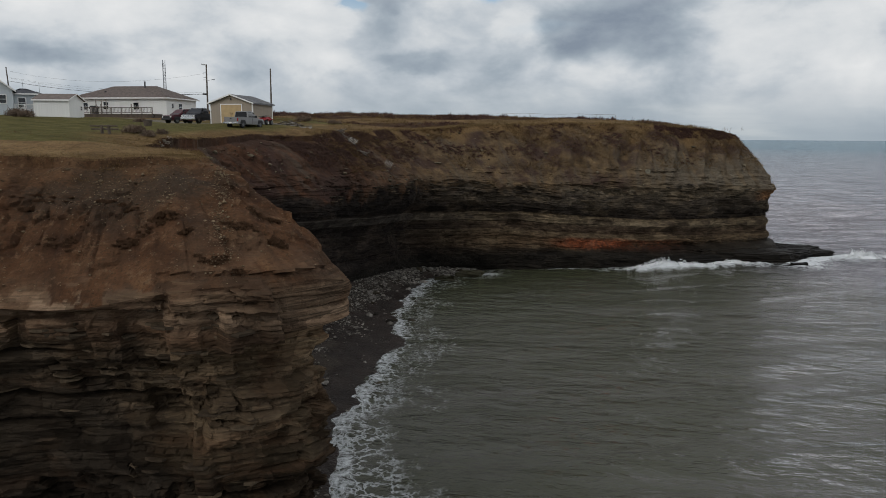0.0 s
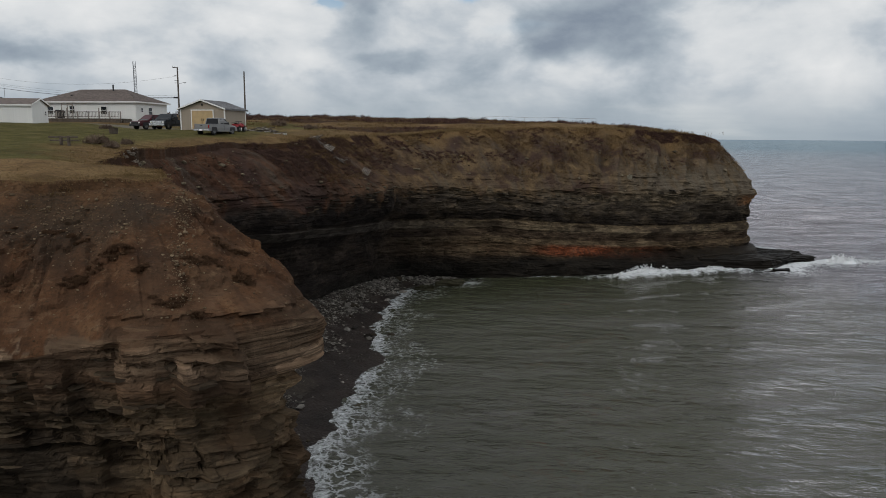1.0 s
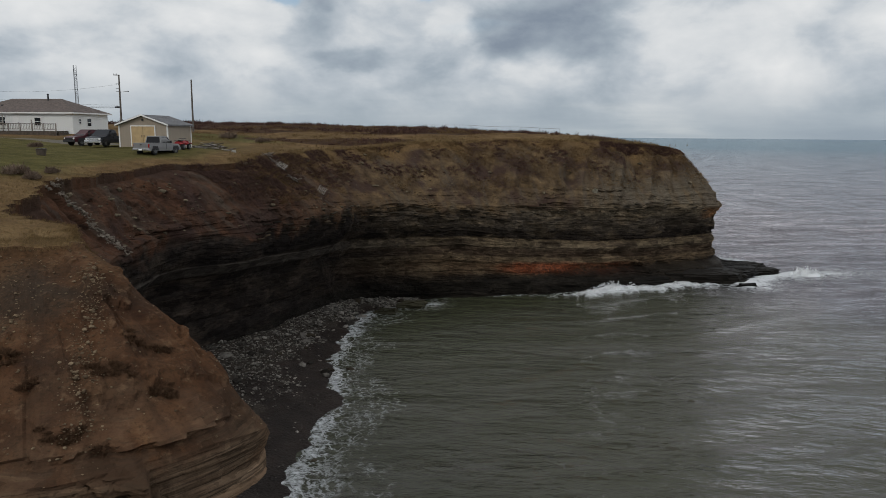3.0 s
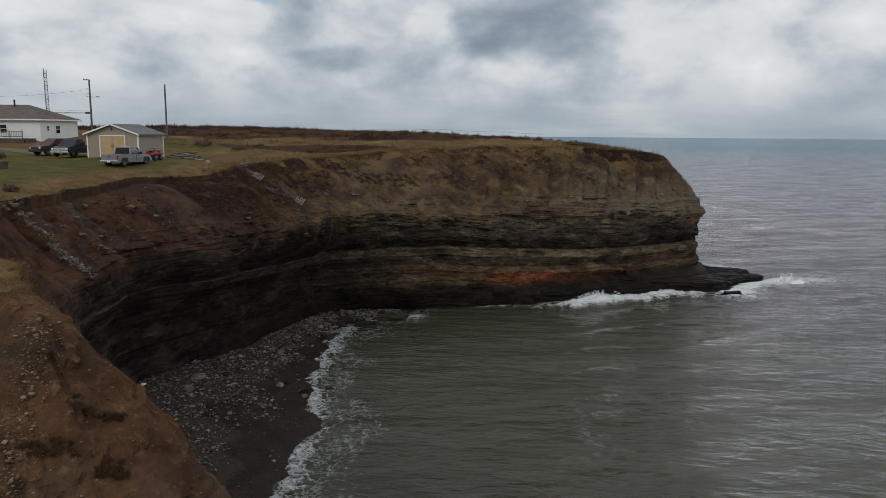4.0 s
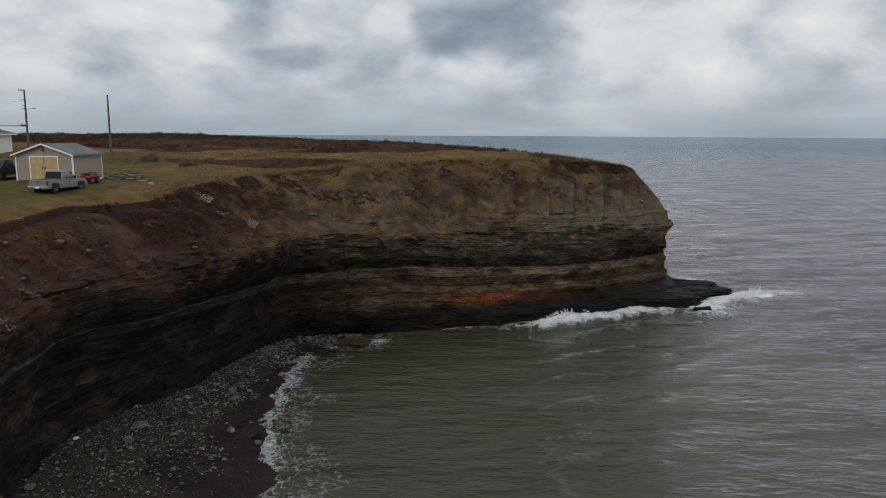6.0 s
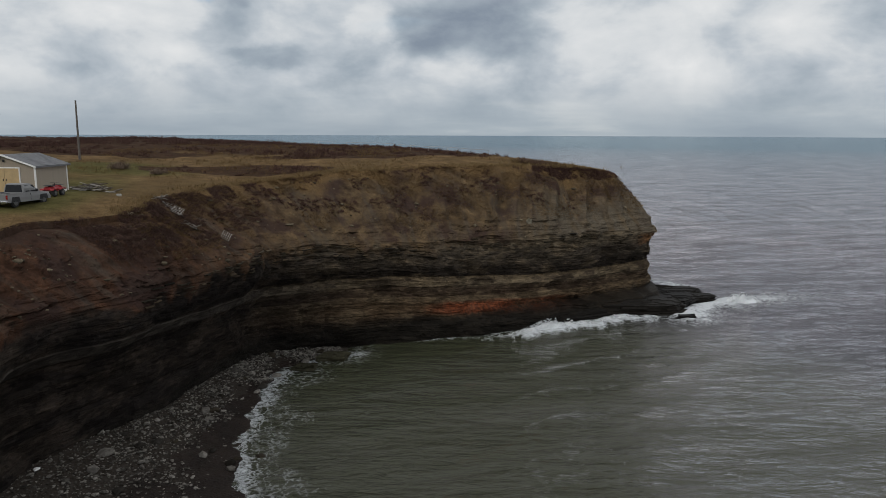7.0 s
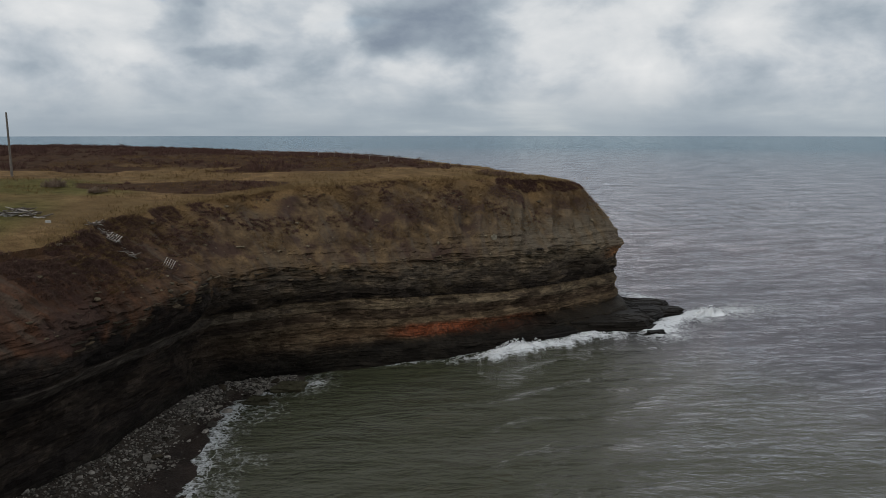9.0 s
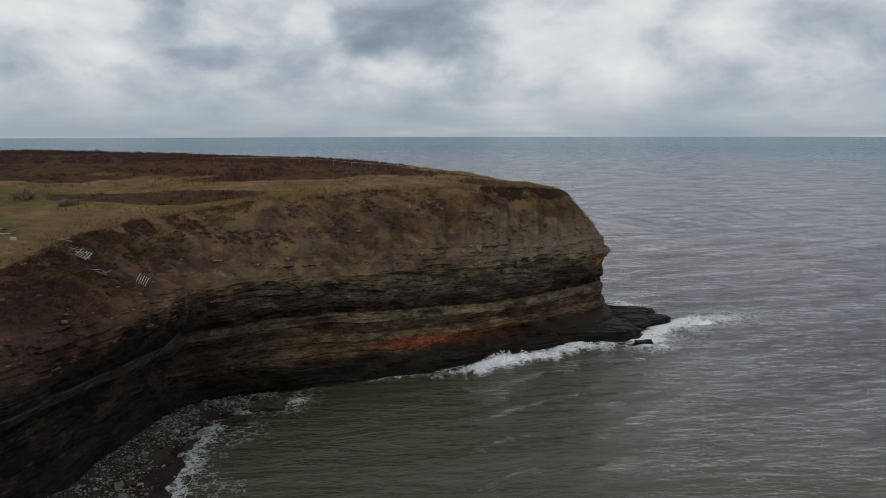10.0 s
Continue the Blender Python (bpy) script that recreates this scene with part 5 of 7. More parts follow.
def bungalow(m):
    L, D, E, R = 15.35, 8.2, 2.74, 4.66
    b = thing("bungalow", m, "white bungalow with brown shingle hip roof", "house")
    clad_walls("wall", b, -L, 0, 0, D, -0.9, E, WHITE_SIDING, 0.24)
    roof = part("roof", hip_roof(-L, 0, 0, D, E - 0.02, R), SHINGLE, b, "brown shingle hip roof")
    bm = bmesh.new()
    o, h = 0.45, D / 2 + 0.45
    shingle_rows(bm, (-L - o, -o, E), (o, -o, E), (o - h, D / 2, R + 0.02), (-L - o + h, D / 2, R + 0.02), 0.3)
    shingle_rows(bm, (o, -o, E), (o, D + o, E), (o - h, D / 2 + 0.01, R + 0.02), (o - h, D / 2 - 0.01, R + 0.02), 0.3)
    part("shingles", bm, SHINGLE, roof)
    for lo, hi in (((-L - o, -o - 0.03, E - 0.16), (o, -o, E + 0.02)), ((o, -o - 0.03, E - 0.16), (o + 0.03, D + o, E + 0.02))):
        part("fascia", boxed(lo, hi), TRIM, b, "white fascia board")
    vent = part("chimney", tubed((-5.6, D / 2 - 0.6, R - 0.5), (-5.6, D / 2 - 0.6, R + 0.6), 0.11), DARK_METAL, b, "dark flue pipe")
    part("flue_cap", tubed((-5.6, D / 2 - 0.6, R + 0.6), (-5.6, D / 2 - 0.6, R + 0.66), 0.16), DARK_METAL, vent)
    part("roof_vent", boxed((-11.2, 1.6, 3.45), (-10.95, 1.85, 3.8)), DARK_METAL, b)
    for x, z, w_, t_ in ((-4.9, 0.95, 0.9, 1.15), (-9.9, 1.0, 0.8, 1.2), (-13.4, 0.95, 1.0, 1.15)):
        window(b, x, -0.02, z, w_, t_, -1)
    door = part("door", boxed((-8.5, -0.05, 0.35), (-7.55, -0.022, 2.35)), TRIM, b, "white back door")
    part("door_handle", boxed((-7.72, -0.11, 1.3), (-7.64, -0.05, 1.42)), DARK_METAL, door)
    for y, w_, t_ in ((1.5, 0.5, 0.7), (3.6, 0.95, 1.1)):
        window(b, 0.02, y, 1.25 if t_ < 1 else 0.95, w_, t_, 1, True, 1)
    # raised deck along the front
    d = thing("deck", m @ pose(-7.6, 0, 0), "raised wooden deck along the white bungalow", "deck")
    x0, x1, y0 = -6.3, 6.9, -2.6
    part("deck_floor", boxed((x0, y0, 0.18), (x1, -0.03, 0.32)), TIMBER, d, "dark weathered deck boards")
    part("skirt", boxed((x0, y0 - 0.03, -0.35), (x1, y0 + 0.02, 0.2)), TIMBER, d)
    for k in range(9):
        x = x0 + 0.05 + (x1 - x0 - 0.1) * k / 8
        part("post", boxed((x - 0.06, y0 + 0.02, -0.55), (x + 0.06, y0 + 0.14, 1.3 if k not in (3, 6) else 1.75)), GREY_WOOD, d)
    for z in (1.18, 0.5):
        part("rail", boxed((x0, y0 + 0.04, z), (x1, y0 + 0.12, z + 0.08)), TIMBER, d)
    for k in range(60):
        x = x0 + 0.1 + (x1 - x0 - 0.2) * k / 59
        part("baluster", boxed((x - 0.02, y0 + 0.05, 0.5), (x + 0.02, y0 + 0.09, 1.2)), GREY_WOOD, d)
    for n in range(3):
        part("step", boxed((x1 + 0.3 * n, y0 + 0.3, -0.5), (x1 + 0.3 * n + 0.3, -0.4, 0.15 - 0.2 * n)), TIMBER, d)
    # things on the deck
    g = thing("barbecue", m @ pose(-10.9, -1.4, 0.32), "dark covered barbecue on the deck", "barbecue")
    part("hood", prism([(-0.6, 0.75), (0.6, 0.75), (0.6, 1.0), (0.4, 1.2), (-0.4, 1.2), (-0.6, 1.0)], -0.3, 0.3), DARK_METAL, g)
    part("cart", boxed((-0.55, -0.28, 0.05), (0.55, 0.28, 0.76), 0.02), DARK_METAL, g)
    a = thing("deck_arbor", m @ pose(-9.5, -1.6, 0.32), "grey timber frame standing on the deck", "arbor")
    for x in (-0.9, 0.0, 0.8):
        part("post", boxed((x - 0.05, -0.05, 0), (x + 0.05, 0.05, 2.1)), GREY_WOOD, a)
    for z in (1.0, 1.9):
        part("crossbar", boxed((-0.95, -0.04, z), (0.85, 0.04, z + 0.1)), GREY_WOOD, a)
    return b


def garden_shed(m):
    W, D, E, R = 4.17, 4.4, 2.25, 2.95
    g = thing("garden_shed", m, "white garden shed with brown shingle roof", "shed")
    clad_walls("wall", g, -W, 0, 0, D, -0.4, E, WHITE_SIDING, 0.2)
    part("gable", prism([(0, E), (D, E), (D / 2, R)], -W, 0, "x"), WHITE_SIDING, g)
    part("roof", gable_roof(-W, 0, 0, D, E, R, 0.22, 0.12, "x"), SHINGLE, g, "brown shingle roof")
    part("fascia", boxed((-W - 0.22, -0.26, E - 0.16), (0.22, -0.22, E + 0.02)), TRIM, g)
    for s in (0, 1):
        bm = bmesh.new()
        a, b = Vector((0.25, -0.22 if s == 0 else D + 0.22, E - 0.07)), Vector((0.25, D / 2, R))
        vs = [bm.verts.new(p) for p in (a, b, b + Vector((0, 0, 0.14)), a + Vector((0, 0, 0.14)))]
        ex = bmesh.ops.extrude_face_region(bm, geom=[bm.faces.new(vs)])["geom"]
        bmesh.ops.translate(bm, vec=(-0.04, 0, 0), verts=[e for e in ex if isinstance(e, bmesh.types.BMVert)])
        part("fascia", bm, TRIM, g)
    for x in (-W, 0):
        part("corner_trim", boxed((x - 0.05, -0.05, -0.3), (x + 0.05, 0.05, E)), TRIM, g)
    window(g, 0.02, D - 0.8, 1.0, 0.5, 0.6, 1, True)
    return g


def left_house(m):
    h = thing("gabled_house", m, "pale blue-grey house with steep gable and side wing", "house")
    W, D, E, R = 8.4, 9.0, 3.0, 6.2
    clad_walls("wall", h, -W, 0, 0, D, -0.6, E, PALE_SIDING, 0.24)
    part("gable", prism([(-W, E), (0, E), (-W / 2, R)], 0, D), PALE_SIDING, h)
    part("roof", gable_roof(-W, 0, 0, D, E, R + 0.02, 0.35, 0.14), DARK_SHINGLE, h, "dark shingle roof")
    bm = bmesh.new()
    slope_ = (R - E) / (W / 2)
    a, b = Vector((0.4, -0.40, E - 0.4 * slope_)), Vector((-W / 2, -0.40, R))
    vs = [bm.verts.new(p) for p in (a, b, b + Vector((0, 0, 0.22)), a + Vector((0, 0, 0.22)))]
    ex = bmesh.ops.extrude_face_region(bm, geom=[bm.faces.new(vs)])["geom"]
    bmesh.ops.translate(bm, vec=(0, -0.05, 0), verts=[e for e in ex if isinstance(e, bmesh.types.BMVert)])
    part("fascia", bm, TRIM, h, "white fascia board")
    window(h, -1.05, -0.02, 1.3, 0.7, 1.1, -1)
    window(h, -4.4, -0.02, 1.3, 0.9, 1.1, -1)
    wing = clad_walls("wing", h, 0.02, 2.6, 3.1, 7.4, -0.6, 2.7, PALE_SIDING, 0.24, "lower side wing")
    part("wing_roof", hip_roof(-1.0, 3.1, 2.6, 7.4, 2.7, 3.45, 0.3), DARK_SHINGLE, wing, "dark hip roof")
    part("wing_fascia", boxed((0.05, 2.26, 2.56), (3.42, 2.3, 2.74)), TRIM, wing)
    window(h, 0.9, 2.58, 0.9, 0.8, 1.3, -1)
    d = thing("porch", m @ pose(1.6, 1.2, 0), "white railed porch beside the pale blue house", "porch")
    part("porch_floor", boxed((-1.5, -1.0, 0.3), (1.7, 1.36, 0.45)), GREY_WOOD, d)
    for x in (-1.45, -0.4, 0.65, 1.65):
        part("post", boxed((x - 0.05, -1.0, -0.2), (x + 0.05, -0.9, 1.35)), TRIM, d)
    for z in (0.6, 1.25):
        part("rail", boxed((-1.5, -0.98, z), (1.7, -0.92, z + 0.07)), TRIM, d)
    for k in range(26):
        part("baluster", boxed((-1.4 + k * 0.12, -0.97, 0.6), (-1.37 + k * 0.12, -0.94, 1.27)), TRIM, d)
    for n in range(2):
        part("step", boxed((1.7 + 0.3 * n, -0.8, -0.3), (2.0 + 0.3 * n, 0.4, 0.26 - 0.17 * n)), TIMBER, d)
    return h


garage(pose(-27.93, 82.95, 19.23, 0, 0, -11.9))
bungalow(pose(-42.21, 105.73, 20.46, 0, 0, -9.9))
garden_shed(pose(-48.18, 89.99, 19.86, 0, 0, 5.3))
left_house(pose(-54.3, 88.6, 20.2, 0, 0, 30.0))


# ---------------------------------------------------------------- vehicles
def loft(sections):
    """A skin over rings of equal count, closed at both ends."""
    bm = bmesh.new()
    rings = [[bm.verts.new(p) for p in ring] for ring in sections]
    n = len(rings[0])
    for a, b in zip(rings[:-1], rings[1:]):
        for k in range(n):
            bm.faces.new((a[k], a[(k + 1) % n], b[(k + 1) % n], b[k]))
    bm.faces.new(rings[0][::-1]), bm.faces.new(rings[-1])
    return bm


def wheel(car, x, y, r=0.37, wide=0.24):
    bm = bmesh.new()
    side = 1 if x > 0 else -1
    ring = [(0.0, r * 0.6), (0.02, r * 0.95), (0.06, r), (wide - 0.06, r), (wide - 0.02, r * 0.95), (wide, r * 0.6)]
    rows_ = []
    for k in range(18):
        a = 2 * math.pi * k / 18
        rows_.append([bm.verts.new((x - side * w_, y + rad * math.cos(a), r + rad * math.sin(a))) for w_, rad in ring])
    for a, b in zip(rows_, rows_[1:] + rows_[:1]):
        for k in range(len(ring) - 1):
            bm.faces.new((a[k], a[k + 1], b[k + 1], b[k]))
    bm.faces.new([r_[0] for r_ in rows_]), bm.faces.new([r_[-1] for r_ in rows_][::-1])
    tyre = part("wheel", bm, RUBBER, car, "black tyre")
    bm = bmesh.new()
    tube(bm, (x - side * 0.01, y, r), (x + side * 0.015, y, r), r * 0.62, r * 0.5, 14)
    part("rim", bm, RIM, tyre, "bright steel rim")


def body_rings(profile, half, tuck=0.08):
    """Rings across a car: profile rows of (y, low, high, half width at the top)."""
    return [[(-half, y, lo), (-half - 0.0, y, lo + (hi - lo) * 0.55), (-top, y, hi), (top, y, hi), (half, y, lo + (hi - lo) * 0.55), (half, y, lo)] for y, lo, hi, top in profile]


def pickup(m, name, label, paint, length=5.0, half=0.9, bed=True, grille=CHROME):
    """A pickup that heads along its own y, from the rear bumper at 0."""
    car = thing(name, m, label, "car")
    k = length / 5.4
    h0 = 0.42
    hood, cab0, cab1, hip = 4.0 * k, 1.95 * k, 3.75 * k, 1.02
    if not bed:
        cab0 = 0.35 * k
    rows_ = [(0.06, h0, hip - 0.06, half - 0.05), (0.2, h0, hip, half - 0.03), (cab0, h0 - 0.05, hip, half - 0.03), (hood, h0 - 0.05, hip + 0.02, half - 0.04), (5.0 * k, h0, hip - 0.05, half - 0.08), (5.25 * k, h0 + 0.02, hip - 0.14, half - 0.16)]
    bm = loft(body_rings(rows_, half))
    bmesh.ops.bevel(bm, geom=[e for e in bm.edges if e.calc_face_angle(0) > 0.5], offset=0.03, segments=1, affect="EDGES")
    part("body", bm, paint, car, shaded=False)
    roof_z = 1.74
    cab = [(cab0, hip - 0.01, hip + 0.02, half - 0.06), (cab0 + 0.12, hip - 0.01, roof_z - 0.03, half - 0.2), (cab0 + 0.4, hip - 0.01, roof_z, half - 0.18), (cab1 - 0.75, hip - 0.01, roof_z, half - 0.18), (cab1 - 0.6, hip - 0.01, roof_z - 0.04, half - 0.2), (hood + 0.05, hip - 0.01, hip + 0.04, half - 0.08)]
    part("cab", loft(body_rings(cab, half - 0.05)), paint, car)
    # glass set proud of the cab
    for sx_ in (-1, 1):
        for a, b in ((cab0 + 0.25, (cab0 + cab1) / 2 - 0.12), ((cab0 + cab1) / 2 - 0.02, cab1 - 0.45)):
            bm = bmesh.new()
            pts = [(sx_ * (half - 0.035), a, hip + 0.10), (sx_ * (half - 0.035), b + (0.25 if b > cab1 - 0.6 else 0), hip + 0.10), (sx_ * (half - 0.125), b, roof_z - 0.12), (sx_ * (half - 0.125), a + 0.05, roof_z - 0.12)]
            vs = [bm.verts.new(p) for p in pts] + [bm.verts.new((p[0] - sx_ * 0.06, p[1], p[2])) for p in pts]
            for f in ((0, 1, 2, 3), (7, 6, 5, 4), (0, 4, 5, 1), (1, 5, 6, 2), (2, 6, 7, 3), (3, 7, 4, 0)):
                bm.faces.new([vs[q_] for q_ in f])
            part("side_window", bm, CAR_GLASS, car, "dark side glass")
    for nm, ya, yb, off in (("windscreen", hood - 0.02, cab1 - 0.62, 0.03), ("rear_window", cab0 + 0.02, cab0 + 0.11, -0.03)):
        bm = bmesh.new()
        pts = [(-half + 0.16, ya + off, hip + 0.08), (half - 0.16, ya + off, hip + 0.08), (half - 0.26, yb + off, roof_z - 0.09), (-half + 0.26, yb + off, roof_z - 0.09)]
        vs = [bm.verts.new(p) for p in pts] + [bm.verts.new((p[0], p[1] - off * 1.6, p[2])) for p in pts]
        for f in ((0, 1, 2, 3), (7, 6, 5, 4), (0, 4, 5, 1), (1, 5, 6, 2), (2, 6, 7, 3), (3, 7, 4, 0)):
            bm.faces.new([vs[q_] for q_ in f])
        part(nm, bm, CAR_GLASS, car, "dark glass")
    if bed:
        part("bed_floor", boxed((-half + 0.12, 0.16, hip - 0.02), (half - 0.12, cab0 - 0.04, hip + 0.012)), DARK_METAL, car, "dark open load bed")
        for lo, hi in (((-half + 0.02, 0.06, hip - 0.04), (-half + 0.12, cab0 - 0.02, hip + 0.09)), ((half - 0.12, 0.06, hip - 0.04), (half - 0.02, cab0 - 0.02, hip + 0.09))):
            part("bed_rail", boxed(lo, hi, 0.02), paint, car)
        gate = part("tailgate", boxed((-half + 0.1, 0.0, 0.56), (half - 0.1, 0.10, hip + 0.08), 0.02), paint, car)
        part("latch", boxed((-0.1, -0.02, hip - 0.12), (0.1, 0.0, hip - 0.04)), DARK_METAL, gate)
    part("rear_bumper", boxed((-half, -0.12, 0.40), (half, 0.08, 0.58), 0.03), CHROME, car, "chrome bumper")
    part("number_plate", boxed((-0.16, -0.135, 0.43), (0.16, -0.12, 0.55)), TRIM, car, "plain pale plate")
    part("front_bumper", boxed((-half + 0.02, 5.16 * k, 0.38), (half - 0.02, 5.38 * k, 0.62), 0.04), grille, car)
    part("grille", boxed((-half + 0.32, 5.2 * k, 0.64), (half - 0.32, 5.3 * k, 0.86), 0.02), grille, car)
    for s in (-1, 1):
        part("tail_lamp", boxed((s * (half - 0.13) - 0.05, 0.0, 0.68), (s * (half - 0.08) + 0.05, 0.1, 1.0), 0.02), LAMP_RED, car, "red tail lamp")
        part("headlamp", boxed((s * (half - 0.22) - 0.13, 5.16 * k, 0.68), (s * (half - 0.22) + 0.1, 5.29 * k, 0.86), 0.03), LAMP_CLEAR, car, "clear headlamp")
        part("mirror", boxed((s * (half + 0.1) - 0.1, cab1 - 0.35, hip + 0.06), (s * (half + 0.1) + 0.1, cab1 - 0.27, hip + 0.28), 0.02), DARK_METAL, car)
        part("wheel_arch", prism([(0.95 * k - 0.5, 0.42), (0.95 * k - 0.36, 0.82), (0.95 * k + 0.36, 0.82), (0.95 * k + 0.5, 0.42)], s * (half - 0.02), s * (half + 0.015), "x"), DARK_METAL, car)
        part("wheel_arch", prism([(4.38 * k - 0.5, 0.42), (4.38 * k - 0.36, 0.82), (4.38 * k + 0.36, 0.82), (4.38 * k + 0.5, 0.42)], s * (half - 0.02), s * (half + 0.015), "x"), DARK_METAL, car)
        part("door_line", boxed((s * (half - 0.01) - 0.02, (cab0 + cab1) / 2 - 0.07, 0.48), (s * (half - 0.01) + 0.02, (cab0 + cab1) / 2 - 0.05, hip)), DARK_METAL, car)
        for y in (0.95 * k, 4.38 * k):
            wheel(car, s * (half - 0.0), y)
    return car


TX, TY = -23.84, 74.67
t_turn = -18.6
c_, s_ = math.cos(radians(t_turn)), math.sin(radians(t_turn))
pickup(site(TX + 0.92 * c_, TY + 0.92 * s_, t_turn), "pickup_truck", "silver extended-cab pickup truck parked on the lawn", SILVER, 4.85, 0.9)
pickup(site(-32.2, 91.2, 150), "maroon_pickup", "maroon pickup truck facing the lawn", MAROON, 5.1, 0.92, True, DARK_METAL)
pickup(site(-29.6, 87.2, 171), "dark_pickup", "dark pickup truck with chrome grille beside garage", NAVY, 5.1, 0.92, True, CHROME)


def quad_bike(m):
    q = thing("quad_bike", m, "red quad bike parked beside the garage wall", "quad bike")
    for x in (-0.42, 0.42):
        for y in (0.35, 1.45):
            wheel(q, x + (0.12 if x > 0 else -0.12), y, 0.29, 0.24)
    rings = [(0.05, 0.55, 0.72, 0.30), (0.35, 0.45, 0.84, 0.34), (0.8, 0.42, 0.82, 0.20), (1.15, 0.42, 0.92, 0.22), (1.5, 0.45, 0.86, 0.36), (1.8, 0.5, 0.74, 0.28)]
    part("body", loft(body_rings(rings, 0.32)), RED, q)
    for y in (0.35, 1.45):
        for s in (-1, 1):
            part("mudguard", prism([(y - 0.42, 0.55), (y - 0.3, 0.68), (y + 0.3, 0.68), (y + 0.42, 0.55), (y + 0.32, 0.63), (y - 0.32, 0.63)], s * 0.25, s * 0.6, "x"), RED, q)
    part("seat", boxed((-0.15, 0.4, 0.82), (0.15, 1.0, 0.92), 0.03), DARK_METAL, q)
    for y in (0.1, 1.5):
        part("rack", boxed((-0.38, y, 0.92), (0.38, y + 0.4, 0.95)), DARK_METAL, q)
    bar = part("handlebar", tubed((-0.38, 1.12, 1.1), (0.38, 1.12, 1.1), 0.02), DARK_METAL, q)
    part("stem", tubed((0, 1.2, 0.85), (0, 1.12, 1.1), 0.03), DARK_METAL, bar)
    for s in (-1, 1):
        part("headlamp", boxed((s * 0.2 - 0.07, 1.76, 0.66), (s * 0.2 + 0.07, 1.82, 0.76), 0.02), LAMP_CLEAR, q)
    return q


quad_bike(site(-21.3, 79.9, -12))


# ---------------------------------------------------------------- poles and wires
def utility_pole(m, high, label, crossarm=True):
    p = thing("utility_pole", m, label, "utility pole")
    part("pole", tubed((0, 0, -0.6), (0, 0, high), 0.15, 0.10, 10), POLE_WOOD, p)
    if crossarm:
        part("crossarm", boxed((-0.75, -0.05, high - 0.12), (0.1, 0.05, high)), POLE_WOOD, p)
        arm = part("lamp_arm", tubed((0, 0, high - 2.5), (1.0, -0.2, high - 2.35), 0.03), STEEL, p)
        part("lamp_head", boxed((0.9, -0.3, high - 2.42), (1.35, -0.1, high - 2.3), 0.03), STEEL, arm)
        for z in (1.3, 2.0, 2.4):
            part("bracket", boxed((-0.5, -0.04, high - z - 0.04), (0.1, 0.04, high - z + 0.04)), STEEL, p)
        part("splice_box", boxed((-0.75, -0.1, high - 4.75), (-0.1, 0.1, high - 4.5), 0.04), DARK_METAL, p)
        for x in (-0.7, -0.35):
            part("insulator", tubed((x, 0, high), (x, 0, high + 0.16), 0.05, 0.03), STEEL, p)
    return p


P1, P2 = (-39.7, 116.0), (-29.7, 117.0)
zp1, zp2 = ground_at(*P1), ground_at(*P2)
utility_pole(pose(P1[0], P1[1], zp1, 0, 0.4, 0), 28.9 - zp1, "weathered wooden utility pole with lamp arm behind garage")
utility_pole(pose(P2[0], P2[1], zp2, 0, 0.2, 0), 28.4 - zp2, "plain wooden utility pole standing in the grass", False)
P0 = (-84.0, 136.0)
utility_pole(pose(P0[0], P0[1], ground_at(*P0), 0, -3, 0), 7.8, "leaning wooden utility pole behind the pale house", False)


def cable(a, b, sag, r=0.010, n=14):
    bm = bmesh.new()
    a, b = Vector(a), Vector(b)
    pts = [a.lerp(b, k / n) - Vector((0, 0, 4 * sag * (k / n) * (1 - k / n))) for k in range(n + 1)]
    for p0, p1 in zip(pts[:-1], pts[1:]):
        tube(bm, p0, p1, r, r, 4)
    ob = new("overhead_cable", bm_mesh("overhead_cable", bm, WIRE))
    return tagged(ob, "thin black overhead cable strung between wooden poles", "cable", "cables between the poles")


z0 = ground_at(*P0)
for dz, sag in ((-4.35, 0.7), (-4.6, 0.9), (-1.4, 1.6)):
    cable((P1[0] - 0.3, P1[1], 28.9 + dz), (P0[0], P0[1], z0 + 7.6 + 0.4 * dz), sag)
cable((P1[0] - 0.4, P1[1], 24.3), (P0[0], P0[1], z0 + 5.2), 0.9, 0.03)
cable((P1[0], P1[1], 24.2), (-50.0, 111.5, 24.7), 0.3)


def lattice_mast(m, high, wide, label):
    t = thing("lattice_mast", m, label, "mast")
    c3 = [(wide * math.cos(a), wide * math.sin(a)) for a in (0.5, 2.6, 4.7)]
    for x, y in c3:
        part("leg", tubed((x, y, -0.4), (x, y, high), 0.06, 0.05, 6), STEEL, t)
    n = int(high / 0.75)
    for k in range(n):
        bm = bmesh.new()
        for (xa, ya), (xb, yb) in zip(c3, c3[1:] + c3[:1]):
            tube(bm, (xa, ya, 0.75 * k + 0.3), (xb, yb, 0.75 * k + 0.3), 0.04, 0.04, 4)
            tube(bm, (xa, ya, 0.75 * k + 0.3), (xb, yb, 0.75 * k + 1.0), 0.028, 0.028, 4)
        part("lattice_bay", bm, STEEL, t)
    return t


MX, MY = -64.3, 160.0
zm = ground_at(MX, MY)
lattice_mast(pose(MX, MY, zm), 33.9 - zm, 0.34, "grey steel lattice mast behind the bungalow")
for x, y, h in ((-96.0, 160.0, 6.5), (-93.5, 162.0, 6.8)):
    p_ = thing("aerial_mast", site(x, y, 0), "thin grey aerial mast far behind the shed", "mast", "distant aerial masts")
    part("pole", tubed((0, 0, -0.5), (0, 0, h), 0.07, 0.03, 6), STEEL, p_)


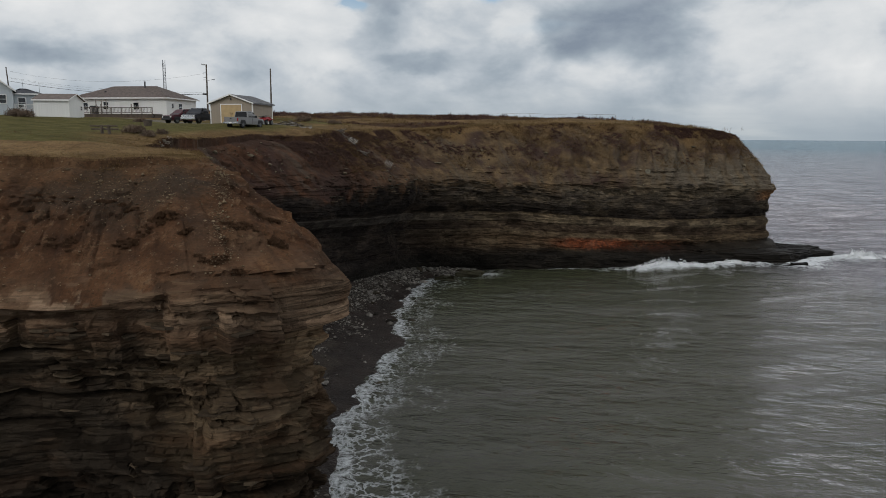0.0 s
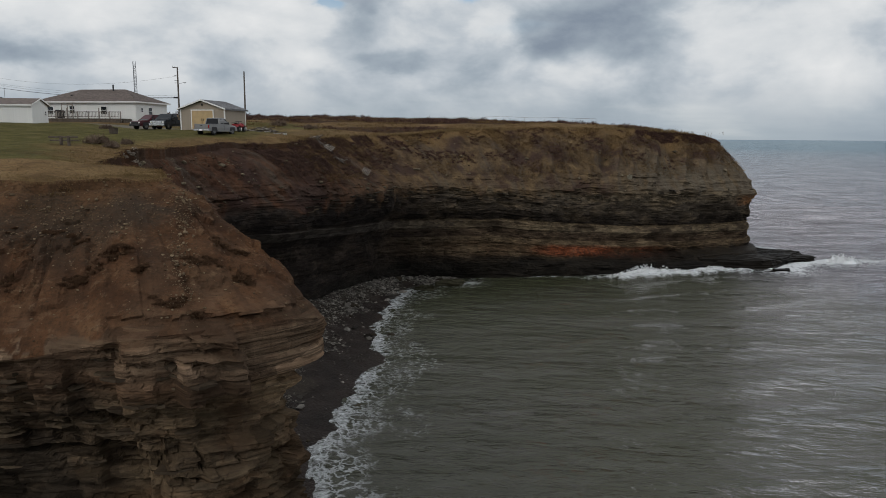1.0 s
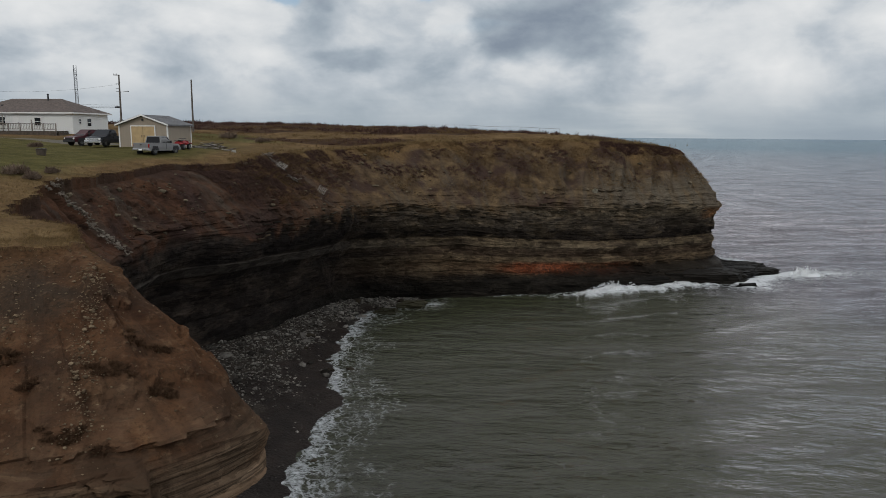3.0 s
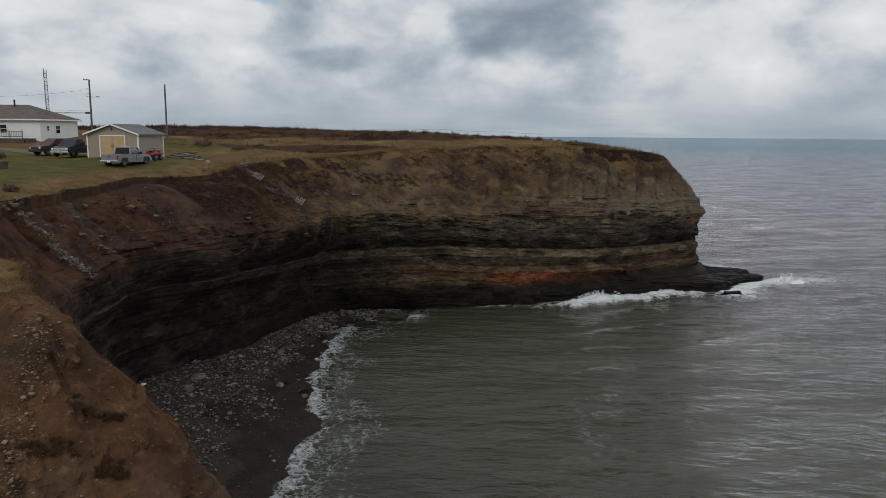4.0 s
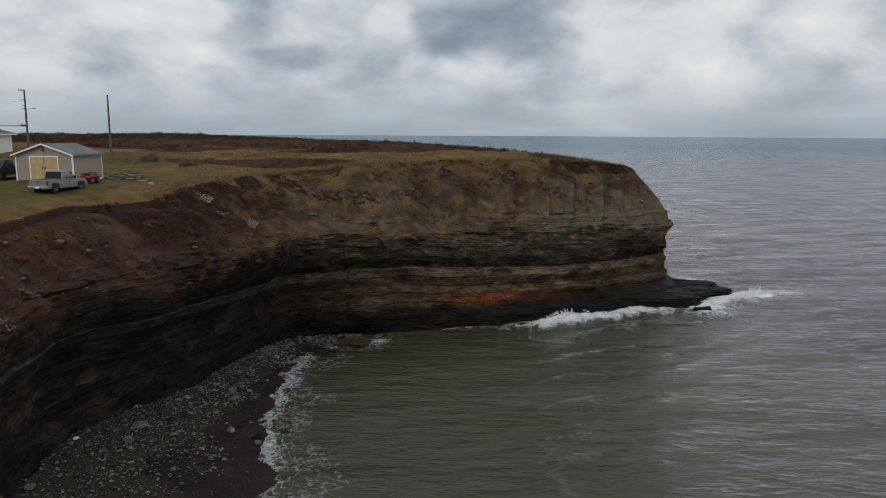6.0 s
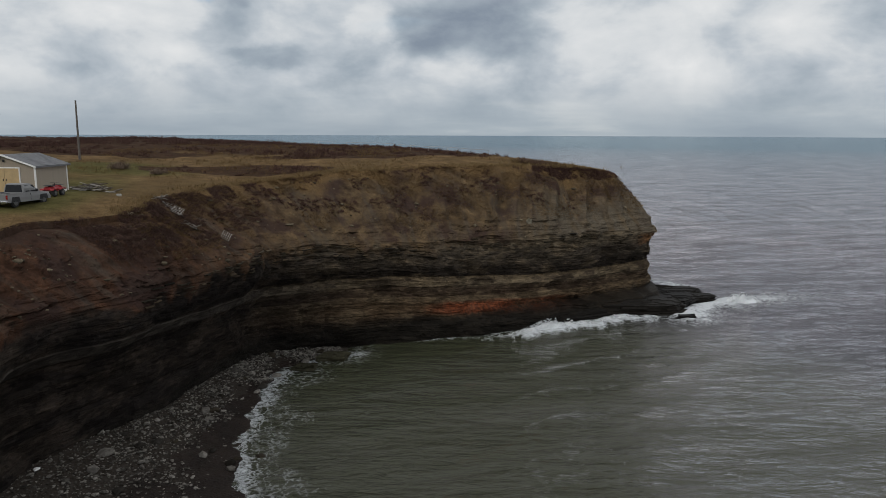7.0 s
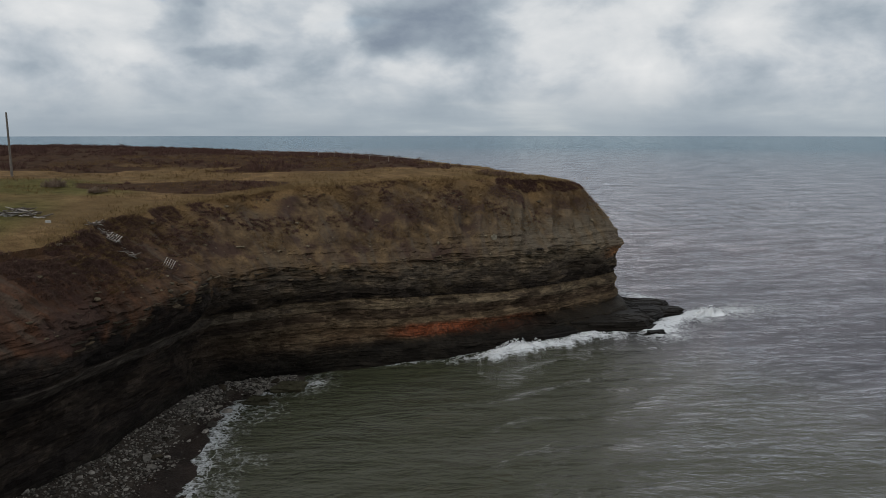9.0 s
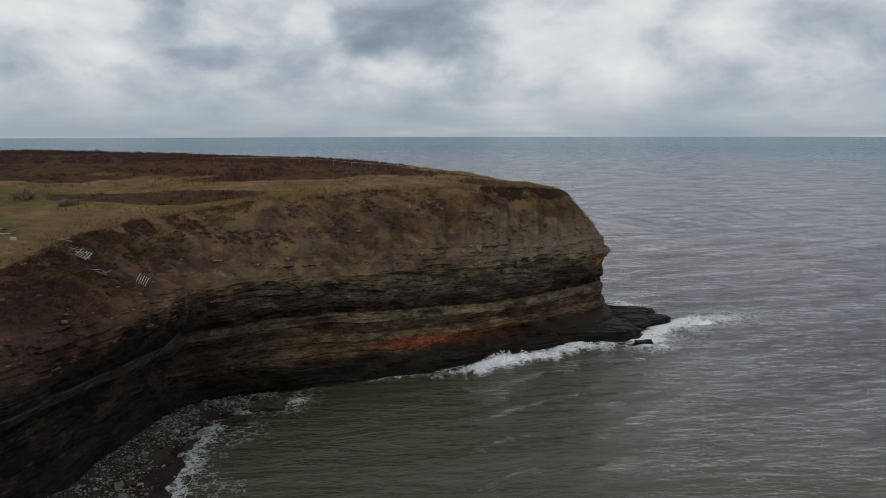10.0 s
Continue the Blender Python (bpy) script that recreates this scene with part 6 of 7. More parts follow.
# ---------------------------------------------------------------- yard things
def bench_rail(m):
    b = thing("split_rail", m, "old dark split rail on posts at the cliff edge", "fence")
    for x in (-0.2, 0.35):
        part("post", boxed((x - 0.08, -0.08, -0.35), (x + 0.08, 0.08, 0.62), 0.015), TIMBER, b)
    for z, a, c in ((0.48, -1.1, 1.0), (0.26, -1.0, 1.1)):
        part("rail", boxed((a, -0.06, z), (c, 0.06, z + 0.1), 0.015), TIMBER, b)


bench_rail(site(-24.6, 50.9, -8))
fp = thing("fire_barrel", site(-29.9, 70.4, 20), "rusty cut-down barrel standing on the lawn", "barrel")
part("drum", tubed((0, 0, -0.08), (0, 0, 0.5), 0.34, 0.42, 14), TIMBER, fp, "rusty brown drum")
part("rim", tubed((0, 0, 0.5), (0, 0, 0.56), 0.46, 0.46, 14), TIMBER, fp)
part("ash", tubed((0, 0, 0.55), (0, 0, 0.575), 0.38, 0.38, 14), DARK_METAL, fp)


def board(length, wide, thick, m, mat, label, group="scrap boards beside the garage", name="board"):
    ob = new(name, bm_mesh(name, boxed((-length / 2, -wide / 2, 0), (length / 2, wide / 2, thick), 0.006), mat))
    ob.matrix_world = m
    return tagged(ob, label, "board", group)


rb = random.Random(5)
for k in range(46):
    x, y = -19.8 + rb.uniform(-1.9, 2.0), 87.4 + rb.uniform(-1.0, 1.0)
    z = ground_at(x, y)
    mat = rb.choice((GREY_WOOD, TIMBER, TIMBER, TIMBER, GREY_WOOD))
    board(rb.uniform(0.5, 1.7), rb.uniform(0.1, 0.28), rb.uniform(0.03, 0.09), pose(x, y, z + rb.uniform(0.02, 0.7) * max(0.1, 1 - abs(x + 19.8) / 2.4), rb.uniform(-12, 12), rb.uniform(-16, 16), rb.uniform(-60, 60)), mat,
          "weathered grey scrap board lying in the grass" if mat is GREY_WOOD else "dark rotten scrap board in the timber heap")
bag = new("rubble_sack", bm_mesh("rubble_sack", boxed((-0.3, -0.2, 0), (0.3, 0.2, 0.35), 0.09), TRIM))
bag.matrix_world = site(-21.6, 84.6, 30)
tagged(bag, "white sack leaning at the garage corner", "sack")
for x, y, s in ((-16.7, 83.8, 0.22),):
    b_ = new("concrete_lump", bm_mesh("concrete_lump", boxed((-s, -s * 0.7, -0.1), (s, s * 0.7, s * 0.9), s * 0.3), CONCRETE))
    b_.matrix_world = site(x, y, 25)
    tagged(b_, "pale concrete lump lying in rough grass", "concrete")

# ---------------------------------------------------------------- loose rock
def rock_points(r, flat=0.6, seed=0):
    """A broken stone: an icosahedron, squashed and knocked about."""
    g = (1 + 5**0.5) / 2
    pts = np.array([(-1, g, 0), (1, g, 0), (-1, -g, 0), (1, -g, 0), (0, -1, g), (0, 1, g), (0, -1, -g), (0, 1, -g), (g, 0, -1), (g, 0, 1), (-g, 0, -1), (-g, 0, 1)]) / 1.9
    rs = np.random.default_rng(seed)
    pts = pts * rs.uniform(0.72, 1.22, (12, 1))
    return pts * r * np.array((rs.uniform(0.9, 1.5), rs.uniform(0.7, 1.1), flat * rs.uniform(0.7, 1.2)))


ICO = np.array([(0, 11, 5), (0, 5, 1), (0, 1, 7), (0, 7, 10), (0, 10, 11), (1, 5, 9), (5, 11, 4), (11, 10, 2), (10, 7, 6), (7, 1, 8), (3, 9, 4), (3, 4, 2), (3, 2, 6), (3, 6, 8), (3, 8, 9), (4, 9, 5), (2, 4, 11), (6, 2, 10), (8, 6, 7), (9, 8, 1)])


def scatter_rocks(name, places, sizes, mat, flat=0.6, seed=0, sink=0.25):
    """Many stones in one mesh: places (n, 3)."""
    rs = np.random.default_rng(seed)
    kinds = [rock_points(1.0, flat, seed + k) for k in range(24)]
    vs, fs = [], []
    for k, (p, s) in enumerate(zip(places, sizes)):
        a = rs.uniform(0, 6.28)
        c, d = math.cos(a), math.sin(a)
        q_ = kinds[k % 24] * s
        vs.append(np.stack([q_[:, 0] * c - q_[:, 1] * d + p[0], q_[:, 0] * d + q_[:, 1] * c + p[1], q_[:, 2] + p[2] + s * flat * (0.5 - sink)], 1))
        fs.append(ICO + 12 * k)
    return new(name, mesh_from(name, np.concatenate(vs), np.concatenate(fs), mat, False))


PEBBLE = stone_material("pale_pebble", (0.075, 0.050, 0.030), (0.27, 0.205, 0.13), 0.9)
SLAB = stone_material("sandstone_slab", (0.045, 0.033, 0.023), (0.15, 0.112, 0.072), 0.9)
SHALE = stone_material("dark_shale_block", (0.012, 0.010, 0.008), (0.075, 0.06, 0.04), 0.85)

rs = np.random.default_rng(77)
# cobbles at the back of the beach
n_cob = 41000
ci, cj = rs.integers(0, 56, n_cob), rs.integers(14, 232, n_cob)
wv = w.ravel()[ci]
keep = rs.uniform(0, 1, n_cob) < np.clip(smooth(0.78, 0.52, wv + 0.2 * fbm(beach_xy[ci, cj, 0] / 4, beach_xy[ci, cj, 1] / 4, seed=121)), 0.03, 1)
ci, cj = ci[keep], cj[keep]
px = beach_xy[ci, cj] + rs.uniform(-0.35, 0.35, (len(ci), 2))
sizes = np.clip(rs.lognormal(-2.8, 0.45, len(ci)), 0.04, 0.34) * (0.8 + 0.5 * (cj / 232.0))
cob = scatter_rocks("cobbles", np.column_stack([px, beach_z[ci, cj]]), sizes, COBBLE, 0.55, 5)
tagged(cob, "grey and brown cobbles strewn over the beach", "cobbles", kind="stuff")
# blocks fallen from the wall
rb = random.Random(21)
for k in range(64):
    j = rb.randrange(120, 236) if k < 44 else rb.randrange(20, 120)
    i = int(rb.triangular(2, 50, 10))
    s_ = rb.uniform(0.24, 0.6) if k < 44 else rb.uniform(0.15, 0.32)
    me = mesh_from("boulder", rock_points(s_, rb.uniform(0.45, 0.75), 500 + k), ICO, rb.choice((COBBLE, SHALE, COBBLE)), False)
    ob = new("boulder", me)
    ob.matrix_world = pose(beach_xy[i, j, 0], beach_xy[i, j, 1], beach_z[i, j] + 0.12 * s_, rb.uniform(-15, 15), rb.uniform(-15, 15), rb.uniform(0, 360))
    tagged(ob, "angular grey fallen boulder lying on the shingle beach", "boulder", "fallen boulders on the beach")
for x, y, s_, mat, lab in ((-17.6, 63.0, 0.30, TRIM, "bright white stone lying among grey cobbles"), (-12.4, 61.8, 0.55, COBBLE, "pale flat slab lying on dark shingle")):
    ob = new("beach_rock", mesh_from("beach_rock", rock_points(s_, 0.3, 900), ICO, mat, False))
    ob.matrix_world = pose(x, y, beach_height(x, y) + 0.1, 0, 0, 30)
    tagged(ob, lab, "rock")


def ledge(outline, top_z_, low, label, seed, mat=DARK_ROCK):
    """A flat wave-cut bed of rock with a broken, stepped edge."""
    rs_ = np.random.default_rng(seed)
    pts = np.array(outline, float)
    m_ = len(pts)
    uu = np.linspace(0, m_, m_ * 9, endpoint=False)
    k = uu.astype(int) % m_
    f = (uu - np.floor(uu))[:, None]
    ring = pts[k] * (1 - f) + pts[(k + 1) % m_] * f
    mid_ = ring.mean(0)
    out_ = (ring - mid_) / np.linalg.norm(ring - mid_, axis=1)[:, None]
    layers = []
    levels = [top_z_]
    while levels[-1] > low:
        levels.append(levels[-1] - rs_.uniform(0.18, 0.4))
    for n_, z_ in enumerate(levels):
        jut = (hash01(np.floor(uu * 1.7 + n_ * 3.3), np.array(n_ + seed)) - 0.5) * 0.7 + 0.16 * n_
        layers.append(np.column_stack([ring + out_ * jut[:, None], np.full(len(ring), z_)]))
        layers.append(np.column_stack([ring + out_ * (jut[:, None] - 0.05), np.full(len(ring), z_ - 0.12)]))
    cap = [np.column_stack([mid_ + (ring - mid_) * s_, top_z_ + 0.11 * np.floor(2.4 * fbm((mid_ + (ring - mid_) * s_)[:, 0] / 3.2, (mid_ + (ring - mid_) * s_)[:, 1] / 1.4, seed=seed, octaves=2)) + 0.04]) for s_ in np.linspace(0.02, 0.95, 14)]
    allv = np.concatenate(cap + layers)
    rows_, cols_ = len(cap) + len(layers), len(ring)
    f_ = []
    for r_ in range(rows_ - 1):
        a = r_ * cols_ + np.arange(cols_)
        b = r_ * cols_ + (np.arange(cols_) + 1) % cols_
        f_.append(np.stack([a, a + cols_, b + cols_, b], 1))
    ob = new("rock_ledge", mesh_from("rock_ledge", allv, np.concatenate(f_), mat, False))
    return tagged(ob, label, "rock ledge")


ledge(((39, 104.6), (45, 103.4), (49.0, 103.0), (50.6, 104.4), (50.4, 107.0), (47.0, 109.5), (40, 108)), 1.25, -0.9, "broad dark wave-cut ledge at the headland foot", 1)
ledge(((46.5, 107.6), (51.8, 106.4), (54.6, 108.6), (55.0, 113.0), (51.0, 115.0)), 1.0, -0.9, "stepped dark rock ledge under the headland", 2)
ledge(((53.8, 108.8), (56.6, 108.6), (58.4, 109.6), (58.6, 111.4), (56.6, 112.8), (54.0, 112.4)), 0.7, -0.9, "outer dark rock ledge awash in surf", 3)
ledge(((52.0, 114.4), (57.4, 113.6), (59.4, 115.4), (57.0, 117.8), (52.0, 119.0)), 0.6, -0.9, "thin flat ledge of dark wet rock", 4)
ledge(((47.9, 100.6), (50.2, 100.4), (50.6, 101.6), (48.4, 102.0)), 0.35, -0.8, "small dark rock just above the water", 5)
ledge(((28, 101.6), (34, 101.9), (39, 103.2), (39.6, 106.5), (30, 105)), 0.75, -0.9, "low dark ledge along the cliff foot", 6)
ledge(((0.4, 90.8), (3.2, 90.2), (4.0, 91.8), (1.4, 92.6)), 0.42, -0.6, "low weedy rock in the wash beside the beach", 7, WEEDY)
ledge(((-2.0, 88.2), (0.2, 87.6), (0.6, 89.0), (-1.4, 89.6)), 0.4, -0.6, "flat weedy rock with foam round it", 8, WEEDY)


# slabs of bedded rock that stand out of the near headland and the far wall
def slab_mesh(k):
    rs_ = np.random.default_rng(300 + k)
    lx, ly, lz = rs_.uniform(0.25, 0.8), rs_.uniform(0.25, 0.42), rs_.uniform(0.018, 0.05)
    n_ = 9
    aa_ = np.sort(rs_.uniform(0, 2 * np.pi, n_))
    rr_ = rs_.uniform(0.75, 1.1, n_)
    ring = np.stack([np.cos(aa_) * lx * rr_, np.sin(aa_) * ly * rr_], 1)
    v_ = np.concatenate([np.column_stack([ring, np.full(n_, lz) + rs_.uniform(-0.02, 0.02, n_)]), np.column_stack([ring * rs_.uniform(0.9, 1.05, (n_, 1)), np.full(n_, -lz) + rs_.uniform(-0.02, 0.02, n_)]), [[0, 0, lz]], [[0, 0, -lz]]])
    f_ = []
    for a in range(n_):
        b = (a + 1) % n_
        f_ += [(a, b, 2 * n_), (n_ + b, n_ + a, 2 * n_ + 1), (a, n_ + a, n_ + b), (a, n_ + b, b)]
    return mesh_from("slab", v_, f_, SLAB if k < 12 else SHALE, False)


SLABS = [slab_mesh(k) for k in range(20)]


def put_slab(k, down, j, out_by, name="slab"):
    p = wall[np.searchsorted(q[:, j], down), j]
    o = OUT[j]
    ob = bpy.data.objects.new(name, SLABS[k])
    scene.collection.objects.link(ob)
    ob.parent = cliff
    ob.matrix_basis = pose(p[0] + o[0] * out_by, p[1] + o[1] * out_by, p[2], rb.uniform(-5, 5), rb.uniform(-4, 4), math.degrees(math.atan2(o[1], o[0])) - 90 + rb.uniform(-20, 20))
    return ob


near_cols = np.nonzero((ALONG > KNOTS[2] + 6) & (rim[:, 0] < -6.2) & (ALONG < KNOTS[6]))[0]
for k in range(80):
    i = rb.choice((rb.uniform(0.03, 0.25), rb.uniform(0.03, 0.7)))
    put_slab(rb.randrange(0, 12), i, int(rb.choice(near_cols)), rb.uniform(-0.26, -0.06))
far_cols = np.nonzero((ALONG > KNOTS[15]) & (ALONG < KNOTS[26]))[0]
for k in range(130):
    i = rb.uniform(0.0, 0.12)
    put_slab(rb.randrange(12, 20) if rb.random() < 0.6 else rb.randrange(0, 12), i, int(rb.choice(far_cols)), rb.uniform(-0.15, 0.12))

# gravel on the near slope: a streak, a stony patch and strays
near_all = np.nonzero((ALONG > KNOTS[2] + 4) & (ALONG < KNOTS[8] + 2))[0]
near_slope = slope[:, near_all].reshape(-1, 3)


def on_slope(xy):
    """The nearest points of the near slope."""
    return np.array([near_slope[np.argmin((near_slope[:, 0] - x) ** 2 + (near_slope[:, 1] - y) ** 2)] for x, y in xy])


f_ = rs.uniform(0, 1, 1100)
streak_xy = np.column_stack([-9.4 + 2.3 * f_ + rs.normal(0, 0.2, 1100), 29.6 - 7.2 * f_ + rs.normal(0, 0.2, 1100)])
patch_xy = np.column_stack([rs.normal(-12.3, 1.7, 900), rs.normal(27.0, 1.3, 900)])
stray = near_slope[rs.integers(0, len(near_slope), 1300)]
spots_ = np.concatenate([on_slope(np.concatenate([streak_xy, patch_xy])) + rs.uniform(-0.16, 0.16, (2000, 3)) * (1, 1, 0.1), stray])
peb = scatter_rocks("pebbles", spots_, np.clip(rs.lognormal(-4.0, 0.5, len(spots_)), 0.011, 0.075), PEBBLE, 0.7, 9, -0.2)
tagged(peb, "pale stones scattered over the brown earth slope", "stones", kind="stuff")
# the pale rubble that runs down the gully
gf = rs.uniform(0, 1, 900)
gx_, gy_ = -22.7 + 5.1 * gf + rs.normal(0, 0.09, 900), 54.2 + 0.5 * gf + 0.3 * np.sin(3.1 * gf) + rs.normal(0, 0.14, 900)
bay_slope = slope[:, np.searchsorted(ALONG, KNOTS[11]):np.searchsorted(ALONG, KNOTS[14])].reshape(-1, 3)
g_at = np.array([bay_slope[np.argmin((bay_slope[:, 0] - x) ** 2 + (bay_slope[:, 1] - y) ** 2)] for x, y in zip(gx_, gy_)])
rub = scatter_rocks("gully_rubble", g_at + rs.uniform(-0.08, 0.08, (900, 3)), np.clip(rs.lognormal(-2.9, 0.45, 900), 0.03, 0.15), stone_material("pale_rubble", (0.12, 0.098, 0.076), (0.30, 0.255, 0.205), 0.9), 0.7, 15)
tagged(rub, "pale rubble tipped down a gully in the bank", "rubble", kind="stuff")
# stones in the red bank and on the far slope
bank_cols = np.nonzero((ALONG > KNOTS[12]) & (ALONG < KNOTS[26]))[0]
bi, bj = rs.integers(3, ROWS_SLOPE, 900), rs.choice(bank_cols, 900)
bank_st = scatter_rocks("bank_stones", slope[bi, bj], np.clip(rs.lognormal(-2.6, 0.55, 900), 0.04, 0.35), stone_material("bank_stone", (0.05, 0.04, 0.028), (0.22, 0.18, 0.12), 0.9), 0.6, 19)
tagged(bank_st, "weathered stones sticking out of the earth bank", "stones", kind="stuff")


def slope_place(x, y):
    """The nearest place on the bank, and the way out of it."""
    d = (slope[..., 0] - x) ** 2 + (slope[..., 1] - y) ** 2
    i, j = np.unravel_index(np.argmin(d), d.shape)
    return slope[i, j], OUT[j]


# ---------------------------------------------------------------- pallets and scrap on the path down the bank
def pallet(m, label):
    p = thing("pallet", m, label, "pallet", "broken pallets on the bank")
    for k in range(5):
        part("slat", boxed((-0.55 + 0.06 * (k % 3), -0.5 + k * 0.23, 0.1), (0.55 - 0.22 * ((k * 7) % 4 == 1), -0.42 + k * 0.23 - 0.02 * (k % 2), 0.125)), GREY_WOOD, p)
    for x in (-0.5, 0.0, 0.5):
        part("bearer", boxed((x - 0.05, -0.52, 0.0), (x + 0.05, 0.52, 0.1)), TIMBER, p)


for x, y, face, spin, size, lab in ((-8.0, 85.9, (0.45, -0.7, 0.55), 50, 0.85, "broken grey wooden pallet lying on the bank"), (-11.9, 83.8, (0.3, -0.5, 0.8), 40, 0.9, "weathered pallet at the top of the bank")):
    pl, o = slope_place(x, y)
    pallet(Matrix.Translation((pl[0] + o[0] * 0.15, pl[1] + o[1] * 0.15, pl[2] + 0.22)) @ Vector(face).to_track_quat("Z", "Y").to_matrix().to_4x4() @ pose(0, 0, 0, 0, 0, spin) @ Matrix.Diagonal((size, size, size, 1)), lab)
for k in range(52):
    f = rb.random()
    x, y = -13.7 + 2.4 * f + rb.uniform(-0.3, 0.3), 84.8 - 1.2 * f + rb.uniform(-0.35, 0.35)
    if k > 40:
        x, y = -10.5 + rb.uniform(-0.4, 0.4), 83.2 + rb.uniform(-0.5, 0.5)
    pl, o = slope_place(x, y)
    z = max(pl[2], ground_at(x, y)) if x < -13.0 else pl[2]
    board(rb.uniform(0.5, 1.6), rb.uniform(0.08, 0.2), 0.03, pose(x if z > pl[2] else pl[0], y if z > pl[2] else pl[1], z + rb.uniform(0.06, 0.25), rb.uniform(-25, 25), rb.uniform(5, 35), rb.uniform(0, 180)), rb.choice((GREY_WOOD, GREY_WOOD, TIMBER)),
          "weathered board thrown down the grassy bank", "boards thrown down the bank")


# ---------------------------------------------------------------- pipe fence on the headland
def pipe_fence():
    f = thing("pipe_fence", pose(27.6, 125.3, 0), "thin pale grey rail fence far back on the headland", "fence")
    pts = [(27.6 - 2.6 * k, 125.3 + 3.6 * k) for k in range(14)]
    zs = [ground_at(*p) for p in pts]
    for (x, y), z in zip(pts, zs):
        part("post", tubed((x - 27.6, y - 125.3, z - 0.3), (x - 27.6, y - 125.3, z + 0.95), 0.025, 0.025, 6), GREY_WOOD, f)
    for (xa, ya), za, (xb, yb), zb in zip(pts[:-1], zs[:-1], pts[1:], zs[1:]):
        part("rail", tubed((xa - 27.6, ya - 125.3, za + 0.92), (xb - 27.6, yb - 125.3, zb + 0.92), 0.022, 0.022, 6), GREY_WOOD, f)


pipe_fence()

# ---------------------------------------------------------------- dead grass and brush
STRAW = growth_material("dead_grass", (0.068, 0.043, 0.020), (0.200, 0.132, 0.060))
PALE_TWIG = growth_material("pale_twigs", (0.10, 0.074, 0.056), (0.24, 0.18, 0.135))
TWIG = growth_material("bare_twigs", (0.044, 0.025, 0.021), (0.116, 0.068, 0.055))


def tufts(name, at, sizes, mat, blades, spread, lean, seed, width=0.05, up_dir=None):
    """Blades of grass or twigs as slim folded leaves in one mesh."""
    rs_ = np.random.default_rng(seed)
    n_ = len(at) * blades
    root = np.repeat(at, blades, 0) + np.column_stack([rs_.normal(0, 1, (n_, 2)) * np.repeat(sizes, blades)[:, None] * spread, np.zeros(n_)])
    size = np.repeat(sizes, blades) * rs_.uniform(0.5, 1.15, n_)
    a = rs_.uniform(0, 2 * np.pi, n_)
    way_ = np.stack([np.cos(a), np.sin(a), np.zeros(n_)], 1)
    side = np.stack([-np.sin(a), np.cos(a), np.zeros(n_)], 1)
    bend = rs_.uniform(0.1, 1.0, n_)[:, None] * lean
    up_ = np.array([0, 0, 1.0]) if up_dir is None else np.repeat(up_dir, blades, 0)
    tip = root + (up_ + way_ * bend) * size[:, None]
    mid_ = root + (up_ * 0.55 + way_ * bend * 0.3) * size[:, None]
    wd = side * (size * width)[:, None]
    vs = np.stack([root - wd * 0.8 - up_ * 0.04, root + wd * 0.8 - up_ * 0.04, mid_ + wd, mid_ - wd, tip], 1).reshape(-1, 3)
    b = 5 * np.arange(n_)[:, None]
    fs = np.concatenate([b + [0, 1, 2], b + [0, 2, 3], b + [3, 2, 4]])
    return new(name, mesh_from(name, vs, fs, mat, True))


def pick_slope(cols, count, lo, hi, seed, patch_seed, cut):
    rs_ = np.random.default_rng(seed)
    i = (ROWS_SLOPE * (lo + (hi - lo) * rs_.uniform(0, 1, count) ** 1.3)).astype(int).clip(0, ROWS_SLOPE - 1)
    j = rs_.choice(cols, count)
    p = slope[i, j]
    ok = fbm(p[:, 0] / 3.0, p[:, 1] / 3.0, p[:, 2] / 2.0, seed=patch_seed) > rs_.uniform(cut - 0.3, cut + 0.3, count)
    return p[ok], OUT[j[ok]]


def outward(o, amount):
    u_ = np.column_stack([o * amount, np.ones(len(o))])
    return u_ / np.linalg.norm(u_, axis=1)[:, None]


# along the turf edge
edge_cols = np.nonzero((ALONG > KNOTS[2]) & (ALONG < KNOTS[29]))[0]
ej = np.random.default_rng(1).choice(edge_cols, 9000)
ed = np.abs(np.random.default_rng(2).normal(0, 1.3, 9000))
ep = BRINK[ej, :2] - OUT[ej] * (ed[:, None] - 0.25)
ez = np.where(ed > 0.25, land_height(ep[:, 0], ep[:, 1]), BRINK[ej, 2] - 0.05)
lawn_side = (ALONG[ej] > KNOTS[10]) & (ALONG[ej] < KNOTS[16])
size_e = np.random.default_rng(3).uniform(0.10, 0.30, 9000) * np.where(lawn_side, 0.5, np.where(ALONG[ej] < KNOTS[10], 0.3, np.where(ALONG[ej] > KNOTS[19], 1.1, 1.0)))
PALE_STRAW = growth_material("bleached_grass", (0.085, 0.057, 0.027), (0.25, 0.175, 0.085))
g1_ = tufts("edge_grass", np.column_stack([ep, ez]), size_e, PALE_STRAW, 6, 0.5, 1.0, 4, 0.05)
tagged(g1_, "straw-coloured dead grass overhanging the cliff edge", "grass", kind="stuff")
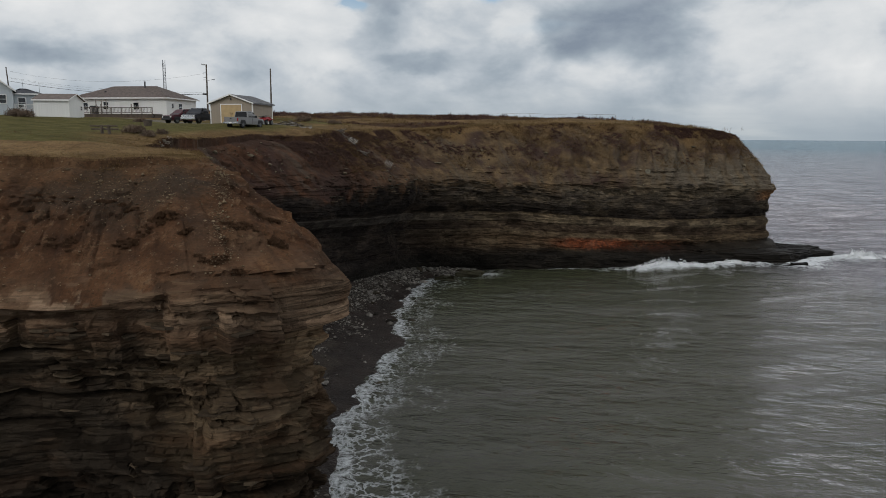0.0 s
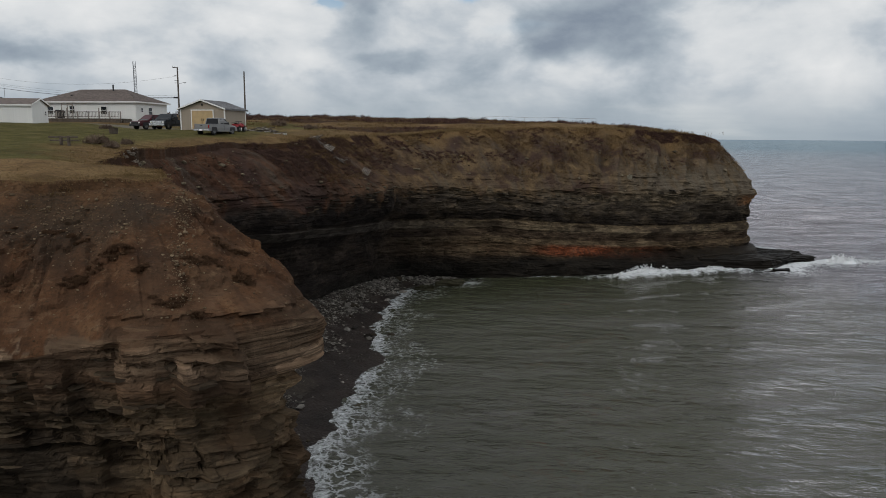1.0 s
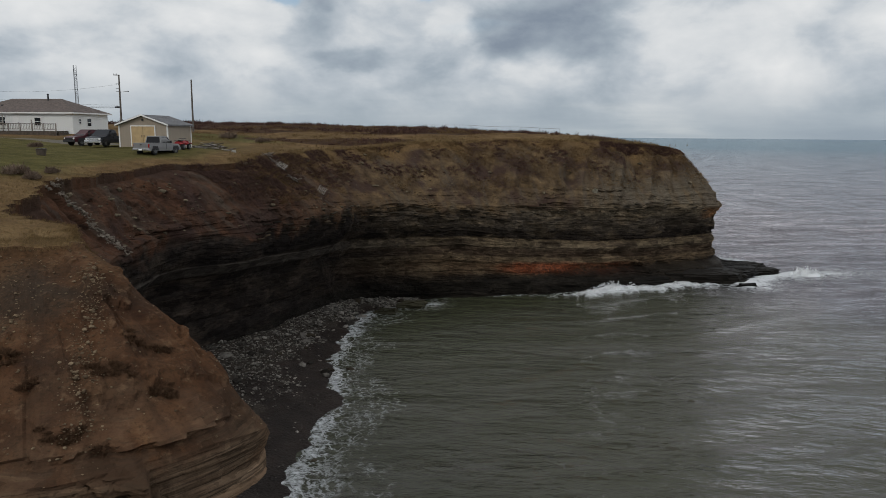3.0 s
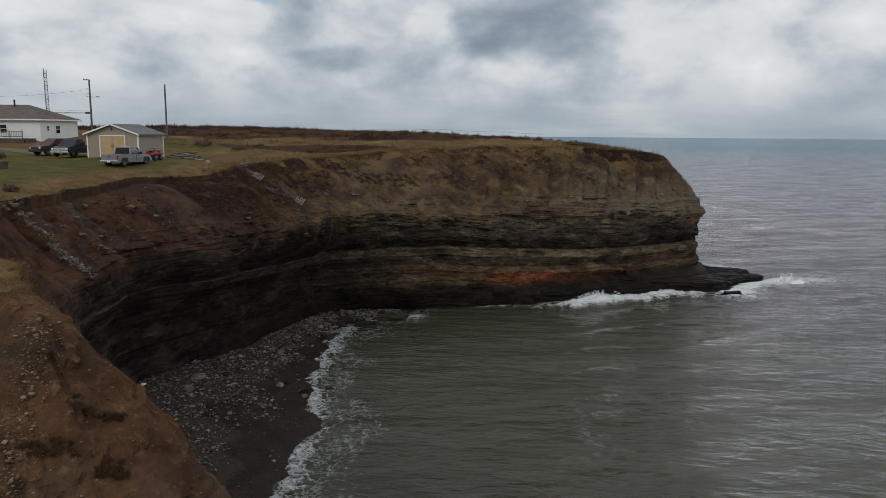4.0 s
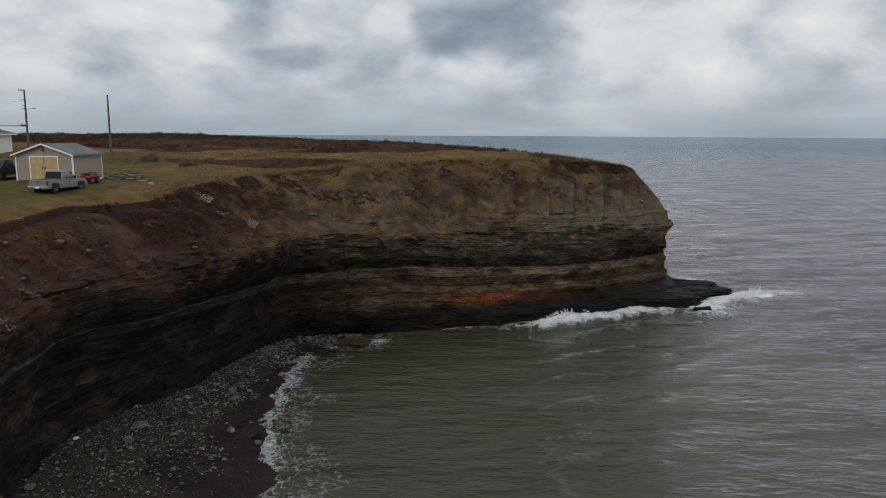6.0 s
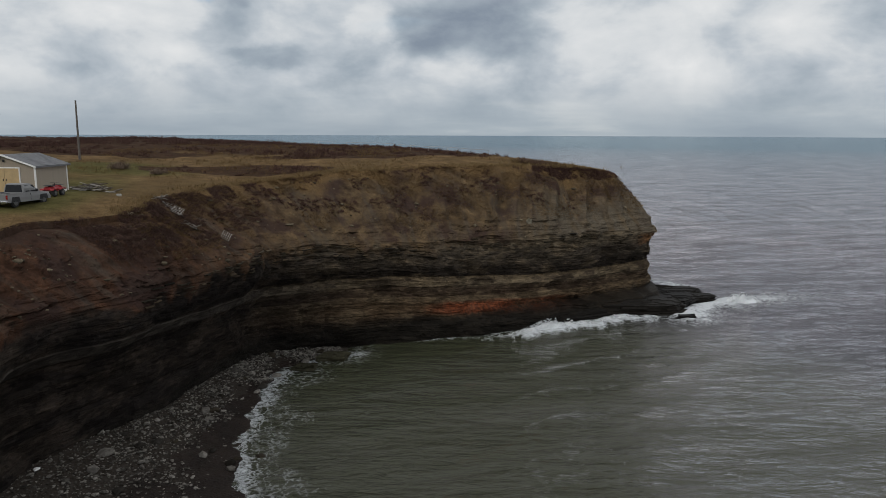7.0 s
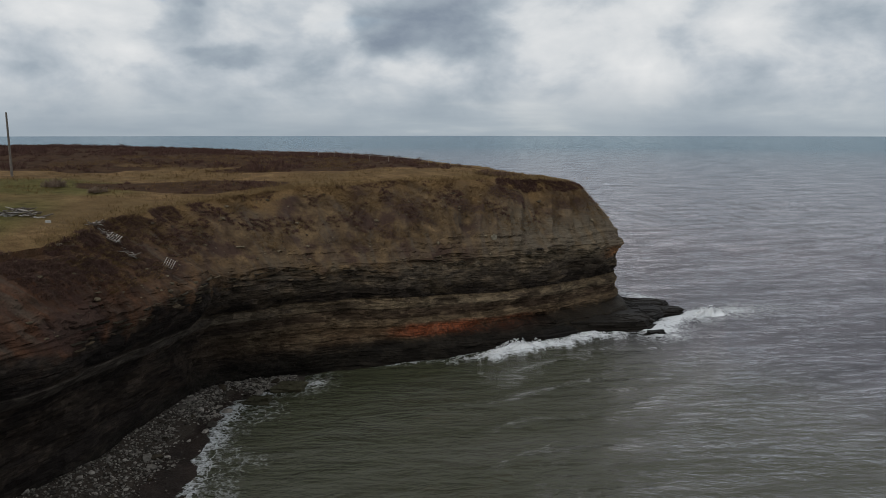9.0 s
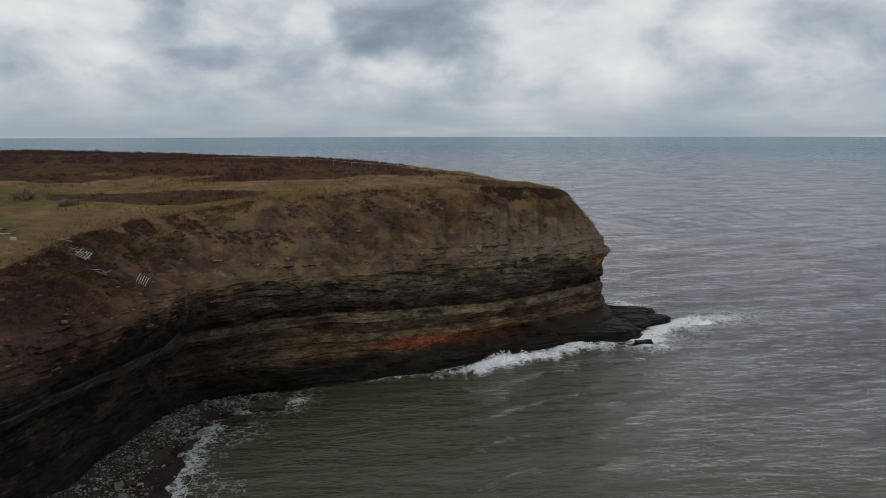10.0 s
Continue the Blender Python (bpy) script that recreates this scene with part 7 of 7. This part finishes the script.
# dead grass on the far bank, and on the near headland
far_bank = np.nonzero((ALONG > KNOTS[16]) & (ALONG < KNOTS[27]))[0]
p_, o_ = pick_slope(far_bank, 26000, 0.0, 0.8, 5, 141, 0.0)
g2_ = tufts("bank_grass", p_, np.random.default_rng(6).uniform(0.12, 0.34, len(p_)), growth_material("bank_straw", (0.085, 0.054, 0.027), (0.23, 0.150, 0.073)), 6, 0.5, 0.9, 7, 0.05, outward(o_, 1.2))
tagged(g2_, "dead brown grass hanging down the steep bank", "grass", kind="stuff")
near_bank = np.nonzero((ALONG > KNOTS[2]) & (ALONG < KNOTS[9]))[0]
p_, o_ = pick_slope(near_bank, 9000, 0.0, 0.22, 8, 142, 0.0)
g3_ = tufts("near_grass", p_, np.random.default_rng(9).uniform(0.05, 0.15, len(p_)), STRAW, 7, 0.5, 1.0, 10, 0.045, outward(o_, 0.6))
tagged(g3_, "short dead grass on the brown headland", "grass", kind="stuff")
# rough grass over the flat land
fx, fy = np.random.default_rng(11).uniform(-30, 46, 30000), np.random.default_rng(12).uniform(28, 150, 30000)
fd, _ = brink_distance(fx, fy)
ring = np.array(edge + corner)
inside = np.zeros(len(fx), bool)
for (xa, ya), (xb, yb) in zip(ring, np.roll(ring, -1, 0)):
    hit = ((ya > fy) != (yb > fy))
    inside[hit] ^= fx[hit] < (xb - xa) * (fy[hit] - ya) / (yb - ya) + xa
ok = inside & (fd > 0.5) & ~((fx < -15) & (fy > 52) & (fy < 100)) & (fbm(fx / 5, fy / 5, seed=151) > np.random.default_rng(152).uniform(-0.5, 0.4, len(fx)))
fx, fy = fx[ok], fy[ok]
g4_ = tufts("rough_grass", np.column_stack([fx, fy, land_height(fx, fy)]), np.random.default_rng(13).uniform(0.10, 0.36, len(fx)) * np.where(fy < 60, 0.3, 1.0), STRAW, 5, 0.7, 1.0, 14, 0.06)
tagged(g4_, "tufts of straw-coloured rough grass on the clifftop", "grass", kind="stuff")


def mounds(name, places, sizes, mat, seed, sprigs=60, flat=0.7):
    """Leafless bushes: low domes of fine upward twigs, joined in one mesh."""
    rs_ = np.random.default_rng(seed)
    n_ = len(places) * sprigs
    size = np.repeat(sizes, sprigs)
    a, e = rs_.uniform(0, 2 * np.pi, n_), np.arcsin(rs_.uniform(0.0, 1.0, n_))
    r_ = size * rs_.uniform(0.35, 1.0, n_)
    lump_ = 0.75 + 0.5 * rs_.uniform(0, 1, n_)
    at = np.repeat(places, sprigs, 0) + np.stack([np.cos(a) * np.cos(e) * r_, np.sin(a) * np.cos(e) * r_, np.sin(e) * r_ * flat * lump_ - 0.06 * size], 1)
    d = np.stack([np.cos(a) * np.cos(e), np.sin(a) * np.cos(e), np.sin(e) + 0.5], 1) + rs_.normal(0, 0.45, (n_, 3))
    d /= np.linalg.norm(d, axis=1)[:, None]
    side = np.cross(d, rs_.normal(0, 1, (n_, 3)))
    side /= np.linalg.norm(side, axis=1)[:, None]
    ln = size * rs_.uniform(0.25, 0.55, n_)
    wd = side * (0.05 * size + 0.008)[:, None]
    vs = np.stack([at - d * ln[:, None] * 0.5 - wd, at - d * ln[:, None] * 0.5 + wd, at + d * ln[:, None] * 0.5], 1).reshape(-1, 3)
    return new(name, mesh_from(name, vs, np.arange(3 * n_).reshape(-1, 3), mat, False))


def brush(name, places, sizes, label, seed, mat=TWIG, blades=50):
    return tagged(mounds(name, places, sizes, mat, seed, blades), label, "brush", kind="stuff")


hx, hy = np.random.default_rng(15).uniform(-120, 44, 9000), np.random.default_rng(16).uniform(104, 260, 9000)
inside = np.zeros(len(hx), bool)
for (xa, ya), (xb, yb) in zip(ring, np.roll(ring, -1, 0)):
    hit = ((ya > hy) != (yb > hy))
    inside[hit] ^= hx[hit] < (xb - xa) * (hy[hit] - ya) / (yb - ya) + xa
hd, _ = brink_distance(hx, hy)
thick = smooth(122, 140, hy + 14 * fbm(hx / 25, hy / 25, seed=85)) * smooth(2.0, 10, hd) * smooth(36, 22, hx - 0.05 * (hy - 130))
for bx, by, rx, ry in ((-9, 110, 11, 4.5), (4, 124, 13, 3.0), (-30, 128, 14, 5), (24, 134, 8, 4)):
    thick = np.maximum(thick, smooth(1.2, 0.8, np.hypot((hx - bx) / rx, (hy - by) / ry)))
clump = fbm(hx / 9, hy / 9, seed=161)
ok = inside & (hd > 1.5) & (thick > np.random.default_rng(17).uniform(0.2, 0.9, len(hx))) & (clump > -0.55)
hx, hy, clump = hx[ok], hy[ok], clump[ok]
hs = (0.5 + 0.5 * np.clip(clump + 0.4, 0, 1.2)) * np.random.default_rng(18).uniform(0.7, 1.3, len(hx))
brush("heath_brush", np.column_stack([hx, hy, land_height(hx, hy) - 0.05]), hs, "dark leafless brush covering the headland", 19, blades=44)
# twiggy thickets on the banks
thicket = np.nonzero((ALONG > KNOTS[15] + 1) & (ALONG < KNOTS[19] + 3))[0]
p_, o_ = pick_slope(thicket, 4600, 0.0, 0.7, 20, 171, 0.0)
brush("bank_brush", p_, np.random.default_rng(21).uniform(0.16, 0.38, len(p_)), "purple-brown leafless brush on the bank", 22, growth_material("bank_twigs", (0.048, 0.029, 0.024), (0.135, 0.084, 0.066)), 46)
p_, o_ = pick_slope(far_bank, 4200, 0.02, 0.7, 23, 172, 0.30)
brush("slope_brush", p_, np.random.default_rng(24).uniform(0.2, 0.5, len(p_)), "low dark brush in patches on the bank", 25)
# sods with dead growth that slid down the near slope
SOD = growth_material("dead_sod", (0.064, 0.037, 0.022), (0.108, 0.063, 0.037))
rs_ = np.random.default_rng(27)
sod_xy = np.concatenate([np.array(c) + rs_.normal(0, 1, (n, 2)) * np.array((w_, 0.14)) for c, n, w_ in (((-10.0, 24.9), 22, 0.34), ((-8.8, 24.1), 8, 0.16), ((-7.2, 24.8), 20, 0.34), ((-6.0, 24.9), 14, 0.2), ((-6.8, 26.5), 14, 0.34),
                         ((-7.3, 22.65), 16, 0.34), ((-10.8, 24.2), 18, 0.3), ((-12.1, 26.3), 18, 0.45), ((-15.4, 26.5), 16, 0.5), ((-13.2, 24.2), 12, 0.4))])
tagged(mounds("headland_brush", on_slope(sod_xy), rs_.uniform(0.12, 0.24, len(sod_xy)), SOD, 28, 170, 0.34), "dark sods of dead growth on the headland slope", "brush", kind="stuff")


cl = np.random.default_rng(71)
cap_cols = np.nonzero((ALONG > KNOTS[23] + 3) & (ALONG < KNOTS[26]))[0]
p_, o_ = pick_slope(cap_cols, 1500, 0.0, 0.26, 33, 174, -0.35)
brush("brow_brush", p_, np.random.default_rng(34).uniform(0.2, 0.42, len(p_)), "dark red-brown brush capping the headland's brow", 35)
bx_, by_ = cl.normal(33.2, 1.6, 70), cl.normal(117.5, 0.9, 70)
brush("headland_thicket", np.column_stack([bx_, by_, land_height(bx_, by_)]), cl.uniform(0.5, 1.0, 70), "leafless red-brown thicket on the headland", 36, growth_material("thicket_twigs", (0.06, 0.038, 0.030), (0.16, 0.105, 0.075)), 130)
cx_, cy_ = cl.normal(34.5, 3.4, 260), cl.normal(117.0, 1.5, 260)
clump_ = tufts("tall_grass", np.column_stack([cx_, cy_, land_height(cx_, cy_)]), cl.uniform(0.3, 0.7, 260), PALE_STRAW, 9, 0.4, 0.7, 72, 0.03)
tagged(clump_, "tall clump of bleached dead grass on the headland", "grass", kind="stuff")


def shrub(x, y, size, label, seed):
    """A leafless shrub: stems that fork into twigs."""
    r_ = random.Random(seed)
    s = thing("shrub", site(x, y, r_.uniform(0, 360)), label, "shrub", "bare shrubs by the houses")
    bm = bmesh.new()
    tips = []
    for _ in range(9):
        a, l = r_.uniform(0, 6.28), size * r_.uniform(0.45, 0.75)
        t = Vector((math.cos(a) * l * 0.55, math.sin(a) * l * 0.55, l))
        tube(bm, (t.x * 0.1, t.y * 0.1, -0.1), t, 0.022 * size, 0.010 * size, 5)
        tips.append(t)
    part("stem_cluster", bm, TWIG, s)
    tw = mounds("twig_crown", np.array([[r_.gauss(0, 0.3 * size), r_.gauss(0, 0.3 * size), 0.12 * size] for _ in range(7)]), np.full(7, 0.42 * size), PALE_TWIG, seed, 170, 1.1)
    tw.parent = s


for k, (x, y, size, lab) in enumerate(((-48.6, 79.5, 1.7, "dense bare brown shrub beside the pale house"), (-46.6, 78.6, 1.4, "dense bare brown shrub beside the pale house"), (-34.5, 79.6, 0.9, "low bare shrub on the lawn before the deck"),
                                       (-24.0, 54.5, 1.1, "pale bare bush at the cliff edge"), (-22.6, 53.6, 0.9, "pale bare bush at the cliff edge"), (-23.2, 57.2, 0.8, "low bare bush at the cliff edge"), (-22.5, 108.0, 1.6, "bare bush standing in rough grass"),
                                       (-17.5, 104.0, 1.2, "bare bush standing in rough grass"), (-25.5, 96.5, 1.3, "bare bush in grass behind the garage"))):
    shrub(x, y, size, lab, 60 + k)

# ---------------------------------------------------------------- white water thrown up at the ledges
def foam_material():
    mat, tree, b = material("sea_spray")
    n = noise_tex(tree, place(tree), 3.0, 5.0, 0.65)
    tree.links.new(ramp(tree, n, ((0.3, (0.62, 0.65, 0.66)), (0.7, (0.85, 0.86, 0.86)))), b.inputs["Base Color"])
    b.inputs["Roughness"].default_value = 0.9
    relief(tree, b, n, 0.7, 0.15)
    return mat


SPRAY = foam_material()


def spray(x, y, wide, high, turn, seed, label):
    """A low ragged crest of broken water with drops above it."""
    rs_ = np.random.default_rng(seed)
    gx, gy = np.meshgrid(np.linspace(-1, 1, 130), np.linspace(-1, 1, 60))
    hgt = np.clip(1 - gx**2, 0, 1) ** 1.3 * np.exp(-((gy - 0.15) / 0.36) ** 2)
    hgt = hgt * np.clip(0.45 + 0.6 * fbm(gx * 3, gy * 2.5, seed=seed) + 0.13 * fbm(gx * 14, gy * 8, seed=seed + 1), 0.02, 2)
    c, d = math.cos(radians(turn)), math.sin(radians(turn))
    lx, ly = gx * wide, gy * min(wide * 0.42, 2.0)
    v_ = np.stack([x + lx * c - ly * d, y + lx * d + ly * c, hgt * high - 0.14], -1).reshape(-1, 3)
    f_ = grid_faces(60, 130)
    f_ = np.concatenate([f_[:, [0, 1, 2]], f_[:, [0, 2, 3]]])
    # thrown drops and shreds of foam
    n_ = int(900 * wide / 5)
    u_, w_ = rs_.uniform(-0.95, 0.95, n_), rs_.normal(0.12, 0.20, n_)
    peak = np.clip(1 - u_**2, 0, 1) ** 1.3 * np.exp(-((w_ - 0.15) / 0.5) ** 2) * np.clip(0.45 + 0.6 * fbm(u_ * 3, w_ * 2.5, seed=seed), 0.05, 2) * high
    up_ = peak * rs_.uniform(0.5, 1.45, n_)
    at = np.stack([x + u_ * wide * c - w_ * min(wide * 0.42, 2.0) * d, y + u_ * wide * d + w_ * min(wide * 0.42, 2.0) * c, up_ - 0.08], 1)
    drop_ = np.array([(1, 0, -0.6), (-0.5, 0.87, -0.6), (-0.5, -0.87, -0.6), (0, 0, 1.0)])
    size_ = rs_.uniform(0.03, 0.13, (n_, 1, 1)) * rs_.uniform(0.6, 1.5, (n_, 1, 3))
    dv = (at[:, None] + drop_[None] * size_).reshape(-1, 3)
    df = (4 * np.arange(n_)[:, None, None] + np.array([(0, 1, 3), (1, 2, 3), (2, 0, 3), (2, 1, 0)])[None]).reshape(-1, 3) + len(v_)
    v_, f_ = np.concatenate([v_, dv]), np.concatenate([f_, df])
    ob = new("breaking_wave", mesh_from("breaking_wave", v_, f_, SPRAY, True))
    return tagged(ob, label, "wave")


spray(60.5, 107.4, 4.6, 2.3, 8, 31, "white spray of a wave breaking on ledges")
spray(30.0, 98.6, 7.0, 1.0, 16, 33, "white breaker rolling along the cliff foot")
spray(40.0, 102.2, 5.0, 0.5, 20, 35, "white breaker rolling along the cliff foot")

pl, o = slope_place(28.0, 104.0)
ob = new("pale_outcrop", mesh_from("pale_outcrop", rock_points(0.6, 1.0, 77) * np.array((0.75, 0.5, 1.2)), ICO, stone_material("pale_lime", (0.15, 0.135, 0.10), (0.30, 0.27, 0.20), 0.9), False))
ob.matrix_world = pose(pl[0] - o[0] * 0.15, pl[1] - o[1] * 0.15, pl[2])
tagged(ob, "pale weathered rock sticking out of the slope", "rock")
